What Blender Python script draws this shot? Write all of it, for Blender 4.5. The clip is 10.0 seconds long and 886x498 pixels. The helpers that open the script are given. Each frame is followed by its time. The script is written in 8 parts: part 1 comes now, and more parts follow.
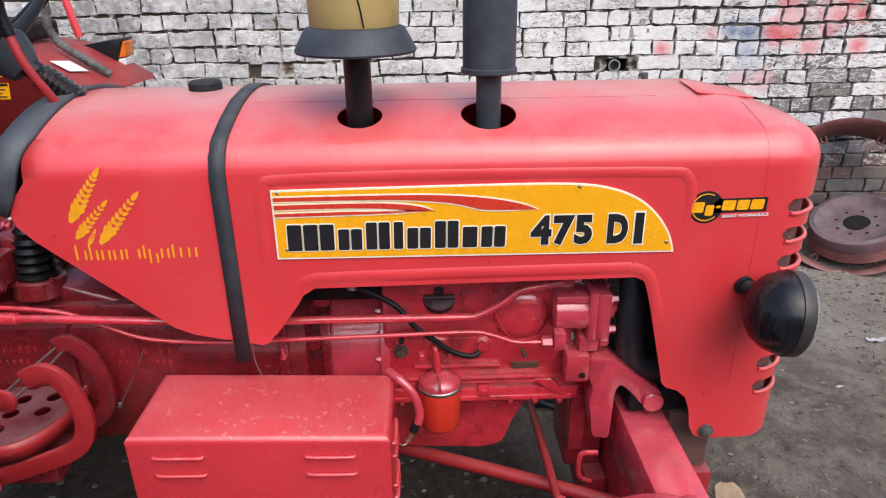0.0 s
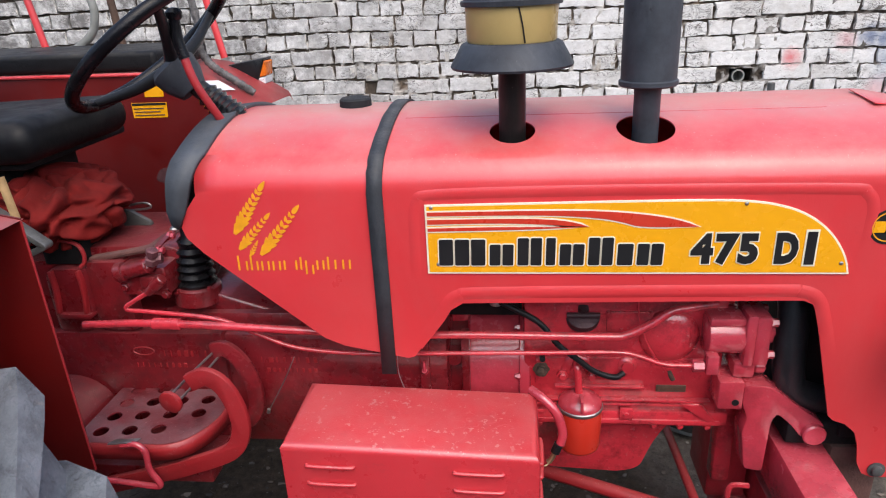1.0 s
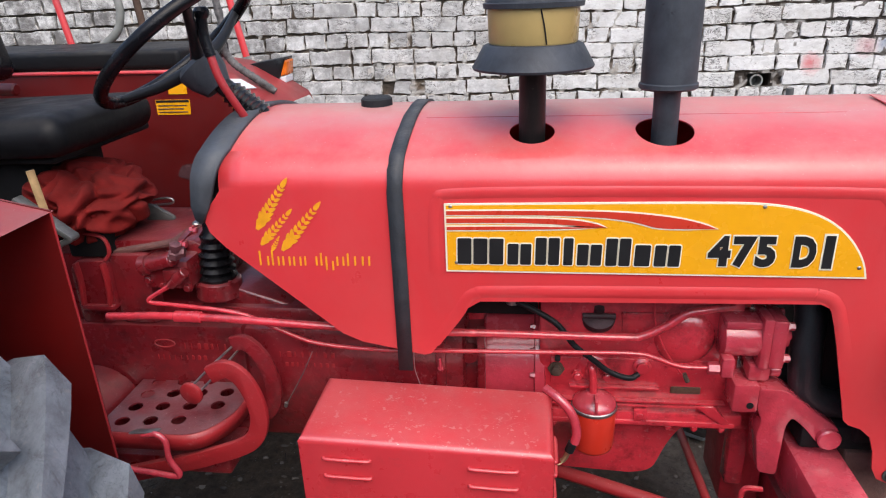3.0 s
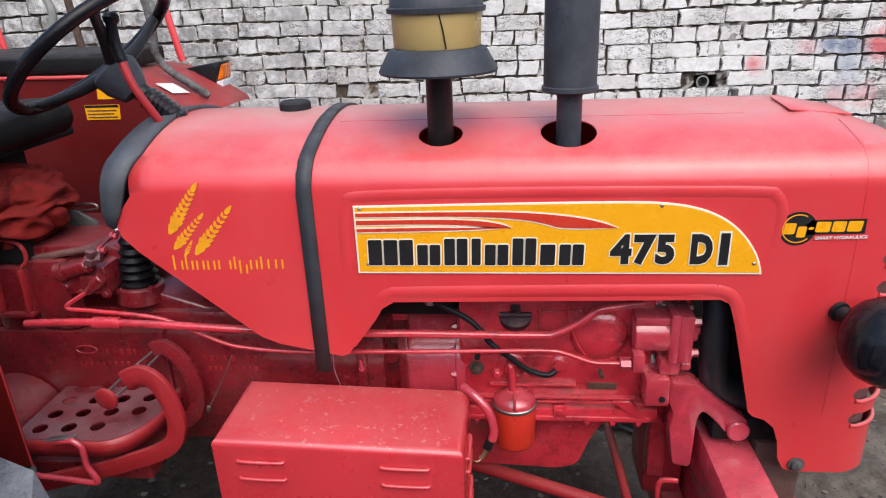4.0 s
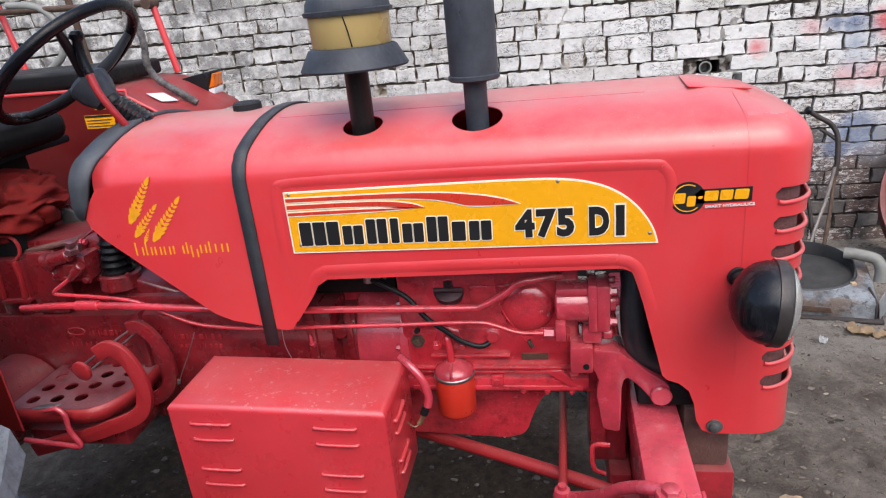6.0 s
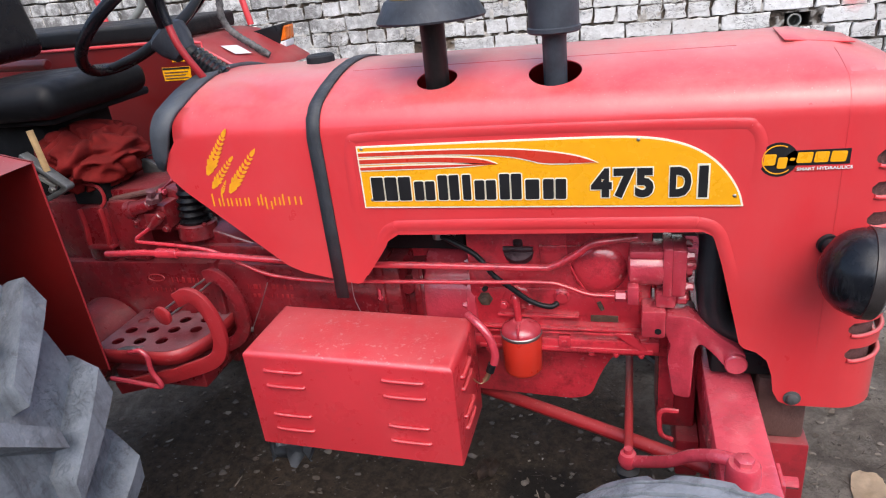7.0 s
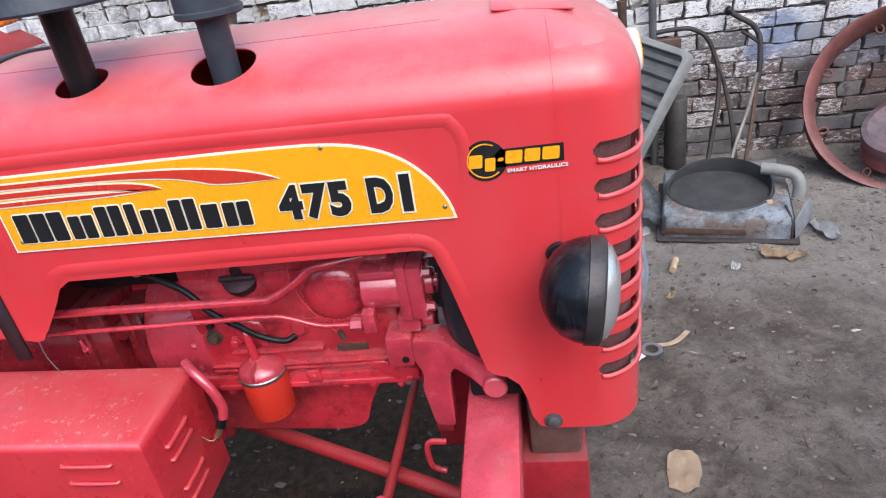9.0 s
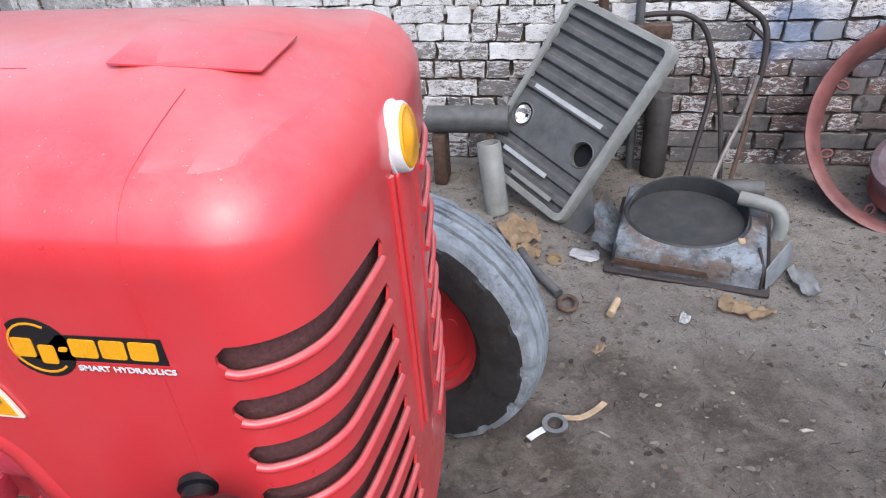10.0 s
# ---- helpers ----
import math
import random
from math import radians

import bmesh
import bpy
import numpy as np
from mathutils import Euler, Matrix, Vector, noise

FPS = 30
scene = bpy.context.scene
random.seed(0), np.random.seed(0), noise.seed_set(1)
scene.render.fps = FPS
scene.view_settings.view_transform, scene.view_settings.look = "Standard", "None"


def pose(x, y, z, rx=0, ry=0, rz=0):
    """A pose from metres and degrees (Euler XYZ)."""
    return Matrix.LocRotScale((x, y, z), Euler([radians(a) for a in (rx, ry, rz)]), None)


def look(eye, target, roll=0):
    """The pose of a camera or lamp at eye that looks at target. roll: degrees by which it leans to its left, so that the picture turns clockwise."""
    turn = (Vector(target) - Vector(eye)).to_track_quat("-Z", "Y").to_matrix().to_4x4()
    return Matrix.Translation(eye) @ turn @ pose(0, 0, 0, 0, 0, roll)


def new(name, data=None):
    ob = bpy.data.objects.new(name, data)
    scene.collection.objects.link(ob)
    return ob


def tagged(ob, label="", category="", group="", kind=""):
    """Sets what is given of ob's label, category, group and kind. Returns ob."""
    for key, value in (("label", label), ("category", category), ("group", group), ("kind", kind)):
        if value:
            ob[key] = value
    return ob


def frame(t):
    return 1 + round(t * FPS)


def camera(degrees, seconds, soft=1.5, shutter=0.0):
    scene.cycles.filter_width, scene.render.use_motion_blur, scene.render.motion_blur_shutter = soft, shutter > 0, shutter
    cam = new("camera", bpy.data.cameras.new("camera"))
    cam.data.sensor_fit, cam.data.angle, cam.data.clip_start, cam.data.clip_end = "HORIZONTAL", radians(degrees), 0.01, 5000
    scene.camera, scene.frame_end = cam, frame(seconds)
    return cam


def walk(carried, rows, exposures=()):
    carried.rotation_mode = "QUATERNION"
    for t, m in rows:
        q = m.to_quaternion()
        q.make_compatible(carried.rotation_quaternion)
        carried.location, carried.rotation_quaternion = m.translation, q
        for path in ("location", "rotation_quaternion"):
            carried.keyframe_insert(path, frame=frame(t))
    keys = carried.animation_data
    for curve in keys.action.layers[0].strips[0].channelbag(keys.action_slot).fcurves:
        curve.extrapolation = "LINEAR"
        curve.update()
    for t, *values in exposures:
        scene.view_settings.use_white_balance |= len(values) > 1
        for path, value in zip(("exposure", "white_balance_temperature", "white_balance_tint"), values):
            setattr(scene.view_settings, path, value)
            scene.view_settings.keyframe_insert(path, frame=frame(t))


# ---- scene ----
cam = camera(67.1, 10.0, soft=1.1)
PATH = [
    (0, (0.273, -1.125, 1.535), (0.32, 0.714, 0.751), -0.7),
    (0.5, (0.199, -1.101, 1.523), (0.158, 0.724, 0.707), -2.7),
    (1, (0.161, -1.114, 1.537), (-0.057, 0.731, 0.797), -2.8),
    (1.5, (0.158, -1.12, 1.542), (-0.092, 0.741, 0.853), -3.1),
    (2, (0.153, -1.116, 1.549), (-0.111, 0.732, 0.829), -1.9),
    (2.5, (0.152, -1.124, 1.545), (-0.107, 0.734, 0.851), -2.1),
    (2.7, (0.15, -1.129, 1.539), (-0.115, 0.722, 0.829), -1.79),
    (3.8, (0.226, -1.133, 1.536), (0.016, 0.709, 0.786), -4.15),
    (4, (0.276, -1.135, 1.538), (0.088, 0.717, 0.807), -2.3),
    (4.5, (0.398, -1.163, 1.531), (0.082, 0.69, 0.849), -3.0),
    (5, (0.469, -1.184, 1.525), (0.035, 0.626, 0.793), -4.2),
    (5.2, (0.499, -1.195, 1.516), (0.07, 0.606, 0.759), -5.16),
    (6.3, (0.555, -1.23, 1.519), (0.208, 0.609, 0.814), -5.78),
    (6.5, (0.552, -1.232, 1.514), (0.16, 0.594, 0.799), -7.3),
    (7, (0.527, -1.217, 1.516), (-0.004, 0.531, 0.702), -6.5),
    (7.5, (0.485, -1.157, 1.513), (0.277, 0.654, 0.689), -4.6),
    (8, (0.452, -1.08, 1.479), (0.319, 0.656, 0.494), -7.5),
    (8.5, (0.624, -0.97, 1.479), (0.563, 0.792, 0.535), -5.8),
    (9, (0.84, -0.892, 1.48), (0.565, 0.843, 0.524), -8.7),
    (9.5, (1.015, -0.674, 1.462), (0.829, 1.058, 0.479), -4.8),
    (10, (1.181, -0.34, 1.468), (0.85, 1.29, 0.359), -4.1),
]
walk(cam, [(t, look(eye, target, roll)) for t, eye, target, roll in PATH], [(0, 1.02, 6500, 10), (5.2, 1.01, 6480, 10), (6.5, 1.09, 6420, 10), (8, 1.23, 6150, 10), (10, 1.17, 6000, 10)])

# ---- light ----
SUN_EL, SUN_AZ = 52.0, 156.0
world = bpy.data.worlds.new("sky")
scene.world = world
world.use_nodes = True
wn = world.node_tree.nodes
sky = wn.new("ShaderNodeTexSky")
sky.sky_type, sky.sun_disc = "NISHITA", False
sky.sun_elevation, sky.sun_rotation = radians(SUN_EL), radians(SUN_AZ)
sky.air_density, sky.dust_density = 1.0, 3.0
wn["Background"].inputs["Strength"].default_value = 0.15
world.node_tree.links.new(sky.outputs[0], wn["Background"].inputs["Color"])
sun = new("sun", bpy.data.lights.new("sun", "SUN"))
sun.data.energy, sun.data.angle, sun.data.color = 0.9, radians(75), (1.0, 0.98, 0.975)
sun_dir = Vector((math.sin(radians(SUN_AZ)) * math.cos(radians(SUN_EL)), math.cos(radians(SUN_AZ)) * math.cos(radians(SUN_EL)), math.sin(radians(SUN_EL))))
sun.matrix_world = look(sun_dir * 10, (0, 0, 0))

# ---- materials ----


class Mat:
    """A small node material builder."""

    def __init__(self, name, rough=0.5, metal=0.0, spec=0.5, coat=0.0):
        self.m = bpy.data.materials.new(name)
        self.m.use_nodes = True
        self.t = self.m.node_tree
        self.b = self.t.nodes["Principled BSDF"]
        self.b.inputs["Roughness"].default_value = rough
        self.b.inputs["Metallic"].default_value = metal
        self.b.inputs["Specular IOR Level"].default_value = spec
        self.b.inputs["Coat Weight"].default_value = coat
        self.b.inputs["Coat Roughness"].default_value = 0.15

    def node(self, kind, **sets):
        n = self.t.nodes.new(kind)
        for k, v in sets.items():
            n.inputs[k].default_value = v
        return n

    def link(self, a, b):
        self.t.links.new(a, b)

    def pos(self):
        return self.node("ShaderNodeNewGeometry").outputs["Position"]

    def noise(self, scale, detail=5.0, rough=0.55, stretch=None, distort=0.0):
        n = self.node("ShaderNodeTexNoise", Scale=scale, Detail=detail, Roughness=rough, Distortion=distort)
        if stretch:
            mp = self.node("ShaderNodeMapping")
            mp.inputs["Scale"].default_value = stretch
            self.link(self.pos(), mp.inputs["Vector"])
            self.link(mp.outputs[0], n.inputs["Vector"])
        else:
            self.link(self.pos(), n.inputs["Vector"])
        return n.outputs["Fac"]

    def ramp(self, fac, a, b, lo=0.0, hi=1.0):
        """fac mapped from [lo..hi] of the input range a..b."""
        n = self.node("ShaderNodeMapRange")
        n.inputs["From Min"].default_value, n.inputs["From Max"].default_value = a, b
        n.inputs["To Min"].default_value, n.inputs["To Max"].default_value = lo, hi
        self.link(fac, n.inputs["Value"])
        return n.outputs[0]

    def mix(self, fac, c1, c2, blend="MIX"):
        n = self.t.nodes.new("ShaderNodeMix")
        n.data_type, n.blend_type = "RGBA", blend
        for sock, c in ((n.inputs[6], c1), (n.inputs[7], c2)):
            if isinstance(c, tuple):
                sock.default_value = (*c, 1)
            else:
                self.link(c, sock)
        if isinstance(fac, (int, float)):
            n.inputs[0].default_value = fac
        else:
            self.link(fac, n.inputs[0])
        return n.outputs[2]

    def math(self, op, a, b):
        n = self.t.nodes.new("ShaderNodeMath")
        n.operation = op
        for sock, v in zip(n.inputs, (a, b)):
            if isinstance(v, (int, float)):
                sock.default_value = v
            else:
                self.link(v, sock)
        return n.outputs[0]

    def axis(self, which):
        n = self.node("ShaderNodeSeparateXYZ")
        self.link(self.pos(), n.inputs[0])
        return n.outputs[which]

    def up(self):
        n = self.node("ShaderNodeSeparateXYZ")
        self.link(self.node("ShaderNodeNewGeometry").outputs["Normal"], n.inputs[0])
        return n.outputs[2]

    def color(self, c):
        if isinstance(c, tuple):
            self.b.inputs["Base Color"].default_value = (*c, 1)
        else:
            self.link(c, self.b.inputs["Base Color"])
        return self

    def rough(self, r):
        self.link(r, self.b.inputs["Roughness"])
        return self

    def bump(self, height, strength=0.3, dist=0.01):
        n = self.node("ShaderNodeBump", Strength=strength, Distance=dist)
        self.link(height, n.inputs["Height"])
        self.link(n.outputs[0], self.b.inputs["Normal"])
        return self


def paint(name, base, dark, rough=0.33, dust=0.35, coat=0.25, grime=0.25, bump=0.12, dustcol=(0.36, 0.25, 0.2), flakes=0.0, dirt=0.0, relief=420.0, smear=0.0, settled=0.0):
    """Sprayed tractor paint: slight tone drift, dust on upward faces, specks, grime and a little orange peel."""
    m = Mat(name, rough, coat=coat)
    c = m.mix(m.ramp(m.noise(3.5, 4), 0.35, 0.7), base, dark)
    g = m.ramp(m.noise(38.0, 8, 0.75), 0.56, 0.78, 0.0, grime)
    c = m.mix(g, c, tuple(0.4 * v + 0.03 for v in base))
    if dirt:
        black = m.ramp(m.noise(15.0, 9, 0.75), 0.48, 0.66, 0.0, dirt)
        c = m.mix(black, c, (0.03, 0.012, 0.012))
        c = m.mix(m.ramp(m.noise(90.0, 5, 0.7), 0.61, 0.73, 0.0, 0.32), c, (0.44, 0.25, 0.24))
    if smear:
        haze = m.ramp(m.noise(4.5, 8, 0.7, (1, 1, 0.4), 0.4), 0.46, 0.74, 0.0, smear)
        c = m.mix(haze, c, tuple(0.55 * v + 0.45 * w for v, w in zip(base, dustcol)))
    d = m.math("MULTIPLY", m.ramp(m.up(), 0.35, 0.97), m.ramp(m.noise(9.0, 9, 0.75), 0.36, 0.72, 0.08, dust))
    if settled:
        lie = m.math("MULTIPLY", m.ramp(m.up(), 0.93, 0.995), m.ramp(m.noise(3.2, 9, 0.72), 0.34, 0.60, 0.25, settled))
        d = m.math("MAXIMUM", d, lie)
    c = m.mix(d, c, dustcol)
    sp = m.math("MULTIPLY", m.ramp(m.up(), 0.3, 0.9), m.ramp(m.noise(260.0, 2, 0.5), 0.71, 0.76, 0.0, 0.5))
    c = m.mix(sp, c, (0.62, 0.5, 0.44))
    if flakes:
        n = m.math("ABSOLUTE", m.math("SUBTRACT", m.noise(27.0, 1.2, 0.4), 0.5), 0.0)
        ring = m.math("MULTIPLY", m.ramp(n, 0.003, 0.012, 1.0, 0.0), m.ramp(m.noise(15.0, 2), 0.50, 0.55, 0.0, flakes))
        chip = m.math("MULTIPLY", m.ramp(m.noise(75.0, 3, 0.6), 0.60, 0.64, 0.0, flakes * 1.6), m.ramp(m.noise(10.0, 4), 0.44, 0.56))
        ring = m.math("MAXIMUM", m.math("MULTIPLY", ring, 0.35), chip)
        c = m.mix(m.math("MULTIPLY", ring, m.ramp(m.up(), 0.6, 0.9)), c, (0.54, 0.17, 0.165))
    m.color(c)
    m.rough(m.math("ADD", m.ramp(m.noise(16.0, 6, 0.65), 0.3, 0.75, rough - 0.08, rough + 0.12), m.math("MULTIPLY", d, 0.6)))
    m.bump(m.math("ADD", m.noise(relief, 4, 0.6), m.math("MULTIPLY", m.noise(6.0, 2), 6.0)), bump, 0.002)
    return m.m


RED = paint("red_paint", (0.62, 0.037, 0.044), (0.55, 0.030, 0.036), 0.34, 0.5, 0.6, 0.12, 0.10, (0.50, 0.275, 0.245), smear=0.18, settled=0.85)
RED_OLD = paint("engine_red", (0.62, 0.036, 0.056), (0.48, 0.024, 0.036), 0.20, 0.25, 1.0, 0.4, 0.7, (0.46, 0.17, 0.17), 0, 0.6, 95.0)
# darker, grimy copies of the red: shade at gearbox and step in the colour
RED_CAB_SHADE = paint("gearbox_red_shaded", (0.21, 0.011, 0.017), (0.135, 0.008, 0.011), 0.28, 0.35, 0.7, 0.4, 0.7, (0.22, 0.095, 0.095), 0, 0.55, 95.0)
RED_STEP_SHADE = paint("step_red_shaded", (0.17, 0.013, 0.020), (0.12, 0.010, 0.015), 0.30, 0.8, 0.6, 0.5, 0.6, (0.24, 0.15, 0.165), 0, 0.8, 95.0)
RED_ARM = paint("pedal_red", (0.33, 0.014, 0.019), (0.27, 0.012, 0.016), 0.48, 0.25, 0.15, 0.3, 0.3, (0.32, 0.12, 0.11), 0, 0.25, 120.0)
RED_PINK = paint("axle_red", (0.56, 0.052, 0.082), (0.42, 0.033, 0.050), 0.20, 0.15, 1.0, 0.45, 0.6, (0.46, 0.20, 0.20), 0, 0.3, 120.0)
# mudguard red with the shade on its upright sides put into the colour
RED_SHADE = paint("fender_red_shaded", (0.12, 0.004, 0.0035), (0.09, 0.003, 0.003), 0.42, 0.12, 0.1)
ORANGE = paint("filter_orange", (0.52, 0.028, 0.014), (0.46, 0.024, 0.012), 0.32, 0.25, 0.3)


def plain(name, c, rough=0.6, metal=0.0, vary=0.25, scale=30.0, bump=0.25, dust=0.25, dustcol=(0.3, 0.26, 0.22)):
    m = Mat(name, rough, metal)
    col = m.mix(m.ramp(m.noise(scale, 6, 0.65), 0.35, 0.7), c, tuple(v * (1 - vary) for v in c))
    d = m.math("MULTIPLY", m.ramp(m.up(), 0.2, 0.95), m.ramp(m.noise(14.0, 7, 0.7), 0.4, 0.7, 0.05, dust))
    m.color(m.mix(d, col, dustcol))
    m.rough(m.ramp(m.noise(scale * 0.7, 4), 0.3, 0.7, max(0.05, rough - 0.1), min(1.0, rough + 0.12)))
    m.bump(m.math("ADD", m.noise(scale * 7, 5, 0.65), m.math("MULTIPLY", m.noise(scale * 1.3, 6, 0.7), 2.0)), min(1.0, bump * 1.6), 0.0025)
    return m.m


RUBBER = plain("black_rubber", (0.017, 0.019, 0.022), 0.62, 0.0, 0.3, 25, 0.3, 0.3, (0.13, 0.12, 0.11))
BLACK = plain("black_metal", (0.012, 0.013, 0.015), 0.32, 0.0, 0.3, 20, 0.12, 0.12, (0.12, 0.1, 0.09))
STRAP = plain("dusty_strap", (0.030, 0.034, 0.041), 0.6, 0.0, 0.5, 22, 0.3, 0.5, (0.14, 0.13, 0.12))


def scuffed(name, base, pale, rough):
    """Black paint on a stack: blotches, upright streaks and scratches through to a paler coat."""
    m = Mat(name, rough, spec=0.3)
    c = m.mix(m.ramp(m.noise(11.0, 7, 0.7), 0.36, 0.66), base, tuple(0.5 * v for v in base))
    c = m.mix(m.ramp(m.noise(26.0, 8, 0.75, (1, 1, 0.12), 0.4), 0.50, 0.68, 0, 0.6), c, pale)
    c = m.mix(m.ramp(m.noise(30.0, 9, 0.8, None, 0.8), 0.62, 0.68, 0, 0.7), c, tuple(0.3 * v for v in base))
    c = m.mix(m.ramp(m.noise(70.0, 5, 0.7), 0.69, 0.73, 0, 0.6), c, tuple(1.8 * v for v in pale))
    m.color(c)
    m.rough(m.ramp(m.noise(20.0, 6, 0.7, (1, 1, 0.3)), 0.3, 0.7, rough - 0.12, rough + 0.15))
    m.bump(m.noise(60.0, 6, 0.7), 0.15, 0.002)
    return m.m


STACK = scuffed("stack_black", (0.046, 0.052, 0.064), (0.080, 0.084, 0.092), 0.5)
PIPEBLACK = scuffed("pipe_black", (0.014, 0.012, 0.012), (0.040, 0.034, 0.031), 0.36)
VINYL = plain("black_vinyl", (0.005, 0.005, 0.007), 0.22, 0.0, 0.3, 40, 0.12, 0.06, (0.1, 0.09, 0.08))
CUSHION = plain("dusty_cushion", (0.006, 0.006, 0.007), 0.5, 0.0, 0.3, 40, 0.2, 0.7, (0.085, 0.078, 0.066))
STEEL = plain("bare_steel", (0.42, 0.41, 0.4), 0.38, 0.9, 0.4, 30, 0.2, 0.25)
BRONZE = plain("brass_zinc", (0.45, 0.34, 0.2), 0.4, 0.85, 0.3, 30, 0.2, 0.2)
LAMPBLACK = plain("lamp_gloss_black", (0.008, 0.009, 0.012), 0.14, 0.0, 0.5, 14, 0.03, 0.1, (0.12, 0.1, 0.09))
LAMPBLACK.node_tree.nodes["Principled BSDF"].inputs["Coat Weight"].default_value = 1.0
# near-black: shade of holes and gaps as a colour, and plain black parts
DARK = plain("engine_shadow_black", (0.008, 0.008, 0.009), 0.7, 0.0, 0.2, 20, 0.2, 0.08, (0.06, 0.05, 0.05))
SILVER = plain("lamp_lens_rim", (0.75, 0.75, 0.74), 0.18, 0.8, 0.1, 30, 0.05, 0.1)
YELLOW = plain("plate_yellow", (0.80, 0.36, 0.008), 0.26, 0.0, 0.06, 30, 0.04, 0.08)
GOLD = plain("decal_gold", (0.80, 0.34, 0.012), 0.4, 0.0, 0.2, 60, 0.05, 0.08)
BLACKINK = plain("plate_black", (0.012, 0.012, 0.013), 0.35, 0.0, 0.1, 30, 0.03, 0.05)
CREAM = plain("plate_outline", (0.78, 0.72, 0.55), 0.3, 0.0, 0.08, 40, 0.03, 0.08)
REDINK = plain("plate_red", (0.55, 0.04, 0.02), 0.3, 0.0, 0.1, 40, 0.03, 0.08)
AMBER = plain("amber_plastic", (0.72, 0.16, 0.01), 0.22, 0.0, 0.3, 25, 0.1, 0.2)
BOWL = plain("bowl_plastic", (0.43, 0.31, 0.12), 0.3, 0.0, 0.12, 12, 0.1, 0.25)
WHITE = plain("white_paper", (0.72, 0.72, 0.72), 0.8, 0.0, 0.15, 50, 0.2, 0.1)
RUST = plain("rusty_iron", (0.11, 0.065, 0.045), 0.75, 0.3, 0.5, 35, 0.5, 0.35)
GREYPAINT = plain("grey_green_paint", (0.24, 0.245, 0.225), 0.6, 0.1, 0.35, 14, 0.35, 0.5, (0.28, 0.25, 0.21))
GREYDARK = plain("grey_dark_paint", (0.088, 0.091, 0.090), 0.55, 0.1, 0.5, 12, 0.4, 0.4, (0.25, 0.22, 0.19))
RIMRED = plain("faded_red_primer", (0.21, 0.070, 0.062), 0.65, 0.0, 0.6, 8, 0.3, 0.4, (0.33, 0.23, 0.21))
LEAF = plain("dry_leaf", (0.50, 0.36, 0.22), 0.8, 0.0, 0.35, 40, 0.4, 0.1, (0.4, 0.3, 0.2))
CLOTH = plain("red_cloth", (0.165, 0.007, 0.006), 0.9, 0.0, 0.5, 14, 0.3, 0.03, (0.24, 0.07, 0.05))
TAPE = plain("worn_tape", (0.16, 0.15, 0.145), 0.55, 0.0, 0.93, 55, 0.6, 0.5, (0.3, 0.28, 0.26))
WOOD = plain("old_wood", (0.42, 0.27, 0.12), 0.7, 0.0, 0.35, 60, 0.3, 0.1)


for dull in (RUBBER, BLACK, VINYL, CUSHION, DARK, CLOTH):
    dull.node_tree.nodes["Principled BSDF"].inputs["Specular IOR Level"].default_value = 0.22


def tyre_mat(name, tread, wall, specks=0.5):
    m = Mat(name, 0.8)
    c = m.mix(m.ramp(m.noise(13.0, 8, 0.7), 0.38, 0.66), tread, wall)
    c = m.mix(m.ramp(m.noise(60.0, 5, 0.6), 0.6, 0.75, 0, 0.6 * specks), c, (0.30, 0.28, 0.26))
    # rubbed streaks, dark nicks and fine cracks
    c = m.mix(m.ramp(m.noise(22.0, 8, 0.75, (1, 1, 0.25), 0.5), 0.50, 0.64, 0, 0.55), c, tuple(0.45 * v for v in wall))
    c = m.mix(m.ramp(m.noise(34.0, 8, 0.8, (0.3, 1, 1), 0.6), 0.58, 0.68, 0, specks), c, tuple(1.2 * v for v in tread))
    nick = m.math("ABSOLUTE", m.math("SUBTRACT", m.noise(24.0, 6, 0.7, None, 1.2), 0.5), 0.0)
    nick = m.math("MULTIPLY", m.ramp(nick, 0.003, 0.014, 1.0, 0.0), m.ramp(m.noise(8.0, 3), 0.48, 0.56))
    c = m.mix(m.math("MULTIPLY", nick, 0.35), c, (0.02, 0.022, 0.025))
    m.color(c)
    m.bump(m.math("SUBTRACT", m.math("ADD", m.noise(90.0, 6, 0.7), m.math("MULTIPLY", m.noise(16.0, 4), 3.0)), m.math("MULTIPLY", nick, 1.5)), 0.6, 0.004)
    return m.m


TYRE = tyre_mat("dusty_tyre_tread", (0.165, 0.185, 0.212), (0.085, 0.095, 0.110))
TREAD = tyre_mat("pale_tyre_tread", (0.27, 0.30, 0.325), (0.165, 0.185, 0.203))
TYREWALL = tyre_mat("tyre_wall", (0.018, 0.016, 0.016), (0.035, 0.031, 0.03), 0.12)


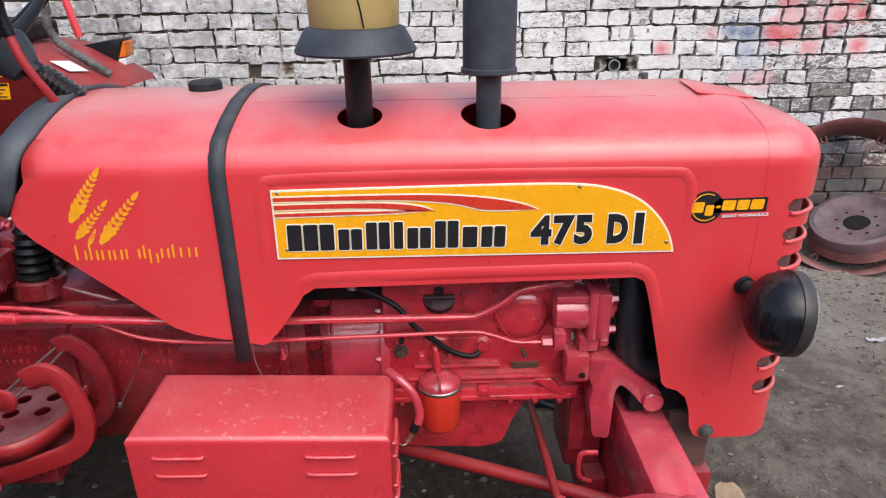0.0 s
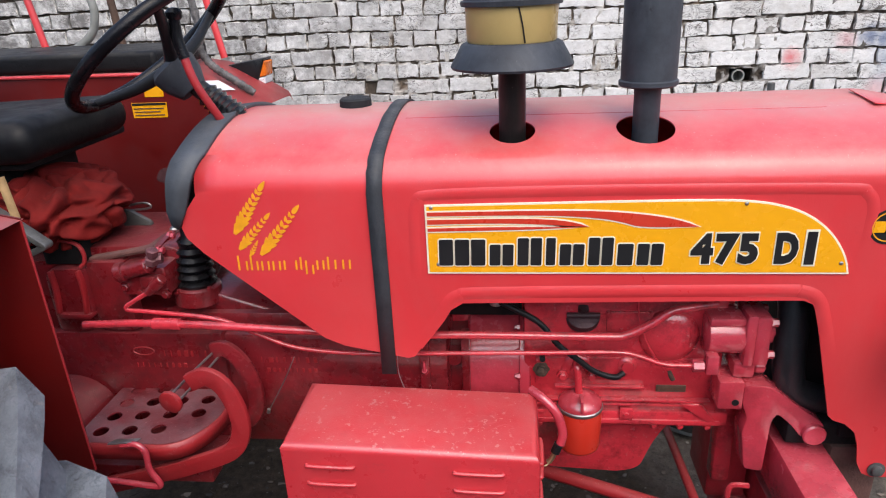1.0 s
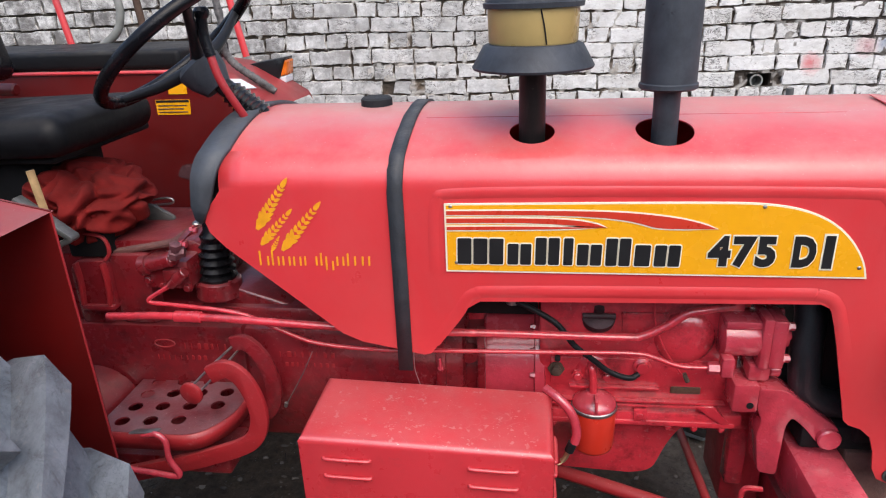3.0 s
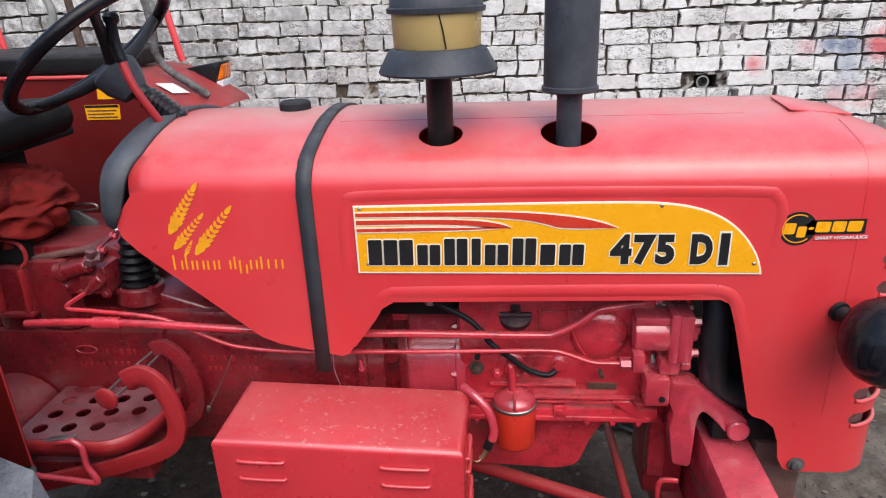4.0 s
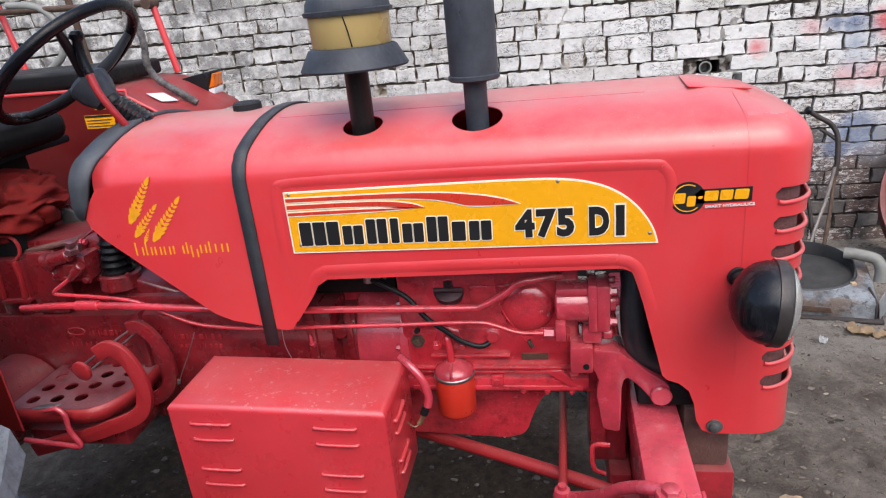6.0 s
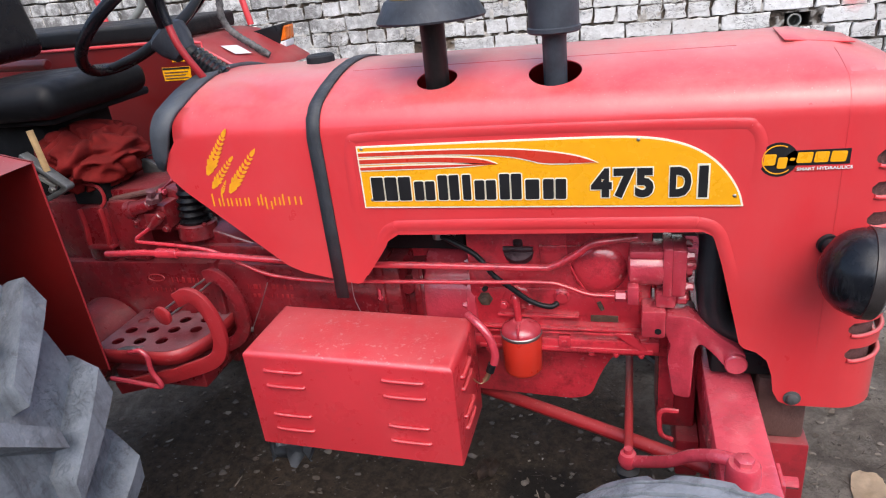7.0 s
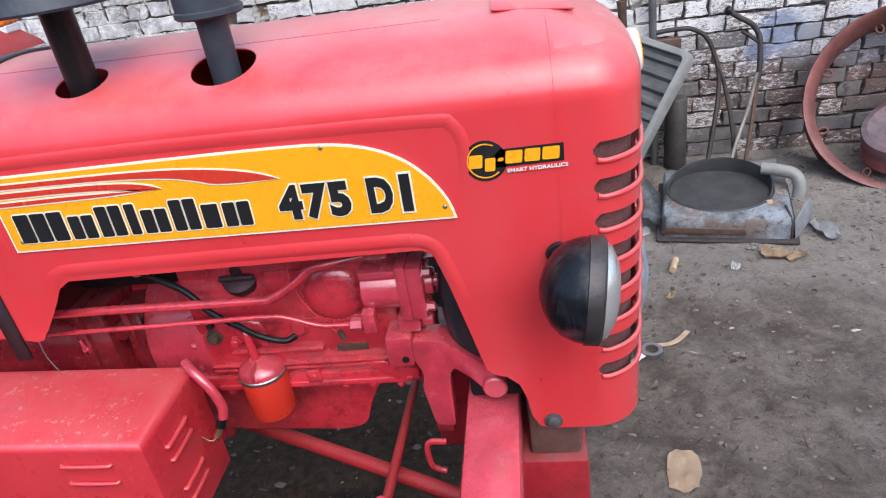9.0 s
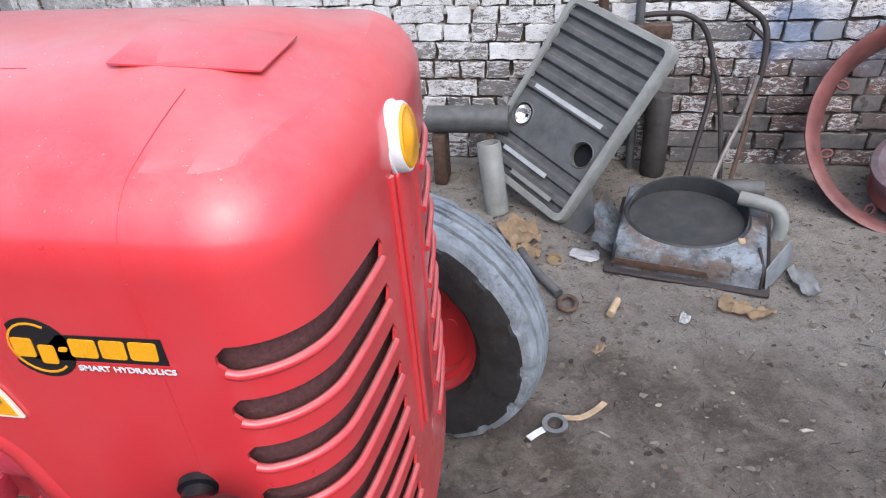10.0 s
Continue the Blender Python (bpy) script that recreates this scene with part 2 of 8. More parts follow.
def ground_mat():
    m = Mat("packed_earth", 0.95, spec=0.2)
    c = m.mix(m.ramp(m.noise(1.6, 7, 0.65), 0.38, 0.62), (0.29, 0.257, 0.22), (0.40, 0.36, 0.31))
    c = m.mix(m.ramp(m.noise(17.0, 9, 0.78), 0.48, 0.62, 0, 0.5), c, (0.125, 0.107, 0.093))
    c = m.mix(m.ramp(m.noise(75.0, 6, 0.75), 0.55, 0.65, 0, 0.75), c, (0.36, 0.33, 0.295))
    c = m.mix(m.ramp(m.noise(240.0, 3, 0.6), 0.56, 0.68, 0, 0.6), c, (0.05, 0.042, 0.038))
    c = m.mix(m.ramp(m.noise(42.0, 8, 0.8, (1, 1.5, 1), 0.9), 0.57, 0.64, 0, 0.5), c, (0.075, 0.062, 0.052))
    c = m.mix(m.ramp(m.noise(33.0, 8, 0.8, (1.4, 1, 1), 0.9), 0.60, 0.66, 0, 0.6), c, (0.33, 0.295, 0.26))
    # broad soft shadow painted into the near earth, pale nearer the wall
    near_shade = m.ramp(m.math("ADD", m.axis(1), m.math("MULTIPLY", m.noise(2.2, 6, 0.65), 0.5)), 1.46, 1.64, 0.92, 0.0)
    near_shade = m.math("MULTIPLY", near_shade, m.ramp(m.noise(2.7, 7, 0.7), 0.36, 0.60, 0.7, 1.0))
    near_shade = m.math("MULTIPLY", near_shade, m.ramp(m.axis(0), 1.55, 2.2, 1.0, 0.72))
    shaded_earth = m.mix(m.ramp(m.noise(6.0, 8, 0.72, None, 0.5), 0.42, 0.60), (0.105, 0.083, 0.066), (0.275, 0.235, 0.195))
    shaded_earth = m.mix(m.ramp(m.noise(26.0, 9, 0.8, None, 0.5), 0.50, 0.62, 0, 0.75), shaded_earth, (0.062, 0.048, 0.038))
    shaded_earth = m.mix(m.ramp(m.noise(48.0, 8, 0.8, None, 0.5), 0.58, 0.66, 0, 0.7), shaded_earth, (0.30, 0.26, 0.215))
    c = m.mix(near_shade, c, shaded_earth)
    # pale scuffed streaks
    scuff = m.ramp(m.noise(3.4, 8, 0.72, (0.6, 1.6, 1), 0.7), 0.58, 0.70, 0.0, 0.28)
    c = m.mix(scuff, c, (0.34, 0.31, 0.275))
    # browner earth below the tractor, with the shade there put into the colour
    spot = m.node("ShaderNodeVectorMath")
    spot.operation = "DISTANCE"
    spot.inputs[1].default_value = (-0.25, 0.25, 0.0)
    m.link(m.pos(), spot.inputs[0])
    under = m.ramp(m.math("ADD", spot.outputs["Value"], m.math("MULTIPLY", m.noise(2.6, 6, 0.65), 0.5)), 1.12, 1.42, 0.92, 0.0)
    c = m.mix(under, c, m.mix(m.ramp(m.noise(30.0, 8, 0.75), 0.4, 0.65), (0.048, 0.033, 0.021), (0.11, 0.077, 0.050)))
    # oil-soaked patch below the engine
    vec = m.node("ShaderNodeVectorMath")
    vec.operation = "DISTANCE"
    vec.inputs[1].default_value = (0.29, 0.30, 0.0)
    m.link(m.pos(), vec.inputs[0])
    oil = m.ramp(m.math("ADD", vec.outputs["Value"], m.math("MULTIPLY", m.noise(11.0, 6), 0.2)), 0.20, 0.26, 0.8, 0.0)
    m.color(m.mix(oil, c, (0.022, 0.019, 0.017)))
    m.bump(m.math("ADD", m.noise(22.0, 9, 0.78), m.math("MULTIPLY", m.noise(130.0, 6, 0.75), 0.4)), 1.0, 0.035)
    return m.m


WALL_FACE = 2.62
RED_SPOTS = [(2.20, 1.18, 0.07), (2.27, 1.17, 0.05), (1.58, 1.095, 0.035), (2.38, 1.095, 0.03), (2.24, 1.33, 0.05), (2.58, 1.33, 0.045), (2.65, 1.26, 0.04), (2.48, 1.175, 0.03), (2.66, 1.10, 0.045), (2.53, 1.25, 0.045)]
PINK_SPOTS = [(1.834, 1.174, 0.035), (2.034, 0.921, 0.06), (2.156, 0.919, 0.06), (2.46, 1.27, 0.08), (2.28, 1.26, 0.08), (2.40, 1.10, 0.05)]
BLUE_SPOTS = [(1.95, 1.19, 0.045), (2.035, 1.18, 0.055), (2.05, 1.08, 0.02), (2.10, 0.62, 0.10), (2.02, 0.55, 0.07)]
PALE_SPOTS = [(2.04, 1.08, 0.07), (2.06, 1.005, 0.07), (2.10, 1.12, 0.06), (2.2, 0.60, 0.14), (2.5, 0.56, 0.16), (2.75, 0.60, 0.12)]


def brick_mat(name, island):
    """Lime-washed old brick. The wash is worn off low down and towards the scrap heap."""
    m = Mat(name, 0.92, spec=0.25)
    rnd = m.node("ShaderNodeNewGeometry").outputs["Random Per Island"] if island else m.node("ShaderNodeObjectInfo").outputs["Random"]
    clay = m.mix(rnd, (0.215, 0.125, 0.10), (0.155, 0.115, 0.10))
    clay = m.mix(m.ramp(rnd, 0.45, 0.7), clay, (0.20, 0.185, 0.172))
    clay = m.mix(m.ramp(m.noise(45.0, 7, 0.7), 0.45, 0.75, 0, 0.7), clay, (0.15, 0.12, 0.105))
    grain = m.noise(30.0, 9, 0.78, (1, 1, 1.8), 0.6)
    wash = m.mix(m.ramp(grain, 0.38, 0.66), (0.77, 0.76, 0.74), (0.56, 0.55, 0.53))
    wash = m.mix(m.ramp(m.math("ADD", rnd, m.noise(7.0, 3)), 1.0, 1.45, 0, 0.45), wash, (0.52, 0.51, 0.485))
    x = m.axis(0)
    z = m.axis(2)
    # fissures and scars through the wash
    rid = m.math("ABSOLUTE", m.math("SUBTRACT", m.noise(17.0, 7, 0.7, (1, 1, 2.0), 1.0), 0.5), 0.0)
    fiss = m.math("MULTIPLY", m.ramp(rid, 0.004, 0.020, 1.0, 0.0), m.ramp(m.noise(6.0, 3), 0.50, 0.58, 0.0, 1.0))
    stain = m.ramp(m.noise(5.5, 8, 0.7), 0.50, 0.68, 0.0, 0.45)
    wash = m.mix(stain, wash, (0.42, 0.385, 0.345))
    scar = m.ramp(m.noise(48.0, 8, 0.82, (1, 1, 1.7), 0.6), 0.59, 0.63, 0.0, 0.9)
    wash = m.mix(scar, wash, (0.20, 0.17, 0.145))
    wash = m.mix(fiss, wash, (0.06, 0.052, 0.046))
    # wash gets darker in blotches towards the left end
    left_dark = m.math("MULTIPLY", m.ramp(x, -1.8, 0.9, 0.95, 0.0), m.ramp(m.noise(9.0, 8, 0.75), 0.38, 0.58))
    wash = m.mix(left_dark, wash, (0.15, 0.142, 0.136))
    # where the wash has gone: towards the scrap, and more towards the ground
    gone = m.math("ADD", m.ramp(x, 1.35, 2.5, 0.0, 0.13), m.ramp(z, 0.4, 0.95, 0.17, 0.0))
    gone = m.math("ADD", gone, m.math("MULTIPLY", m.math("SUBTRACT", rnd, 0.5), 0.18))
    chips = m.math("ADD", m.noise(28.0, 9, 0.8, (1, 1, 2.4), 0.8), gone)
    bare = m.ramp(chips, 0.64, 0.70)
    # bare clay turns darker in blotches towards the ground
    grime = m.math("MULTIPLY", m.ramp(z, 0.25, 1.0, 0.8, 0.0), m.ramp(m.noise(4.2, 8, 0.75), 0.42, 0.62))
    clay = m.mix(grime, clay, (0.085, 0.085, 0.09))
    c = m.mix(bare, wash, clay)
    # old spray-paint blots across the bricks
    fuzz = m.math("MULTIPLY", m.noise(26.0, 7, 0.75), 0.085)
    for spots, tint, most in ((RED_SPOTS, (0.62, 0.10, 0.11), 0.8), (PINK_SPOTS, (0.66, 0.36, 0.37), 0.7), (BLUE_SPOTS, (0.10, 0.15, 0.27), 0.75), (PALE_SPOTS, (0.36, 0.41, 0.48), 0.4)):
        best = None
        for sx, sz, r in spots:
            v = m.node("ShaderNodeVectorMath")
            v.operation = "DISTANCE"
            v.inputs[1].default_value = (sx, WALL_FACE, sz)
            m.link(m.pos(), v.inputs[0])
            near = m.math("SUBTRACT", m.math("ADD", v.outputs["Value"], fuzz), r)
            best = near if best is None else m.math("MINIMUM", best, near)
        c = m.mix(m.ramp(best, 0.012, 0.075, most, 0.0), c, tint)
    m.color(c)
    m.bump(m.math("SUBTRACT", m.math("ADD", m.noise(30.0, 9, 0.78, (1, 1, 1.8), 0.6), m.math("MULTIPLY", m.noise(120.0, 5, 0.75), 0.4)), m.math("MULTIPLY", fiss, 0.8)), 0.6, 0.012)
    return m.m


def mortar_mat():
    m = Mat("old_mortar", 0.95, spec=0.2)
    # pale wash on proud mortar; shade in the recessed joints painted by depth
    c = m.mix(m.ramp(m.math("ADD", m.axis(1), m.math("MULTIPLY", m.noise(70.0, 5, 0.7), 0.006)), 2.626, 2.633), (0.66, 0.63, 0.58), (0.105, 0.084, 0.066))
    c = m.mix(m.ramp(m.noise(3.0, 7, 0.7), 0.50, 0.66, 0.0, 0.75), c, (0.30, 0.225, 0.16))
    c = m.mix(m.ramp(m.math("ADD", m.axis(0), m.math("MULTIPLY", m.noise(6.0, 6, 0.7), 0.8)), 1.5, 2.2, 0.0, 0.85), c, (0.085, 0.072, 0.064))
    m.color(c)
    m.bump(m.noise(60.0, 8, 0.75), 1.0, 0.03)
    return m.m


def arris_mat():
    m = Mat("broken_brick_edge", 0.95, spec=0.2)
    c = m.mix(m.ramp(m.noise(40.0, 7, 0.75), 0.38, 0.54), (0.12, 0.095, 0.078), (0.66, 0.63, 0.58))
    c = m.mix(m.ramp(m.axis(0), 1.2, 1.8, 0.0, 0.8), c, (0.15, 0.125, 0.11))
    m.color(c)
    m.bump(m.noise(90.0, 6, 0.75), 0.8, 0.01)
    return m.m


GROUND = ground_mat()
ARRIS = arris_mat()
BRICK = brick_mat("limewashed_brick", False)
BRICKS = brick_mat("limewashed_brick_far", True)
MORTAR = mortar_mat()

# ---- building helpers ----


def part(name, bm, material, parent=None, label="", smooth=None):
    """Links a bmesh as one mesh object under a thing or a part. smooth: angle in degrees, or None for flat faces."""
    me = bpy.data.meshes.new(name)
    bmesh.ops.recalc_face_normals(bm, faces=bm.faces)
    if smooth is not None:
        for f in bm.faces:
            f.smooth = True
        lim = radians(smooth)
        for e in bm.edges:
            if len(e.link_faces) == 2 and e.calc_face_angle(0) > lim:
                e.smooth = False
    bm.to_mesh(me)
    bm.free()
    me.materials.append(material)
    ob = new(name, me)
    if parent is not None:
        attach(ob, parent)
    if label:
        tagged(ob, label)
    return ob


def attach(ob, parent):
    ob.parent = parent
    if parent.type == "EMPTY":
        ob.matrix_parent_inverse = Matrix.Translation(parent.location).inverted()
    return ob


def thing(name, loc, label, category, group=""):
    e = new(name)
    e.empty_display_size = 0.1
    e.location = loc
    return tagged(e, label, category, group)


def B():
    return bmesh.new()


def box(bm, lo, hi, bevel=0.004, m=None, seg=2):
    """A bevelled block from corner to corner, with an optional matrix about its own centre."""
    t = bmesh.new()
    c = [(a + b) / 2 for a, b in zip(lo, hi)]
    bmesh.ops.create_cube(t, size=1.0)
    bmesh.ops.scale(t, vec=[abs(b - a) for a, b in zip(lo, hi)], verts=t.verts)
    if bevel:
        bmesh.ops.bevel(t, geom=t.edges[:], offset=bevel, segments=seg, affect="EDGES", profile=0.5)
    bmesh.ops.transform(t, matrix=Matrix.Translation(c) @ (m or Matrix()), verts=t.verts)
    merge(bm, t)
    return bm


def merge(bm, t):
    me = bpy.data.meshes.new("tmp")
    t.to_mesh(me)
    t.free()
    bm.from_mesh(me)
    bpy.data.meshes.remove(me)


def basis(d):
    d = Vector(d).normalized()
    return d.to_track_quat("Z", "Y").to_matrix()


def lathe(bm, p0, axis, profile, seg=32, jitter=0.0, caps=True):
    """Turns a profile of (height, radius) about an axis from p0; a profile that ends where it began is a closed ring."""
    r = basis(axis)
    p0 = Vector(p0)
    rings = []
    for h, rad in profile:
        ring = []
        for k in range(seg):
            a = 2 * math.pi * k / seg
            rr = rad * (1 + random.uniform(-jitter, jitter))
            ring.append(bm.verts.new(p0 + r @ Vector((rr * math.cos(a), rr * math.sin(a), h))))
        rings.append(ring)
    for a, b in zip(rings, rings[1:]):
        for k in range(seg):
            bm.faces.new((a[k], a[(k + 1) % seg], b[(k + 1) % seg], b[k]))
    closed = profile[0] == profile[-1]
    if closed:
        bmesh.ops.remove_doubles(bm, verts=rings[0] + rings[-1], dist=1e-6)
    for ring, rad in ((rings[0], profile[0][1]), (rings[-1], profile[-1][1])):
        if rad > 1e-6 and caps and not closed:
            bm.faces.new(ring)
        elif rad <= 1e-6:
            bmesh.ops.remove_doubles(bm, verts=ring, dist=1e-5)
    return bm


def rod(bm, p0, p1, r, r1=None, seg=16, bevel=0.0):
    p0, p1 = Vector(p0), Vector(p1)
    L = (p1 - p0).length
    r1 = r if r1 is None else r1
    prof = [(0, r), (L, r1)] if not bevel else [(0, r - bevel), (bevel, r), (L - bevel, r1), (L, r1 - bevel)]
    return lathe(bm, p0, p1 - p0, prof, seg)


def bolt(bm, p, axis, r=0.008, h=0.007):
    """A hexagon bolt head on a washer."""
    axis = Vector(axis).normalized()
    lathe(bm, p, axis, [(-0.004, r * 1.5), (0.0015, r * 1.5), (0.0015, r), (h - 0.001, r), (h, r * 0.85)], 6)
    return bm


def smooth_path(pts, n=6):
    """Catmull-Rom through the points."""
    P = [Vector(p) for p in pts]
    P = [P[0] * 2 - P[1]] + P + [P[-1] * 2 - P[-2]]
    out = []
    for i in range(1, len(P) - 2):
        a, b, c, d = P[i - 1 : i + 3]
        for k in range(n):
            t = k / n
            out.append(0.5 * ((2 * b) + (c - a) * t + (2 * a - 5 * b + 4 * c - d) * t * t + (3 * b - a - 3 * c + d) * t**3))
    out.append(P[-2])
    return out


def tube(bm, pts, r, seg=10, n=6, radii=None, close=False, flat=1.0):
    """A bent tube through the points, rings carried along without twist."""
    P = smooth_path(pts, n) if n > 1 else [Vector(p) for p in pts]
    N = len(P)
    up = None
    rings = []
    for i, p in enumerate(P):
        if close:
            d = (P[(i + 1) % N] - P[i - 1]).normalized()
        else:
            d = (P[min(i + 1, N - 1)] - P[max(i - 1, 0)]).normalized()
        if up is None:
            up = d.orthogonal().normalized()
        up = (up - d * up.dot(d)).normalized()
        side = d.cross(up)
        rr = r if radii is None else radii[0] + (radii[1] - radii[0]) * i / (N - 1)
        rings.append([bm.verts.new(p + rr * (math.cos(2 * math.pi * k / seg) * up + flat * math.sin(2 * math.pi * k / seg) * side)) for k in range(seg)])
    for i in range(N if close else N - 1):
        a, b = rings[i], rings[(i + 1) % N]
        for k in range(seg):
            bm.faces.new((a[k], a[(k + 1) % seg], b[(k + 1) % seg], b[k]))
    if not close:
        bm.faces.new(rings[0])
        bm.faces.new(rings[-1])
    return bm


def prism(bm, poly, to3d, depth, bevel=0.0):
    """A plate from a 2-D outline: to3d(a, b, h) gives the place at height h over the plane."""
    t = bmesh.new()
    lo = [t.verts.new(to3d(a, b, 0.0)) for a, b in poly]
    hi = [t.verts.new(to3d(a, b, depth)) for a, b in poly]
    n = len(poly)
    t.faces.new(lo)
    t.faces.new(hi)
    for k in range(n):
        t.faces.new((lo[k], lo[(k + 1) % n], hi[(k + 1) % n], hi[k]))
    bmesh.ops.recalc_face_normals(t, faces=t.faces)
    if bevel:
        bmesh.ops.bevel(t, geom=t.edges[:], offset=bevel, segments=2, affect="EDGES", profile=0.5)
    merge(bm, t)
    return bm


def rounded(poly, r, n=5):
    """The outline with its corners rounded; r is a number or one for each corner."""
    out = []
    N = len(poly)
    for i, p in enumerate(poly):
        p = Vector(p)
        a, b = Vector(poly[i - 1]) - p, Vector(poly[(i + 1) % N]) - p
        rr = r[i] if isinstance(r, (list, tuple)) else r
        rr = min(rr, a.length * 0.45, b.length * 0.45)
        if rr <= 1e-5:
            out.append(tuple(p))
            continue
        s, e = p + a.normalized() * rr, p + b.normalized() * rr
        for k in range(n + 1):
            t = k / n
            out.append(tuple((1 - t) ** 2 * s + 2 * t * (1 - t) * p + t * t * e))
    return out


def side(y):
    """Maps (x, z) outlines onto the plane at y, growing towards the near side."""
    return lambda a, b, h: Vector((a, y - h, b))


def flat(z):
    return lambda a, b, h: Vector((a, b, z + h))


def front(x):
    return lambda a, b, h: Vector((x + h, a, b))


def baked(ob):
    """Replaces an object's mesh by what its modifiers make of it."""
    dg = bpy.context.evaluated_depsgraph_get()
    dg.update()
    me = bpy.data.meshes.new_from_object(ob.evaluated_get(dg))
    ob.modifiers.clear()
    ob.data = me
    return ob


def lettering(text, size, m, material, parent, name, bold=0.0, shear=0.0, width=1.0, depth=0.0012, space=1.0):
    """Raised letters in the built-in font; m carries the text's plane to its place."""
    cu = bpy.data.curves.new(name, "FONT")
    cu.body, cu.size, cu.shear, cu.offset, cu.extrude, cu.space_character = text, size, shear, bold, depth, space
    cu.resolution_u = 3
    ob = new(name, cu)
    dg = bpy.context.evaluated_depsgraph_get()
    dg.update()
    me = bpy.data.meshes.new_from_object(ob.evaluated_get(dg))
    bpy.data.objects.remove(ob)
    me.transform(m @ Matrix.Diagonal((width, 1, 1, 1)))
    me.materials.clear()
    me.materials.append(material)
    out = new(name, me)
    attach(out, parent)
    return out

# ---- ground and wall ----
WALL_Y = 2.62


def ground_height(x, y):
    return 0.012 * noise.noise((x * 1.7, y * 1.7, 3.1)) + 0.006 * noise.noise((x * 6, y * 6, 1.7)) + 0.007 * noise.noise((x * 11, y * 11, 7.7)) + 0.007 * noise.noise((x * 19, y * 19, 4.2))


def build_ground():
    bm = B()

    def strip(a, b, n):
        return [a + (b - a) * k / n for k in range(n + 1)]

    xs = [-800, -200, -50, -15, -6, -3] + strip(-2, 3.2, 208) + [5, 9, 15, 50, 200, 800]
    ys = [-800, -200, -50, -15, -5, -2] + strip(-1, 2.7, 148) + [4, 8, 15, 50, 200, 800]
    grid = []
    for y in ys:
        row = []
        for x in xs:
            near = -2 <= x <= 3.2 and -1 <= y <= 2.7
            row.append(bm.verts.new((x, y, ground_height(x, y) if near else 0.0)))
        grid.append(row)
    for r0, r1 in zip(grid, grid[1:]):
        for k in range(len(xs) - 1):
            bm.faces.new((r0[k], r0[k + 1], r1[k + 1], r1[k]))
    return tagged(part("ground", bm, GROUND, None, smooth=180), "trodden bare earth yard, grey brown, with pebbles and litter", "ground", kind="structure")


ground = build_ground()


def brick_mesh(name, L, H, D, seed):
    """An old hand-made brick: uneven outline, rounded worn arrises, a slightly bulging face."""
    rng = random.Random(seed)
    bm = B()
    out = []
    steps = 7 if L > 0.15 else 4
    for k in range(steps):
        out.append((-L / 2 + L * k / steps, -H / 2))
    out.append((L / 2, -H / 2))
    out.append((L / 2, 0))
    for k in range(steps):
        out.append((L / 2 - L * k / steps, H / 2))
    out.append((-L / 2, H / 2))
    out.append((-L / 2, 0))
    j = 0.0042
    ring0 = [(a + rng.uniform(-j, j), b + rng.uniform(-j, j) * 0.9) for a, b in out]
    for k in rng.sample(range(len(ring0)), 2):
        ring0[k] = (ring0[k][0] * (1 - 0.012 / L), ring0[k][1] * (1 - rng.uniform(0.006, 0.016) / H))
    back = [bm.verts.new((a, D, b)) for a, b in ring0]
    mid = [bm.verts.new((a, 0.0025 + rng.uniform(0, 0.005), b)) for a, b in ring0]
    inset = [bm.verts.new((a * (1 - (0.003 + rng.uniform(0, 0.007)) / L), rng.uniform(-0.0008, 0.0008), b * (1 - (0.003 + rng.uniform(0, 0.006)) / H))) for a, b in ring0]
    n = len(out)
    for a, b in ((back, mid), (mid, inset)):
        for k in range(n):
            bm.faces.new((a[k], a[(k + 1) % n], b[(k + 1) % n], b[k]))
    c = bm.verts.new((rng.uniform(-0.02, 0.02), rng.uniform(-0.0015, 0.001), rng.uniform(-0.008, 0.008)))
    for k in range(n):
        bm.faces.new((inset[k], inset[(k + 1) % n], c))
    bmesh.ops.recalc_face_normals(bm, faces=bm.faces)
    for f in bm.faces:
        f.smooth = False
    # broken arrises show the bare clay
    for f in bm.faces:
        if len(f.verts) == 4 and max(v.co.y for v in f.verts) < 0.012 and rng.random() < 0.5:
            f.material_index = 1
    me = bpy.data.meshes.new(name)
    bm.to_mesh(me)
    bm.free()
    return me


COURSE = 0.0815
X0, X1, TOP = -4.6, 4.6, 31


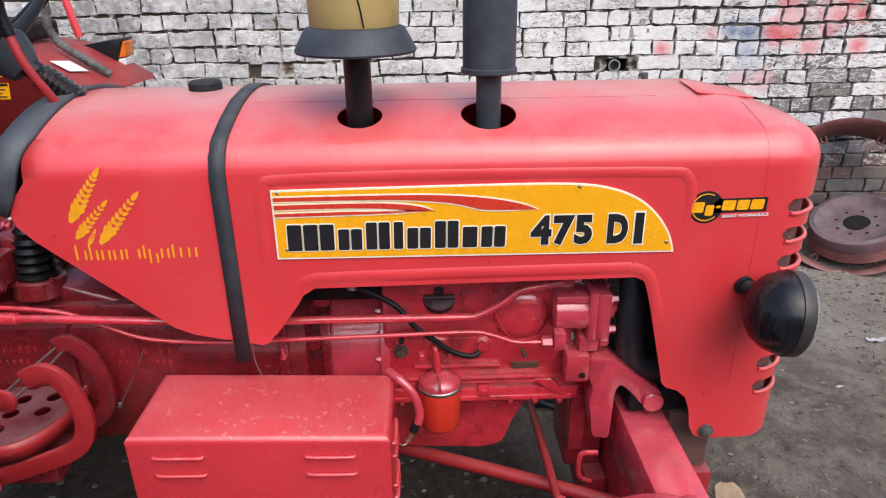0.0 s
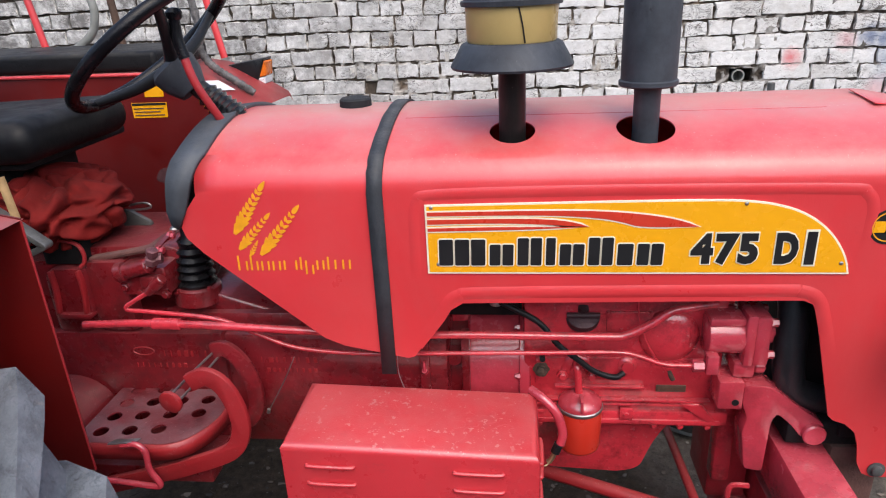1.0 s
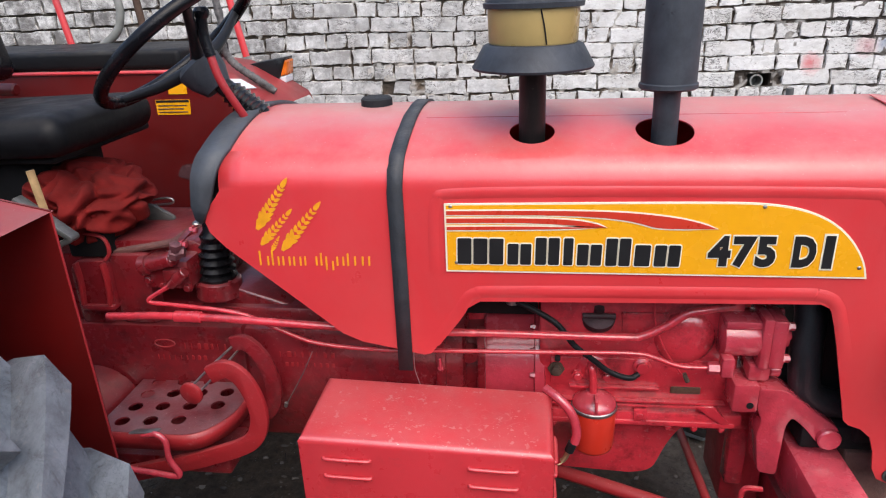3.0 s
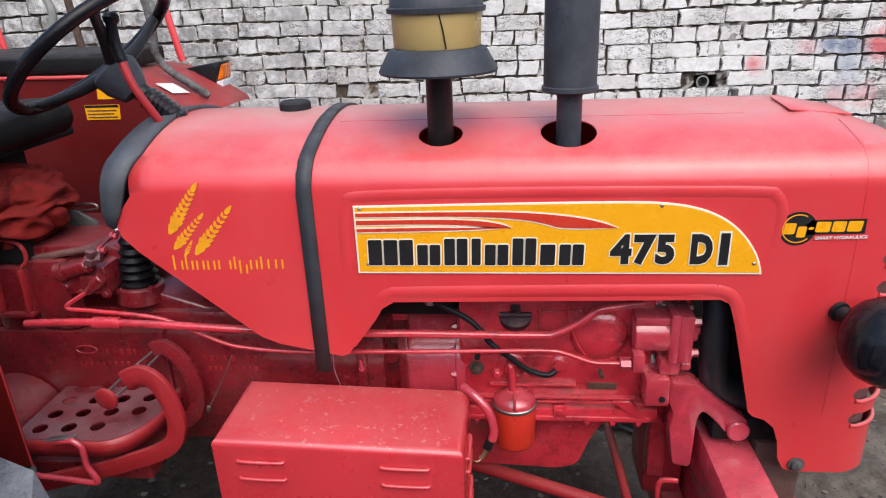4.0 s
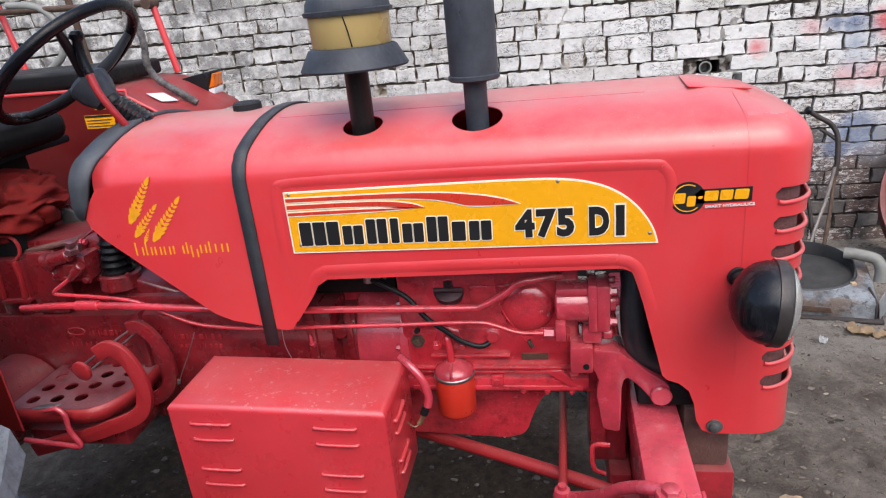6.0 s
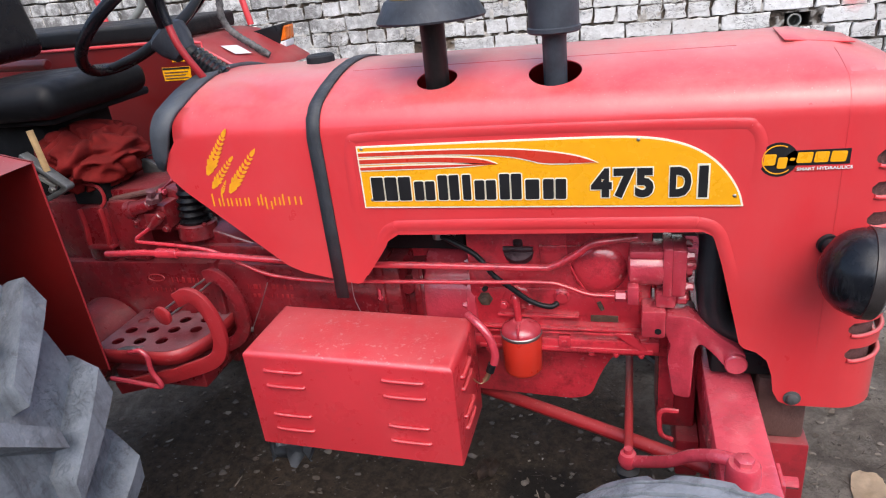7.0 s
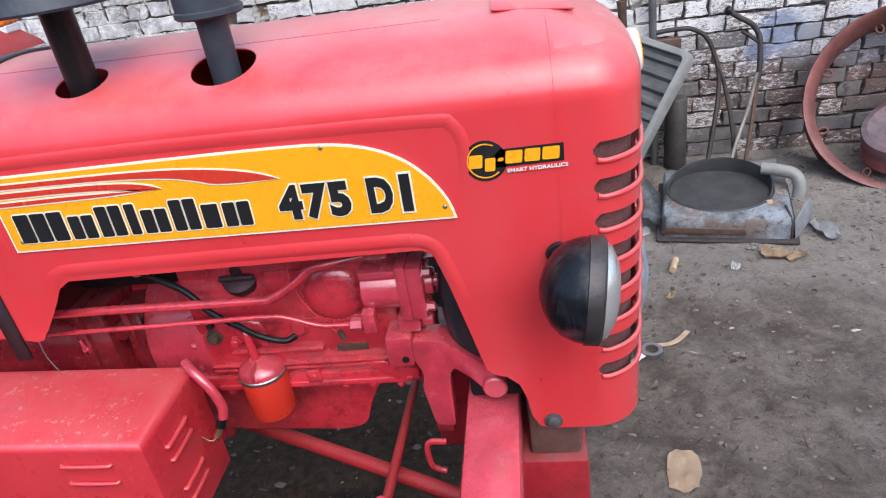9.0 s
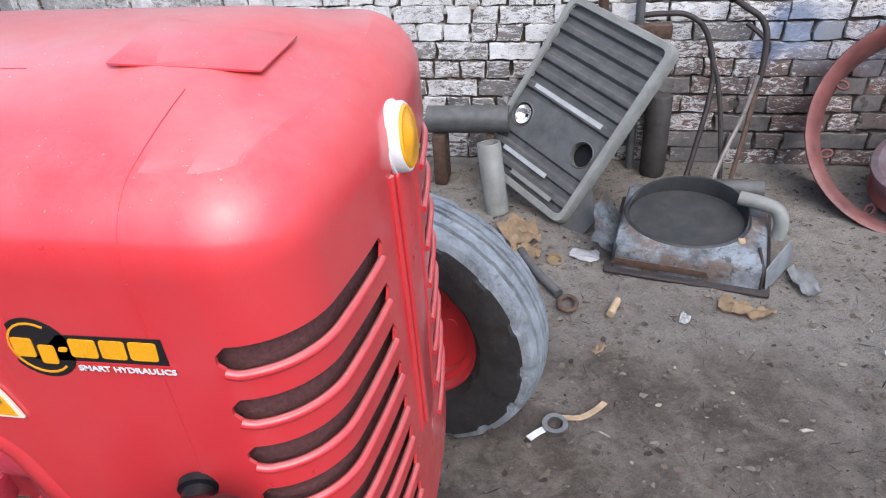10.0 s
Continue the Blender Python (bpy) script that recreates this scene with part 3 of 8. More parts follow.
def build_wall():
    rng = random.Random(5)
    bm = B()
    hole = (1.337, 1.016)
    hw, hh = 0.058, 0.044
    for x0, x1, z0, z1 in ((X0, hole[0] - hw, -0.1, TOP * COURSE), (hole[0] + hw, X1, -0.1, TOP * COURSE), (hole[0] - hw, hole[0] + hw, -0.1, hole[1] - hh), (hole[0] - hw, hole[0] + hw, hole[1] + hh, TOP * COURSE)):
        box(bm, (x0, WALL_Y + 0.027, z0), (x1, WALL_Y + 0.36, z1), 0.0)
    box(bm, (hole[0] - hw, WALL_Y + 0.2, hole[1] - hh), (hole[0] + hw, WALL_Y + 0.36, hole[1] + hh), 0.0)
    # mortar face: smeared flush in places, fallen out in others
    verts, faces = [], []
    nx, nz = 400, 126
    for i in range(nx + 1):
        for k in range(nz + 1):
            x, z = -2.2 + 5.8 * i / nx, 0.0 + 2.1 * k / nz
            n = noise.noise((x * 21, z * 26, 2.0)) + 0.5 * noise.noise((x * 47, z * 47, 7.0)) + 0.4 * noise.noise((x * 2.5, z * 2.5, 5.0))
            if abs(x + 0.595) < 0.07 and abs(z - 0.985) < 0.05:
                n = 1.0
            verts.append((x, WALL_Y + 0.002 + 0.021 * min(1.0, max(0.0, 0.62 + 1.7 * n)), z))
    for i in range(nx):
        for k in range(nz):
            a = i * (nz + 1) + k
            if abs(verts[a][0] + 0.007 - hole[0]) < hw - 0.004 and abs(verts[a][2] + 0.008 - hole[1]) < hh - 0.004:
                continue
            faces.append((a, a + nz + 1, a + nz + 2, a + 1))
    sheet = bpy.data.meshes.new("mortar_face")
    sheet.from_pydata(verts, [], faces)
    bm.from_mesh(sheet)
    bpy.data.meshes.remove(sheet)
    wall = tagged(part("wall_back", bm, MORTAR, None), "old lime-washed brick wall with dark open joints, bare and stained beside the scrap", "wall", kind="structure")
    long_ = [brick_mesh("brick_long", 0.2285, 0.0735, 0.03, 10 + k) for k in range(12)]
    short = [brick_mesh("brick_short", 0.1105, 0.0735, 0.03, 40 + k) for k in range(10)]
    for me in long_ + short:
        me.materials.append(BRICK)
        me.materials.append(ARRIS)
    verts, faces, tones = [], [], []
    singles = 0
    for row in range(TOP):
        z = (row + 0.5) * COURSE
        stretcher = row % 2 == 0
        pitch = 0.236 if stretcher else 0.118
        x = X0 + rng.uniform(0, pitch)
        while x < X1:
            use_long = stretcher if rng.random() > 0.12 else not stretcher
            w = 0.236 if use_long else 0.118
            cx = x + w / 2
            x += w
            if abs(z - hole[1]) < COURSE * 0.5 and cx - w / 2 < hole[0] + hw - 0.01 and cx + w / 2 > hole[0] - hw + 0.01:
                continue
            me = rng.choice(long_ if use_long else short)
            turn = rng.random() < 0.5
            dy = rng.uniform(-0.004, 0.005)
            wave = 0.006 * math.sin(cx * 1.9 + row) + 0.004 * math.sin(cx * 5.1)
            tilt = 0
            if abs(cx + 0.595) < 0.06 and abs(z - 0.985) < COURSE * 0.6:
                dy, tilt, me = 0.009, 5, short[3]
            m = pose(cx, WALL_Y + dy, z + wave, rng.uniform(-1.2, 1.2), rng.uniform(-1.3, 1.3) + tilt, rng.uniform(-1, 1))
            if turn:
                m = m @ Matrix.Diagonal((-1, 1, -1, 1))
            if -0.7 < cx < 1.55 and 0.74 < z < 1.72 and singles < 300:
                ob = new("brick", me)
                attach(ob, wall)
                ob.matrix_basis = m
                singles += 1
            else:
                base = len(verts)
                verts.extend((m @ v.co)[:] for v in me.vertices)
                faces.extend([base + i for i in p.vertices] for p in me.polygons)
                tones.extend(p.material_index for p in me.polygons)
    me = bpy.data.meshes.new("bricks")
    me.from_pydata(verts, [], faces)
    me.materials.append(BRICKS)
    me.polygons.foreach_set("use_smooth", [False] * len(me.polygons))
    me.materials.append(ARRIS)
    me.polygons.foreach_set("material_index", tones)
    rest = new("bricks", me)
    attach(rest, wall)
    tagged(rest, kind="stuff")
    # clay pipe stub in the open put-hole
    bm = B()
    lathe(bm, (hole[0] - 0.012, WALL_Y + 0.11, hole[1] - 0.01), (0, -1, 0.05), [(0, 0.031), (0.1, 0.032), (0.103, 0.034), (0.108, 0.033), (0.108, 0.026), (0.02, 0.025), (0.02, 0.0)], 24)
    p = part("pipe_stub", bm, GREYPAINT, None, smooth=40)
    tagged(p, "dusty grey pipe end in a gap of the brick wall", "pipe")
    return wall


wall_back = build_wall()
# added wall behind the camera, never in view, to cut low sky light
bm = B()
box(bm, (-9.0, -4.3, -0.1), (9.0, -4.0, 2.3), 0.0)
tagged(part("wall_front", bm, plain("unseen_wall_render", (0.34, 0.29, 0.25), 0.9, 0.0, 0.4, 3, 0.4, 0.1), None), "plain wall added out of view to block low sky light", "wall", kind="structure")

# ---- tractor: body ----
YC = 0.264                      # centre line; the near side panel stands at y = 0
tractor = thing("tractor", (0, YC, 0), "bright red farm tractor with dusty bonnet and black stacks", "tractor")

# plan of the near half of the bonnet: straight side, round corner, slightly bowed front up to the centre line
CX, CR, A_END = 0.9227, 0.084, radians(80.3)
ARC = CR * A_END
Y_END, X_END = CR * (1 - math.cos(A_END)), CX + CR * math.sin(A_END)
BOW = math.cos(A_END) / math.sin(A_END)
XF = X_END + BOW * (YC - Y_END) / 2


def plan(u):
    """Arc length u (equal to x along the side) -> (x, y)."""
    if u <= CX:
        return u, 0.0
    if u <= CX + ARC:
        a = (u - CX) / CR
        return CX + CR * math.sin(a), CR * (1 - math.cos(a))
    d = u - CX - ARC
    return X_END + BOW * d - BOW * d * d / (2 * (YC - Y_END)), Y_END + d


def u_at(y):
    """Arc length of the place on the nose's front at y."""
    return CX + ARC + y - Y_END


U_MID = u_at(YC)


def fill_sheet(loops, cuts_u, cuts_v):
    """A flat sheet in (u, v) with holes, cut into strips so that it can be bent."""
    bm = B()
    edges = []
    for loop in loops:
        vs = [bm.verts.new((a, b, 0)) for a, b in loop]
        edges += [bm.edges.new((vs[k], vs[(k + 1) % len(vs)])) for k in range(len(vs))]
    bmesh.ops.triangle_fill(bm, use_beauty=True, use_dissolve=False, edges=edges)
    for cuts, no in ((cuts_u, (1, 0, 0)), (cuts_v, (0, 1, 0))):
        for c in cuts:
            co = (c, 0, 0) if no[0] else (0, c, 0)
            bmesh.ops.bisect_plane(bm, geom=bm.verts[:] + bm.edges[:] + bm.faces[:], plane_co=co, plane_no=no, dist=1e-6)
    return bm


Z_SH = 1.197                   # where the side begins to roll over into the top
SLOTS = [(1.124 - 0.0557 * k) for k in range(8)]


def slot_end(k):
    """Where louvre k ends on the front: the ends step in towards the spine lower down."""
    return u_at(0.166 + 0.004 * k)


def spine_slot():
    """The narrow upright slot beside the spine of the nose."""
    a, b, w = u_at(0.222), u_at(0.234), 0.0042
    return [(a - w, 1.168), (b - w, 0.80), (b, 0.794), (b + w, 0.80), (a + w, 1.168), (a, 1.176)]


def slot_loop(z, k):
    """A level louvre that wraps from the side round the corner on to the front."""
    h = 0.0135
    u0, u1 = 0.938, slot_end(k)
    n = 16
    lo = [(u0 + (u1 - u0) * i / n, z - h) for i in range(n + 1)]
    hi = [(u0 + (u1 - u0) * i / n, z + h * (1 - 0.25 * i / n)) for i in range(n + 1)]
    return [(u0 - 0.009, z - 0.004), (u0 - 0.009, z + 0.004)][::-1][1:] + lo + [(u1 + 0.006, z)] + hi[::-1] + [(u0 - 0.009, z + 0.004)]


def bonnet_outline():
    """Lower edge of the near side from the dash to the nose, then the centre line and the shoulder."""
    rear = [(-0.42, Z_SH), (-0.446, 1.165), (-0.458, 1.135), (-0.452, 1.115), (-0.425, 1.085), (-0.21, 0.905), (-0.172, 0.888), (-0.048, 0.862), (-0.035, 0.866), (0.038, 0.966), (0.062, 0.981), (0.664, 0.989), (0.686, 0.978), (0.742, 0.748)]
    notch = [(0.752, 0.738), (0.775, 0.73), (0.795, 0.712), (0.806, 0.68), (0.812, 0.64), (0.824, 0.617), (0.842, 0.609)]
    nose = [(0.95, 0.61), (U_MID, 0.612), (U_MID, Z_SH)]
    return rear + notch + nose


def both_sides(bm):
    """Adds the mirror image across the centre line and joins the seam."""
    geom = bmesh.ops.duplicate(bm, geom=bm.verts[:] + bm.edges[:] + bm.faces[:])["geom"]
    vs = [g for g in geom if isinstance(g, bmesh.types.BMVert)]
    for v in vs:
        v.co.y = 2 * YC - v.co.y
    bmesh.ops.reverse_faces(bm, faces=[g for g in geom if isinstance(g, bmesh.types.BMFace)])
    bmesh.ops.remove_doubles(bm, verts=bm.verts[:], dist=0.0004)


SH_R, A_TOP = 0.070, radians(68)
S_TOP = SH_R * (1 - math.cos(A_TOP))


def top_rise(x, y):
    """How far the crown of the bonnet stands above the roll-over at (x, y)."""
    wy = min(1.0, max(0.0, (min(y, 2 * YC - y) - S_TOP) / (YC - S_TOP)))
    wx = min(1.0, max(0.0, (XF - S_TOP - x) / 0.13))
    return 0.044 * (1 - (1 - wy) ** 2) * (1 - (1 - wx) ** 1.2)


def top_point(u, k, n_arc, n_top):
    """Row k of the roll-over and the top, from the shoulder inwards to the centre line."""
    x, y = plan(u)
    n = plan_normal(x, y)
    a = A_TOP * min(1.0, k / n_arc)
    q = Vector((x, y, 0)) - n * (SH_R * (1 - math.cos(a)))
    z = Z_SH + SH_R * math.sin(a)
    if k > n_arc:
        tx = u if u <= CX else CX + (XF - S_TOP - CX) * (u - CX) / (U_MID - CX)
        q = q.lerp(Vector((tx, YC, 0)), (k - n_arc) / n_top)
        z += top_rise(q.x, q.y)
    return Vector((q.x, q.y, z))


def plan_normal(x, y):
    """Outward direction of the upright bonnet sheet near (x, y)."""
    yy = min(y, 2 * YC - y)
    if x <= CX:
        n = Vector((0, -1, 0))
    elif yy <= Y_END:
        n = Vector((x - CX, yy - CR, 0)).normalized()
    else:
        n = Vector((1, -BOW * (1 - min(1.0, (yy - Y_END) / (YC - Y_END))), 0)).normalized()
    return Vector((n.x, n.y if y <= YC else -n.y, 0))


def build_bonnet():
    cuts = [-0.42 + 0.045 * k for k in range(1, 30)]
    cuts = [u for u in cuts if u < CX - 0.01] + [CX + ARC * k / 14 for k in range(15)] + [CX + ARC + (YC - Y_END) * k / 8 for k in range(1, 8)]
    bm = fill_sheet([bonnet_outline()] + [slot_loop(z, k) for k, z in enumerate(SLOTS)] + [spine_slot()], cuts, [0.7, 0.8, 0.9, 1.0, 1.1])
    for v in bm.verts:
        x, y = plan(v.co.x)
        v.co = Vector((x, y, v.co.y))
    both_sides(bm)
    # roll-over and top; the near half has the two stack holes
    n_arc, n_top = 7, 9

    def row_of(y):
        return n_arc + n_top * (y - S_TOP) / (YC - S_TOP)

    holes = []
    for x, y, r in ((0.155, 0.1, 0.0415), (0.391, 0.1, 0.051)):
        holes.append([(x + r * math.cos(2 * math.pi * k / 32), row_of(y + r * math.sin(2 * math.pi * k / 32))) for k in range(32)])
    split = -0.42 + 0.045 * 22
    us = [-0.42] + cuts + [U_MID]
    for far in (False, True):
        if far:
            t, grid_u = B(), us
        else:
            t = fill_sheet([[(-0.42, 0), (split, 0), (split, n_arc + n_top), (-0.42, n_arc + n_top)]] + holes, [u for u in cuts if u < split - 0.01], range(1, n_arc + n_top))
            grid_u = [u for u in us if u > split - 0.001]
        rows = [[t.verts.new((u, k, 0)) for u in grid_u] for k in range(n_arc + n_top + 1)]
        for r0, r1 in zip(rows, rows[1:]):
            for i in range(len(grid_u) - 1):
                t.faces.new((r0[i], r0[i + 1], r1[i + 1], r1[i]))
        for v in t.verts:
            p = top_point(v.co.x, v.co.y, n_arc, n_top)
            if far:
                p.y = 2 * YC - p.y
            v.co = p
        merge(bm, t)
    bmesh.ops.remove_doubles(bm, verts=bm.verts[:], dist=0.0006)
    bmesh.ops.dissolve_degenerate(bm, edges=bm.edges[:], dist=0.0003)
    ob = part("bonnet", bm, RED, tractor, "dusty bright red sheet bonnet with louvred nose", smooth=50)
    side_face = max((p for p in ob.data.polygons if abs(p.center.y) < 1e-4), key=lambda p: p.area)
    if side_face.normal.y > 0:
        ob.data.flip_normals()
    mod = ob.modifiers.new("thick", "SOLIDIFY")
    mod.thickness, mod.offset = 0.0035, -1
    baked(ob)
    # even shading over the bent sheet: the normals of the plan itself
    me = ob.data
    smooth_n = [tuple(c.vector) for c in me.corner_normals]
    out = []
    for p in me.polygons:
        for li in p.loop_indices:
            co = me.vertices[me.loops[li].vertex_index].co
            if co.z > Z_SH + 0.0015:
                n = Vector(smooth_n[li])
                level = abs(p.normal.z) > 0.9 and n.dot(p.normal) < 0.992
                out.append(tuple(p.normal if level else n))
                continue
            n = plan_normal(co.x, co.y)
            d = n.dot(p.normal)
            out.append(tuple(n if d > 0.75 else -n if d < -0.75 else p.normal))
    me.normals_split_custom_set(out)
    return ob


bonnet = build_bonnet()


def section(x, n_arc=7, n_top=9, out=0.0, bottom=0.9, x_mid=None):
    """The bonnet's outside across at x, from the near lower edge over the top to the far lower edge."""
    x_mid = x if x_mid is None else x_mid
    half = [Vector((x, -out, z)) for z in (bottom, (bottom + Z_SH) / 2)]
    for k in range(n_arc + n_top + 1):
        p = top_point(x, k, n_arc, n_top)
        w = k / (n_arc + n_top)
        a = radians(min(90, 90 * k / n_arc))
        half.append(Vector((x + (x_mid - x) * w, p.y - out * math.cos(a), p.z + out * math.sin(a))))
    far = [Vector((p.x, 2 * YC - p.y, p.z)) for p in half[-2::-1]]
    return half + far


def ribbon(name, pts_a, pts_b, thick, material, label=""):
    bm = B()
    a = [bm.verts.new(p) for p in pts_a]
    b = [bm.verts.new(p) for p in pts_b]
    for k in range(len(a) - 1):
        bm.faces.new((a[k], a[k + 1], b[k + 1], b[k]))
    ob = part(name, bm, material, tractor, label, smooth=60)
    m = ob.modifiers.new("thick", "SOLIDIFY")
    m.thickness, m.offset = thick, 0
    return baked(ob)


# rubber strap between tank cover and bonnet
sa, sb = section(-0.102, out=0.003, bottom=0.828, x_mid=-0.092), section(-0.0735, out=0.003, bottom=0.828, x_mid=-0.066)
for k, p in enumerate(sa):
    p.x += 0.0022 * noise.noise((k * 0.9, 3, 1))
ribbon("bonnet_strap", sa, sb, 0.005, STRAP, "dusty black rubber strap")
# black moulding round the rear of the tank cover
ra = section(-0.407, out=0.004, bottom=1.135)
rb = section(-0.466, out=0.003, bottom=1.142)
for pts, low, mid, drop in ((ra, -0.460, -0.443, 0.0), (rb, -0.472, -0.477, 0.004)):
    for i in (0, -1):
        pts[i].x = low
    for i in (1, -2):
        pts[i].x = mid
    for k, p in enumerate(pts):
        if 2 <= k <= len(pts) - 3:
            w = min(1.0, min(k - 2, len(pts) - 3 - k) / 7)
            p.x += (-0.024 if pts is ra else -0.007) * (1 - w)
            p.z -= drop * w
ribbon("rear_moulding", ra, rb, 0.010, plain("moulding_grey", (0.062, 0.070, 0.083), 0.6, 0.0, 0.5, 12, 0.2, 0.5, (0.12, 0.115, 0.105)), "black rubber edge moulding of the tank cover")
# dash panel closing the rear
bm = B()
prism(bm, rounded([(0.012, 1.11), (2 * YC - 0.012, 1.11), (2 * YC - 0.012, 1.235), (YC + 0.1, 1.285), (YC - 0.1, 1.285), (0.012, 1.235)], 0.03), lambda a, b, h: Vector((-0.455 - h, a, b)), 0.01, 0.002)
part("dash_panel", bm, BLACK, tractor, "black instrument panel", smooth=40)


# pressed edges in the side panel
def pressed(pts, name, wide=0.009, proud=0.0035):
    """A soft pressed ridge on the side panel along (x, z) points."""
    bm = B()
    P = smooth_path([Vector((x, 0, z)) for x, z in pts], 6)
    prof = [(-1, 0), (-0.6, 0.55), (0, 1), (0.6, 0.55), (1, 0)]
    rings = []
    for i, p in enumerate(P):
        d = (P[min(i + 1, len(P) - 1)] - P[max(i - 1, 0)]).normalized()
        nrm = Vector((-d.z, 0, d.x))
        up = min(1.0, 0.03 + min(i, len(P) - 1 - i) / 9.0)
        rings.append([bm.verts.new(p + nrm * wide * a + Vector((0, -proud * b * up - 0.0002, 0))) for a, b in prof])
    for a, b in zip(rings, rings[1:]):
        for k in range(len(prof) - 1):
            bm.faces.new((a[k], a[k + 1], b[k + 1], b[k]))
    return part(name, bm, RED, bonnet, smooth=80)


pressed([(-0.022, 1.03), (-0.022, 1.07), (-0.020, 1.15), (-0.012, 1.18), (0.012, 1.192), (0.2, 1.196), (0.45, 1.196), (0.70, 1.193), (0.735, 1.185), (0.748, 1.162), (0.749, 1.13), (0.747, 1.085)], "pressed_ridge", 0.010, 0.0024)
pressed([(-0.03, 0.89), (0.015, 0.95), (0.036, 0.985), (0.055, 0.998), (0.09, 1.002), (0.35, 1.006), (0.62, 1.008), (0.655, 1.007), (0.678, 1.000), (0.692, 0.984), (0.700, 0.962), (0.711, 0.925), (0.724, 0.88)], "pressed_ridge", 0.012, 0.0034)
# rolled lips under the louvres
for k, z in enumerate(SLOTS):
    loop = [(0.934 + (slot_end(k) + 0.002 - 0.934) * i / 22, z - 0.0155 + (0.003 if i == 0 else 0)) for i in range(23)]
    for sgn in (0, 1):
        pts = []
        for u, zz in loop:
            x, y = plan(u)
            x2, y2 = plan(u + 0.001)
            nrm = Vector((y2 - y, -(x2 - x), 0)).normalized()
            p = Vector((x, y, zz)) + nrm * 0.0002
            if sgn:
                p.y = 2 * YC - p.y
            pts.append(p)
        bm = B()
        tube(bm, pts, 0.0044, 8, 2)
        part("louvre_lip", bm, RED, bonnet, smooth=80)
# mesh screen behind the louvres
bm = B()
for sgn in (0, 1):
    rows = []
    for z in (0.64, 1.186):
        row = []
        for i in range(16):
            u = 0.88 + (U_MID - 0.88) * i / 15
            x, y = plan(u)
            x2, y2 = plan(u + 0.001)
            nrm = Vector((y2 - y, -(x2 - x), 0)).normalized()
            p = Vector((x, y, z)) - nrm * 0.014
            if sgn:
                p.y = 2 * YC - p.y
            row.append(bm.verts.new(p))
        rows.append(row)
    for i in range(15):
        bm.faces.new((rows[0][i], rows[0][i + 1], rows[1][i + 1], rows[1][i]))
SCREEN = plain("screen_mesh", (0.22, 0.085, 0.08), 0.8, 0.0, 0.5, 220, 0.6, 0.1)
part("grille_screen", bm, SCREEN, bonnet, "dusty brown wire screen behind the louvres", smooth=80)
# raised spine of the nose between its two upright slots, and the lamp above it
bm = B()
prism(bm, rounded([(YC - 0.022, 0.79), (YC + 0.022, 0.79), (YC + 0.034, 1.17), (YC - 0.034, 1.17)], 0.01, 3), front(XF - 0.002), 0.0065, 0.003)
part("nose_spine", bm, RED, bonnet, smooth=60)
for sg in (-1, 1):
    bm = B()
    tube(bm, [(XF - 0.0015, YC + sg * 0.0355, 0.80), (XF, YC + sg * 0.042, 0.98), (XF - 0.001, YC + sg * 0.0485, 1.172)], 0.0042, 8, 4)
    part("spine_edge", bm, RED, bonnet, smooth=80)
badge_axis = Vector((1, 0, 0.12)).normalized()
badge_at = Vector((XF - 0.006, YC - 0.006, 1.193))
bm = B()
lathe(bm, badge_at, badge_axis, [(0, 0.038), (0.005, 0.038), (0.0055, 0.0355), (0.014, 0.0355), (0.0165, 0.0335), (0.0165, 0.031)], 36)
lamp_rim = part("nose_lamp", bm, WHITE, tractor, "round white-rimmed lamp on the nose", smooth=40)
bm = B()
lathe(bm, badge_at + badge_axis * 0.016, badge_axis, [(0, 0.0325), (0.003, 0.030), (0.003, 0.022), (0.0045, 0.020), (0.0045, 0.011), (0.006, 0.009), (0.0065, 0.0)], 36)
part("lamp_face", bm, YELLOW, lamp_rim, "yellow lens with raised rings", smooth=40)


def top_at(y, x=0.5):
    """Height of the bonnet's top at (x, y)."""
    return Z_SH + SH_R * math.sin(A_TOP) + top_rise(x, y)


# seam of the hinged nose, a thin shut line, and the loose flap on top
bm = B()
box(bm, (0.8790, -0.0007, 0.745), (0.8800, 0.002, 1.195), 0.0)
for k in range(11):
    a, b = top_point(0.879, k, 7, 9), top_point(0.879, k + 1, 7, 9)
    tube(bm, [a + Vector((0, -0.0001, 0.0001)), b + Vector((0, 0, 0.0001))], 0.0005, 6, 1)
part("shut_line", bm, RED, bonnet)
bm = B()
prism(bm, rounded([(0.800, 0.160), (0.926, 0.187), (0.926, 0.284), (0.797, 0.265)], 0.005), lambda a, b, h: Vector((a, b, top_at(b, a) + 0.0045 + h)), 0.002, 0.0005)
part("top_flap", bm, RED, bonnet, smooth=40)
bm = B()
tube(bm, [(x, 0.165, top_at(0.165)) for x in (-0.05, 0.1, 0.4, 0.72)], 0.0004, 6, 4, flat=2.0)
part("top_seam", bm, RED_OLD, bonnet, smooth=80)

# filler cap
bm = B()
lathe(bm, (-0.172, YC + 0.01, 1.297), (0, 0, 1), [(0, 0.045), (0.006, 0.043), (0.006, 0.034)], 32)
cap_seat = part("filler_neck", bm, RED, tractor, smooth=40)
bm = B()
lathe(bm, (-0.172, YC + 0.01, 1.302), (0, 0, 1), [(0, 0.033), (0.004, 0.0335), (0.017, 0.033), (0.021, 0.029), (0.021, 0.0)], 28)
part("filler_cap", bm, RUBBER, cap_seat, "black ribbed fuel cap", smooth=35)

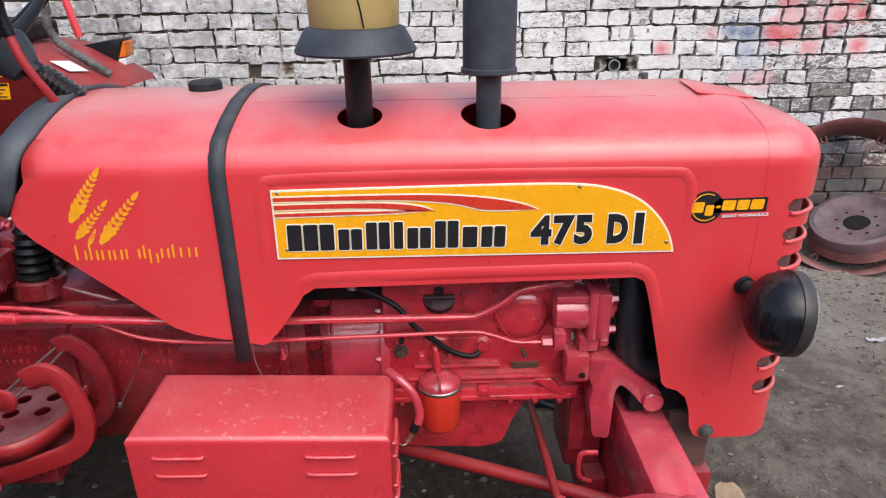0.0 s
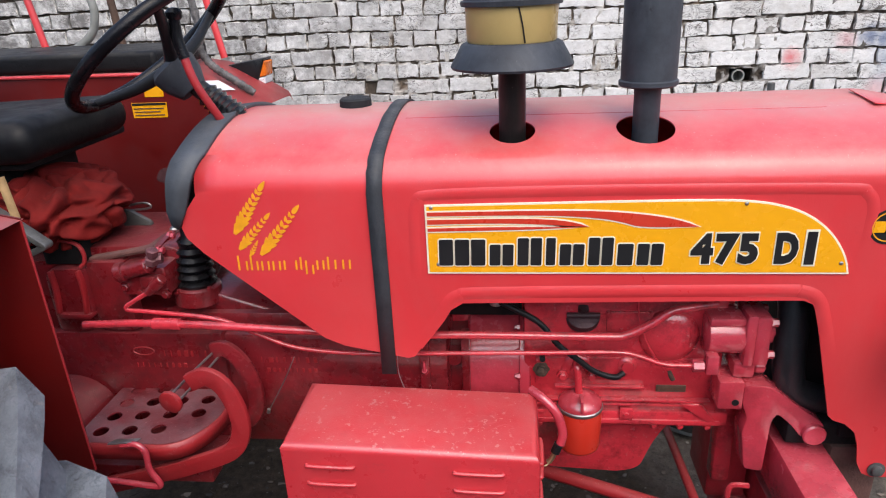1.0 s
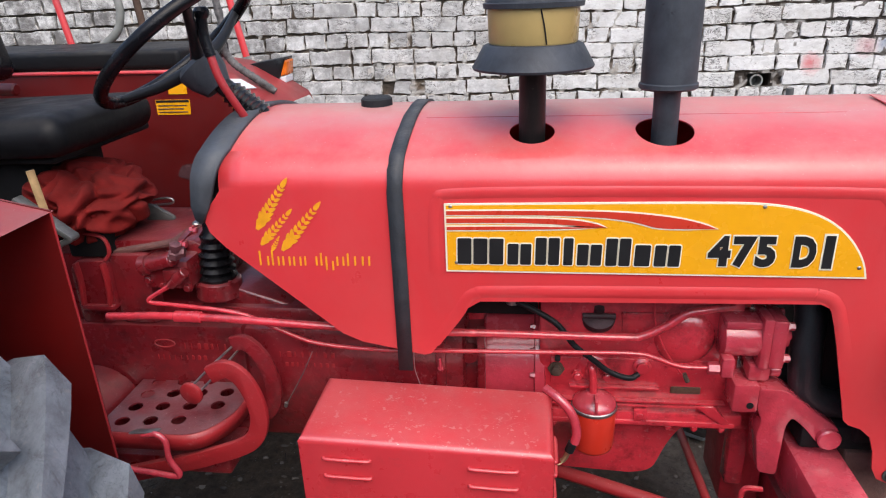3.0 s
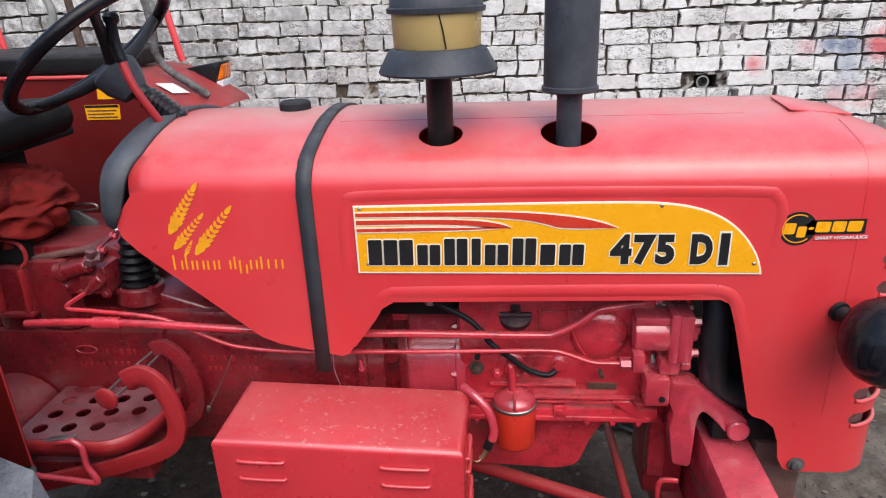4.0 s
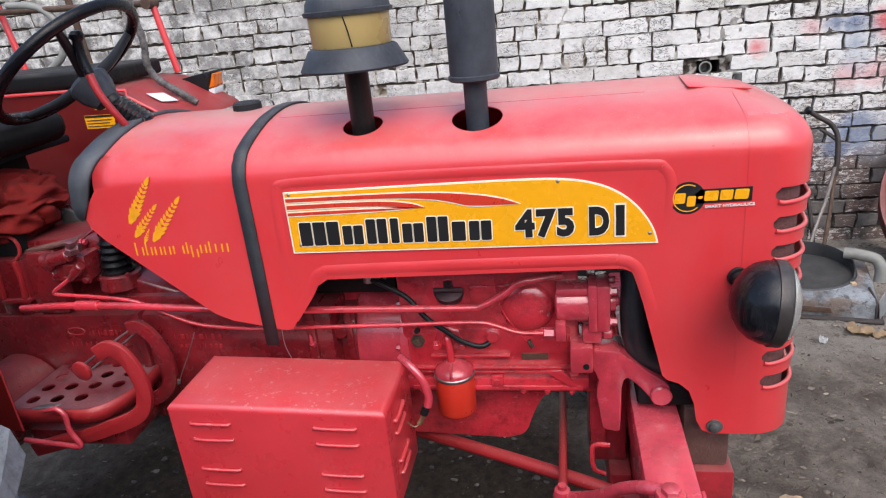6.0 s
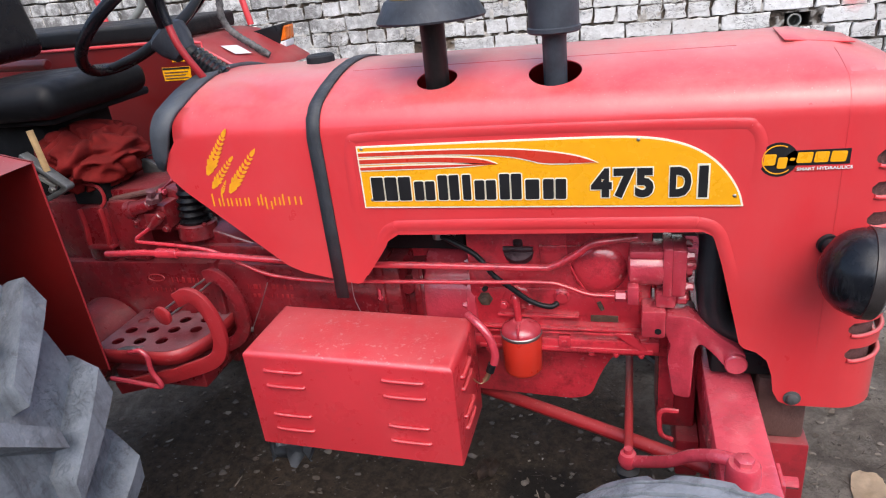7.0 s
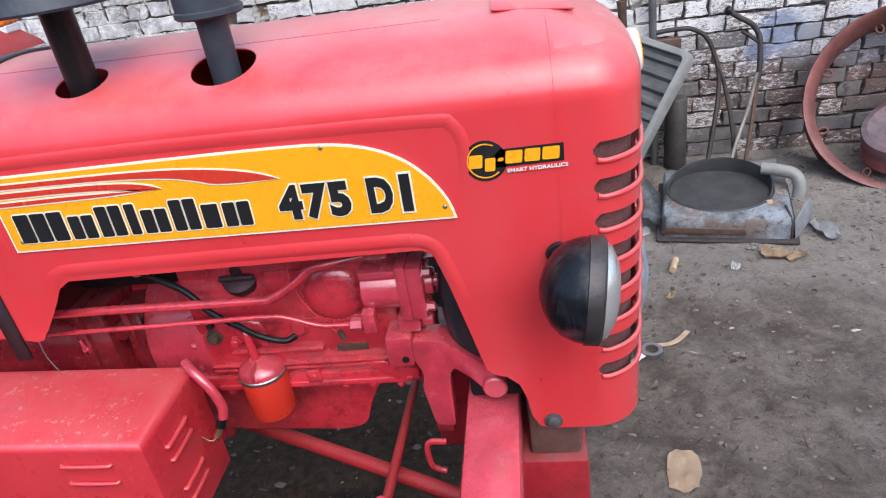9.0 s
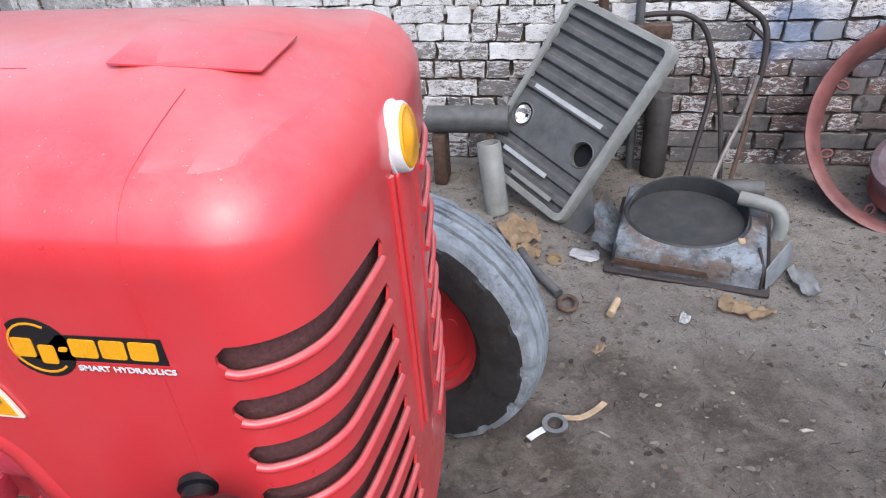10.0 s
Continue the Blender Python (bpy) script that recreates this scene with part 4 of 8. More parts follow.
# air pre-cleaner on its pipe
PX, PY = 0.155, 0.103
bm = B()
lathe(bm, (PX, PY, 1.05), (0, 0, 1), [(0, 0.024), (0.335, 0.0245), (0.34, 0.0265), (0.372, 0.0265)], 32)
pre_pipe = part("intake_pipe", bm, PIPEBLACK, tractor, "worn black intake pipe", smooth=40)
bm = B()
lathe(bm, (PX, PY, 1.395), (0, 0, 1), [(0.006, 0.03), (0.0, 0.106), (0.004, 0.108), (0.022, 0.098), (0.04, 0.088), (0.043, 0.082), (0.043, 0.03)], 48)
part("cleaner_skirt", bm, STACK, pre_pipe, "black pre-cleaner skirt", smooth=40)
bm = B()
lathe(bm, (PX, PY, 1.438), (0, 0, 1), [(0, 0.076), (0.003, 0.078), (0.06, 0.08), (0.06, 0.07)], 48)
part("cleaner_bowl", bm, BOWL, pre_pipe, "translucent amber dust bowl", smooth=40)
bm = B()
tube(bm, [(PX + 0.012, PY - 0.0795, 1.495), (PX + 0.018, PY - 0.0785, 1.468), (PX + 0.022, PY - 0.0765, 1.44)], 0.0013, 6, 3)
part("bowl_crack", bm, DARK, pre_pipe)
bm = B()
lathe(bm, (PX, PY, 1.497), (0, 0, 1), [(0, 0.07), (0.0, 0.0865), (0.008, 0.088), (0.01, 0.083), (0.024, 0.081), (0.036, 0.072), (0.042, 0.055), (0.043, 0.0)], 48)
part("cleaner_lid", bm, STACK, pre_pipe, "domed black lid", smooth=40)

# muffler
MX, MY = 0.391, 0.103
bm = B()
lathe(bm, (MX, MY, 1.05), (0, 0, 1), [(0, 0.0225), (0.295, 0.023), (0.31, 0.027), (0.315, 0.03)], 32)
muffler = part("exhaust_pipe", bm, STACK, tractor, "black exhaust pipe", smooth=40)
bm = B()
lathe(bm, (MX, MY, 1.352), (0, 0, 1), [(0, 0.022), (0.002, 0.047), (0.005, 0.0505), (0.012, 0.0505), (0.014, 0.0475), (0.26, 0.0475), (0.275, 0.049), (0.282, 0.046), (0.30, 0.02), (0.31, 0.02), (0.46, 0.02)], 40)
part("muffler", bm, STACK, muffler, "dull black muffler drum with a rolled seam", smooth=40)

# ---- headlamps ----


LAMPSCUFF = scuffed("lamp_scuffed_black", (0.009, 0.010, 0.013), (0.055, 0.057, 0.062), 0.24)
LAMPRIM = plain("lamp_rim_brown", (0.036, 0.030, 0.029), 0.4, 0.2, 0.4, 25, 0.2, 0.2)


def headlamp(mirror):
    def P(x, y, z):
        return Vector((x, 2 * YC - y if mirror else y, z))

    bm = B()
    s = P(0.872, 0.0, 0.968)
    e = P(0.889, -0.055, 0.958)
    rod(bm, s, e, 0.015, 0.013, 16)
    lathe(bm, s, e - s, [(-0.002, 0.019), (0.005, 0.019), (0.007, 0.015)], 20)
    stalk = part("headlamp_stalk", bm, BLACK, tractor, smooth=40)
    c = P(0.901, -0.09, 0.956)
    ax = P(1, 0.0, -0.1) - P(0, 0, 0)
    ax = Vector((1, 0.1 if mirror else -0.1, -0.1)).normalized()
    bm = B()
    lathe(bm, c - ax * 0.062, ax, [(0, 0.0), (0.002, 0.018), (0.008, 0.035), (0.02, 0.054), (0.036, 0.0675), (0.055, 0.0745), (0.07, 0.076), (0.072, 0.068)], 40)
    shell = part("lamp_shell", bm, LAMPSCUFF, stalk, "worn black headlamp bowl", smooth=60)
    bm = B()
    lathe(bm, c - ax * 0.062, ax, [(0.066, 0.076), (0.067, 0.078), (0.086, 0.0775), (0.090, 0.0735), (0.090, 0.068)], 40)
    part("lamp_rim", bm, LAMPRIM, stalk, "dull brown lamp rim", smooth=60)
    bm = B()
    lathe(bm, c - ax * 0.062, ax, [(0.084, 0.074), (0.098, 0.065), (0.108, 0.044), (0.112, 0.02), (0.113, 0.0)], 40)
    part("lamp_lens", bm, SILVER, stalk, "silvery lamp lens", smooth=80)


headlamp(False)
headlamp(True)

# ---- engine and transmission ----
bm = B()
box(bm, (0.175, 0.115, 0.66), (0.58, 0.36, 0.985), 0.01)
box(bm, (0.0, 0.2, 0.66), (0.2, 0.3, 0.9), 0.01)
box(bm, (0.0, 0.105, 0.645), (0.60, 0.37, 0.675), 0.005)
box(bm, (0.342, 0.110, 0.862), (0.431, 0.13, 0.908), 0.003)
box(bm, (0.20, 0.1115, 0.735), (0.56, 0.13, 0.80), 0.002)
for x in (0.40, 0.42, 0.44):
    box(bm, (x, 0.109, 0.95), (x + 0.006, 0.12, 0.985), 0.002)
block = part("engine_block", bm, RED_OLD, tractor, "dark red painted cast engine block", smooth=40)
bm = B()
prism(bm, rounded([(0.0, 0.655), (0.0, 0.47), (0.40, 0.448), (0.445, 0.462), (0.468, 0.53), (0.50, 0.588), (0.585, 0.622), (0.585, 0.655)], [0, 0.03, 0.05, 0.05, 0.06, 0.03, 0.01, 0], 5), side(2 * YC - 0.185), 2 * YC - 0.37, 0.003)
prism(bm, rounded([(0.116, 0.655), (0.125, 0.625), (0.19, 0.59), (2 * YC - 0.19, 0.59), (2 * YC - 0.125, 0.625), (2 * YC - 0.116, 0.655)], [0, 0.02, 0.02, 0.02, 0.02, 0], 4), lambda a, b, h: Vector((h, a, b)), 0.575, 0.012)
part("oil_sump", bm, RED_OLD, tractor, smooth=40)
bm = B()
rod(bm, (0.055, YC, 0.725), (0.185, YC, 0.725), 0.146, 0.15, 40, 0.006)
lathe(bm, (0.165, YC, 0.725), (1, 0, 0), [(0, 0.15), (0.003, 0.158), (0.022, 0.158), (0.026, 0.15)], 40)
bell = part("bell_housing", bm, RED_PINK, tractor, "pinkish red bell housing", smooth=40)
for k in range(7):
    a = radians(150 + 20 * k)
    bm = B()
    bolt(bm, (0.164, YC + 0.151 * math.cos(a), 0.725 - 0.151 * math.sin(a)), (-1, 0, 0), 0.0055, 0.008)
    part("flange_bolt", bm, RED_PINK, bell)
bm = B()
box(bm, (-1.25, 0.085, 0.585), (0.02, 2 * YC - 0.085, 0.865), 0.016)
box(bm, (-0.72, 0.115, 0.84), (-0.28, 2 * YC - 0.115, 0.90), 0.012)
gearbox = part("gearbox_housing", bm, RED_CAB_SHADE, tractor, "red cast gearbox housing, coloured in a shaded tone", smooth=40)
for x in (-0.47, -0.03):
    bm = B()
    box(bm, (x - 0.011, 0.074, 0.58), (x + 0.011, 2 * YC - 0.074, 0.872), 0.004)
    part("housing_flange", bm, RED_CAB_SHADE, gearbox, smooth=40)

# ---- battery box beside the clutch housing ----
BX0, BX1, BY0, BY1, BZ0, BZ1 = -0.264, 0.201, -0.172, 0.035, 0.535, 0.777
bm = B()
tb = bmesh.new()
bmesh.ops.create_cube(tb, size=1.0)
bmesh.ops.scale(tb, vec=(BX1 - BX0, BY1 - BY0, BZ1 - BZ0), verts=tb.verts)
bmesh.ops.bevel(tb, geom=[e for e in tb.edges if all(v.co.z > 0 for v in e.verts)], offset=0.016, segments=4, affect="EDGES", profile=0.5)
bmesh.ops.bevel(tb, geom=[e for e in tb.edges if abs((e.verts[0].co - e.verts[1].co).z) > 0.1], offset=0.005, segments=2, affect="EDGES", profile=0.5)
bmesh.ops.translate(tb, vec=((BX0 + BX1) / 2, (BY0 + BY1) / 2, (BZ0 + BZ1) / 2), verts=tb.verts)
for v in tb.verts:
    v.co.z += -0.016 * (v.co.x + 0.03) / 0.46
merge(bm, tb)
BOXRED = paint("box_red", (0.56, 0.030, 0.042), (0.47, 0.023, 0.032), 0.30, 0.4, 0.8, 0.35, 0.25, (0.52, 0.19, 0.18), 0.8, smear=0.25)
battery_box = part("battery_box", bm, BOXRED, tractor, "red sheet battery box with pressed louvres", smooth=35)
for gx, drop in ((-0.217, 0.0), (0.050, 0.0065)):
    for gz in (0.741, 0.7025, 0.627, 0.588):
        bm = B()
        z = gz - drop
        tube(bm, [(gx, BY0, z), (gx + 0.004, BY0 - 0.0035, z), (gx + 0.043, BY0 - 0.0045, z - 0.001), (gx + 0.082, BY0 - 0.0035, z - 0.002), (gx + 0.086, BY0, z - 0.002)], 0.0036, 8, 3)
        part("pressed_louvre", bm, BOXRED, battery_box, smooth=80)
for gz in (0.715, 0.685, 0.615, 0.585):
    bm = B()
    tube(bm, [(BX1, -0.12, gz), (BX1 + 0.004, -0.115, gz), (BX1 + 0.004, -0.055, gz), (BX1, -0.05, gz)], 0.0048, 8, 3)
    part("pressed_louvre", bm, BOXRED, battery_box, smooth=80)
bm = B()
box(bm, (-0.2, 0.0, 0.47), (0.12, 0.07, 0.53), 0.006)
part("box_carrier", bm, RED_OLD, tractor, smooth=40)

# ---- wheels ----


def wheel(name, c, R, W, rim_r, label, lugs=0, ribs=False, out=-1, turn=0.0):
    """A wheel about the y axis with its centre at c; out: the sign of the side that faces outwards."""
    hub = thing_part(name, label)
    c = Vector(c)
    h = W / 2
    bm = B()
    if ribs:
        # straight ribs with waved groove edges and notched shoulders
        low = [(-0.62, rim_r), (-0.86, rim_r + 0.02), (-1.0, rim_r + (R - rim_r) * 0.45), (-0.985, rim_r + (R - rim_r) * 0.72), (-0.93, R - 0.034), (-0.90, R - 0.022), (-0.84, R - 0.0145)]
        mid = []
        for a, deep, wave in ((-0.60, 0, 0), (-0.575, 0, 1), (-0.55, 1, 1), (-0.48, 1, 1), (-0.455, 0, 1), (-0.43, 0, 0), (-0.17, 0, 0), (-0.15, 0, -1), (-0.125, 1, -1), (-0.055, 1, -1), (-0.03, 0, -1), (-0.01, 0, 0)):
            mid.append((a, R - 0.020 * a * a - 0.0105 * deep, wave))
        cross = [(a, r, 0) for a, r in low] + mid
        cross += [(-a, r, -w) for a, r, w in cross[::-1]]
        seg, rings = 192, []
        for k in range(seg):
            t = 2 * math.pi * k / seg
            tri = 4 * abs((k / 6) % 1 - 0.5) - 1
            notch = 1.0 if k % 12 < 3 else 0.0
            ring = []
            for a, r, w in cross:
                y = h * (a + 0.05 * w * max(0.0, tri - 0.2))
                if 0.83 < abs(a) < 0.95:
                    y, r = y * (1 - 0.045 * notch), r - 0.007 * notch
                ring.append(bm.verts.new(c + Vector((r * math.sin(t), y, r * math.cos(t)))))
            rings.append(ring)
        for k in range(seg):
            r0, r1 = rings[k], rings[(k + 1) % seg]
            for i in range(len(cross) - 1):
                bm.faces.new((r0[i], r0[i + 1], r1[i + 1], r1[i]))
    else:
        prof = [(-h * 0.62, rim_r), (-h * 0.86, rim_r + 0.02), (-h * 1.0, rim_r + (R - rim_r) * 0.45), (-h * 0.97, rim_r + (R - rim_r) * 0.72), (-h * 0.84, R - 0.012), (-h * 0.5, R - 0.006), (0, R)]
        lathe(bm, c, (0, 1, 0), prof + [(-a, r) for a, r in prof[-2::-1]], 72, caps=False)
    tyre = part("tyre", bm, TREAD if ribs else TYRE, hub, "dusty grey ribbed tyre" if ribs else "dusty grey lugged tyre", smooth=32)
    tyre.data.materials.append(TYREWALL)
    for p in tyre.data.polygons:
        q = p.center - c
        if math.hypot(q.x, q.z) < R - (0.036 if ribs else 0.06):
            p.material_index = 1
    for k in range(lugs):
        for sg in (-1, 1):
            a = 2 * math.pi * (k + (0.5 if sg > 0 else 0)) / lugs
            bm = B()
            pts = []
            n = 7
            rows = []
            for i in range(n):
                w = i / (n - 1)
                yy = sg * h * (-0.06 + 1.06 * w)
                ang = a - 0.27 * w
                drop = 0.0 if w < 0.8 else (w - 0.8) ** 2 * 2.2
                rr = R + 0.058 - drop
                half = 0.021 + 0.008 * w
                row = []
                for da, dr in ((-half * 1.7, -0.075), (-half, 0), (half, 0), (half * 1.7, -0.075)):
                    an = ang + da / R
                    r2 = rr + dr
                    row.append(bm.verts.new(c + Vector((r2 * math.sin(an), yy, r2 * math.cos(an)))))
                rows.append(row)
            for r0, r1 in zip(rows, rows[1:]):
                for i in range(3):
                    bm.faces.new((r0[i], r0[i + 1], r1[i + 1], r1[i]))
            bm.faces.new(rows[0])
            bm.faces.new(rows[-1])
            bmesh.ops.bevel(bm, geom=[e for e in bm.edges if e.is_manifold and e.calc_face_angle(0) > 0.5], offset=0.013, segments=3, affect="EDGES")
            part("lug", bm, TYRE, tyre, smooth=50)
    # rim and disc
    bm = B()
    lathe(bm, c, (0, 1, 0), [(-h * 0.66, rim_r + 0.014), (-h * 0.62, rim_r + 0.014), (-h * 0.58, rim_r - 0.004), (-h * 0.3, rim_r - 0.012), (-h * 0.2, rim_r - 0.03), (h * 0.2, rim_r - 0.03), (h * 0.3, rim_r - 0.012), (h * 0.58, rim_r - 0.004), (h * 0.62, rim_r + 0.014), (h * 0.66, rim_r + 0.014)], 48, caps=False)
    part("rim", bm, RED, hub, "red wheel rim", smooth=35)
    bm = B()
    d = out * h
    lathe(bm, c, (0, 1, 0), [(d * 0.05, rim_r - 0.02), (d * 0.25, rim_r * 0.72), (d * 0.25, rim_r * 0.38), (d * 0.4, rim_r * 0.3), (d * 0.75, rim_r * 0.26), (d * 0.8, 0.0)], 40, caps=False)
    for k in range(6):
        a = 2 * math.pi * k / 6
        bolt(bm, c + Vector((rim_r * 0.55 * math.cos(a), d * 0.27, rim_r * 0.55 * math.sin(a))), (0, out, 0), 0.011, 0.014)
    part("wheel_disc", bm, RED, hub, smooth=35)
    hub.matrix_basis = Matrix.Translation(c) @ Matrix.Rotation(radians(turn), 4, "Z") @ Matrix.Translation(-c)
    return hub


def thing_part(name, label):
    """A part of the tractor that only gathers its own pieces: the axle stub inside the wheel."""
    bm = B()
    ob = new(name, bpy.data.meshes.new(name))
    attach(ob, tractor)
    return tagged(ob, label)


FWX = 0.70
wheel("front_wheel", (0.687, -0.421, 0.365), 0.365, 0.165, 0.205, "front wheel with dusty ribbed tyre and red rim", ribs=True, out=-1, turn=-14)
wheel("front_wheel", (0.815, 0.952, 0.365), 0.365, 0.165, 0.205, "front wheel with dusty ribbed tyre and red rim", ribs=True, out=1, turn=-14)
wheel("rear_wheel", (-1.12, -0.46, 0.65), 0.592, 0.36, 0.36, "large rear wheel with grey lugged tyre", lugs=18, out=-1)
wheel("rear_wheel", (-1.12, 2 * YC + 0.46, 0.65), 0.592, 0.36, 0.36, "large rear wheel with grey lugged tyre", lugs=18, out=1)

# ---- front axle ----
bm = B()
box(bm, (0.70, 0.058, 0.30), (0.912, 2 * YC - 0.058, 0.463), 0.008)
SUPPORT = paint("support_red", (0.40, 0.022, 0.034), (0.30, 0.016, 0.024), 0.36, 0.75, 0.4, 0.4, 0.4, (0.25, 0.13, 0.115), 0, 0.45, 95.0)
support = part("front_support", bm, SUPPORT, tractor, "dark red cast front support", smooth=40)
for name, lo, hi in (("support_foot", (0.645, 0.14, 0.27), (0.6995, 2 * YC - 0.14, 0.379)), ("support_post", (0.60, 0.19, 0.38), (0.69, 2 * YC - 0.19, 0.66))):
    bm = B()
    box(bm, lo, hi, 0.008)
    part(name, bm, SUPPORT, support, smooth=40)
bm = B()
box(bm, (0.80, 0.075, 0.4635), (0.90, 2 * YC - 0.075, 0.62), 0.01)
part("support_web", bm, plain("earthy_casting", (0.17, 0.085, 0.07), 0.8, 0.0, 0.5, 18, 0.4, 0.6, (0.24, 0.18, 0.14)), support, "casting caked with brown earth", smooth=40)
bm = B()
box(bm, (0.688, -0.30, 0.505), (0.789, 2 * YC + 0.30, 0.622), 0.011)
axle = part("front_axle", bm, RED_PINK, tractor, "pinkish red front axle beam", smooth=40)

# ---- engine bay details ----


def band(pts, width, n=6):
    """A closed outline of even width round a smooth line of (a, b) points."""
    P = smooth_path([Vector((a, b, 0)) for a, b in pts], n)
    L, R = [], []
    for i, p in enumerate(P):
        d = (P[min(i + 1, len(P) - 1)] - P[max(i - 1, 0)]).normalized()
        nn = Vector((-d.y, d.x, 0)) * width / 2
        L.append((p.x + nn.x, p.y + nn.y))
        R.append((p.x - nn.x, p.y - nn.y))
    return L + R[::-1]


def P_(name, make, mat, parent=None, label="", smooth=40):
    bm = B()
    make(bm)
    return part(name, bm, mat, parent or tractor, label, smooth)


# hydraulic pump
def pump_body(bm):
    lathe(bm, (0.53, 0.105, 0.868), (1, 0, 0), [(0, 0.036), (0.004, 0.042), (0.07, 0.044), (0.074, 0.042)], 28)
    box(bm, (0.532, 0.068, 0.898), (0.60, 0.14, 0.915), 0.005)
    box(bm, (0.598, 0.06, 0.815), (0.618, 0.15, 0.925), 0.005)
    box(bm, (0.616, 0.0605, 0.8155), (0.645, 0.148, 0.922), 0.006)


pump = P_("hydraulic_pump", pump_body, RED_PINK, label="pinkish red hydraulic gear pump")
for y, z in ((0.075, 0.835), (0.135, 0.835), (0.075, 0.905), (0.135, 0.905)):
    P_("pump_bolt", lambda bm: bolt(bm, (0.645, y, z), (1, 0, 0), 0.0085, 0.014), RED_PINK, pump)
P_("pump_cover", lambda bm: lathe(bm, (0.645, 0.105, 0.87), (1, 0, 0), [(0, 0.026), (0.012, 0.024), (0.014, 0.012), (0.02, 0.011), (0.022, 0.0)], 20), RED_PINK, pump)
P_("lower_flange", lambda bm: (box(bm, (0.585, 0.07, 0.782), (0.628, 0.14, 0.818), 0.008), rod(bm, (0.628, 0.09, 0.80), (0.65, 0.09, 0.80), 0.014, seg=16, bevel=0.003)), RED_PINK, pump)
P_("union_nut", lambda bm: (lathe(bm, (0.503, 0.062, 0.815), (1, 0, 0), [(0, 0.010), (0.002, 0.0125), (0.022, 0.0125), (0.024, 0.010)], 6), box(bm, (0.528, 0.05, 0.80), (0.552, 0.078, 0.842), 0.004)), RED_PINK, pump, "hexagon pipe union")

# pipes along the engine
P_("return_pipe", lambda bm: tube(bm, [(-0.74, 0.045, 0.905), (-0.6, 0.035, 0.915), (-0.44, 0.03, 0.913), (-0.27, 0.03, 0.904), (-0.1, 0.05, 0.886), (0.1, 0.06, 0.881), (0.33, 0.06, 0.879), (0.375, 0.06, 0.883), (0.42, 0.06, 0.908), (0.455, 0.062, 0.934), (0.49, 0.065, 0.941), (0.545, 0.085, 0.94)], 0.0085, 12, 6), RED_OLD, label="red painted return pipe")
P_("pressure_pipe", lambda bm: tube(bm, [(-0.586, 0.05, 0.978), (-0.625, 0.05, 0.956), (-0.640, 0.05, 0.946), (-0.640, 0.05, 0.939), (-0.625, 0.05, 0.936), (-0.595, 0.05, 0.934), (-0.45, 0.05, 0.918), (-0.37, 0.05, 0.885), (-0.285, 0.05, 0.852), (-0.15, 0.055, 0.838), (-0.025, 0.06, 0.837), (0.2, 0.06, 0.841), (0.354, 0.06, 0.844), (0.4, 0.06, 0.836), (0.45, 0.06, 0.818), (0.505, 0.062, 0.815)], 0.0048, 10, 6), RED_OLD, label="thin red pressure pipe")
P_("pipe_sleeve", lambda bm: rod(bm, (-0.58, 0.034, 0.915), (-0.52, 0.0335, 0.9145), 0.0125, seg=14, bevel=0.002), RED_OLD)
P_("breather_hose", lambda bm: tube(bm, [(0.07, 0.14, 0.945), (0.12, 0.1, 0.938), (0.15, 0.085, 0.930), (0.206, 0.08, 0.898), (0.245, 0.075, 0.85), (0.285, 0.08, 0.814), (0.32, 0.085, 0.784), (0.36, 0.09, 0.768), (0.38, 0.1, 0.772)], 0.0062, 10, 6), BLACK, label="glossy black rubber hose")
P_("hose_boss", lambda bm: lathe(bm, (0.388, 0.118, 0.785), (0, -1, 0), [(0, 0.019), (0.01, 0.019), (0.014, 0.013), (0.02, 0.012), (0.021, 0)], 20), RED_OLD)
P_("dark_filler_neck", lambda bm: (lathe(bm, (0.295, 0.135, 0.880), (0, -0.6, 1), [(0, 0.034), (0.006, 0.036), (0.02, 0.036), (0.024, 0.03), (0.026, 0.012), (0.045, 0.01), (0.047, 0)], 24), rod(bm, (0.262, 0.11, 0.900), (0.328, 0.11, 0.900), 0.006)), plain("sooty_red", (0.065, 0.026, 0.032), 0.5, 0.0, 0.6, 30, 0.4, 0.3, (0.14, 0.09, 0.09)), label="sooty dark filler neck")
P_("plug_bolt", lambda bm: lathe(bm, (0.212, 0.115, 0.772), (0, -1, 0), [(0, 0.018), (0.006, 0.018), (0.006, 0.011), (0.018, 0.011), (0.02, 0.006)], 6), RUST)
P_("sensor_plug", lambda bm: rod(bm, (0.214, 0.116, 0.798), (0.214, 0.10, 0.802), 0.006), DARK)
P_("boss_nut", lambda bm: (box(bm, (0.377, 0.1, 0.654), (0.405, 0.116, 0.684), 0.003), rod(bm, (0.391, 0.1, 0.669), (0.391, 0.096, 0.669), 0.006)), RED_OLD)
P_("rating_tag", lambda bm: box(bm, (0.45, 0.109, 0.722), (0.51, 0.1145, 0.738), 0.001), plain("tag_green", (0.14, 0.075, 0.05), 0.5, 0.3, 0.4, 60, 0.2, 0.1), label="small dull engine tag")
P_("gusset_rib", lambda bm: prism(bm, [(0.499, 0.697), (0.538, 0.700), (0.575, 0.655), (0.555, 0.655)], side(0.125), 0.026, 0.003), RED_OLD)
for z, x0, x1, h in ((0.7345, 0.24, 0.425, 0.003), (0.7025, 0.19, 0.56, 0.0028), (0.6925, 0.19, 0.545, 0.0028), (0.650, 0.19, 0.585, 0.0055)):
    P_("casting_rib", lambda bm: box(bm, (x0, 0.101, z - h), (x1, 0.12, z + h), 0.002), RED_OLD, block)
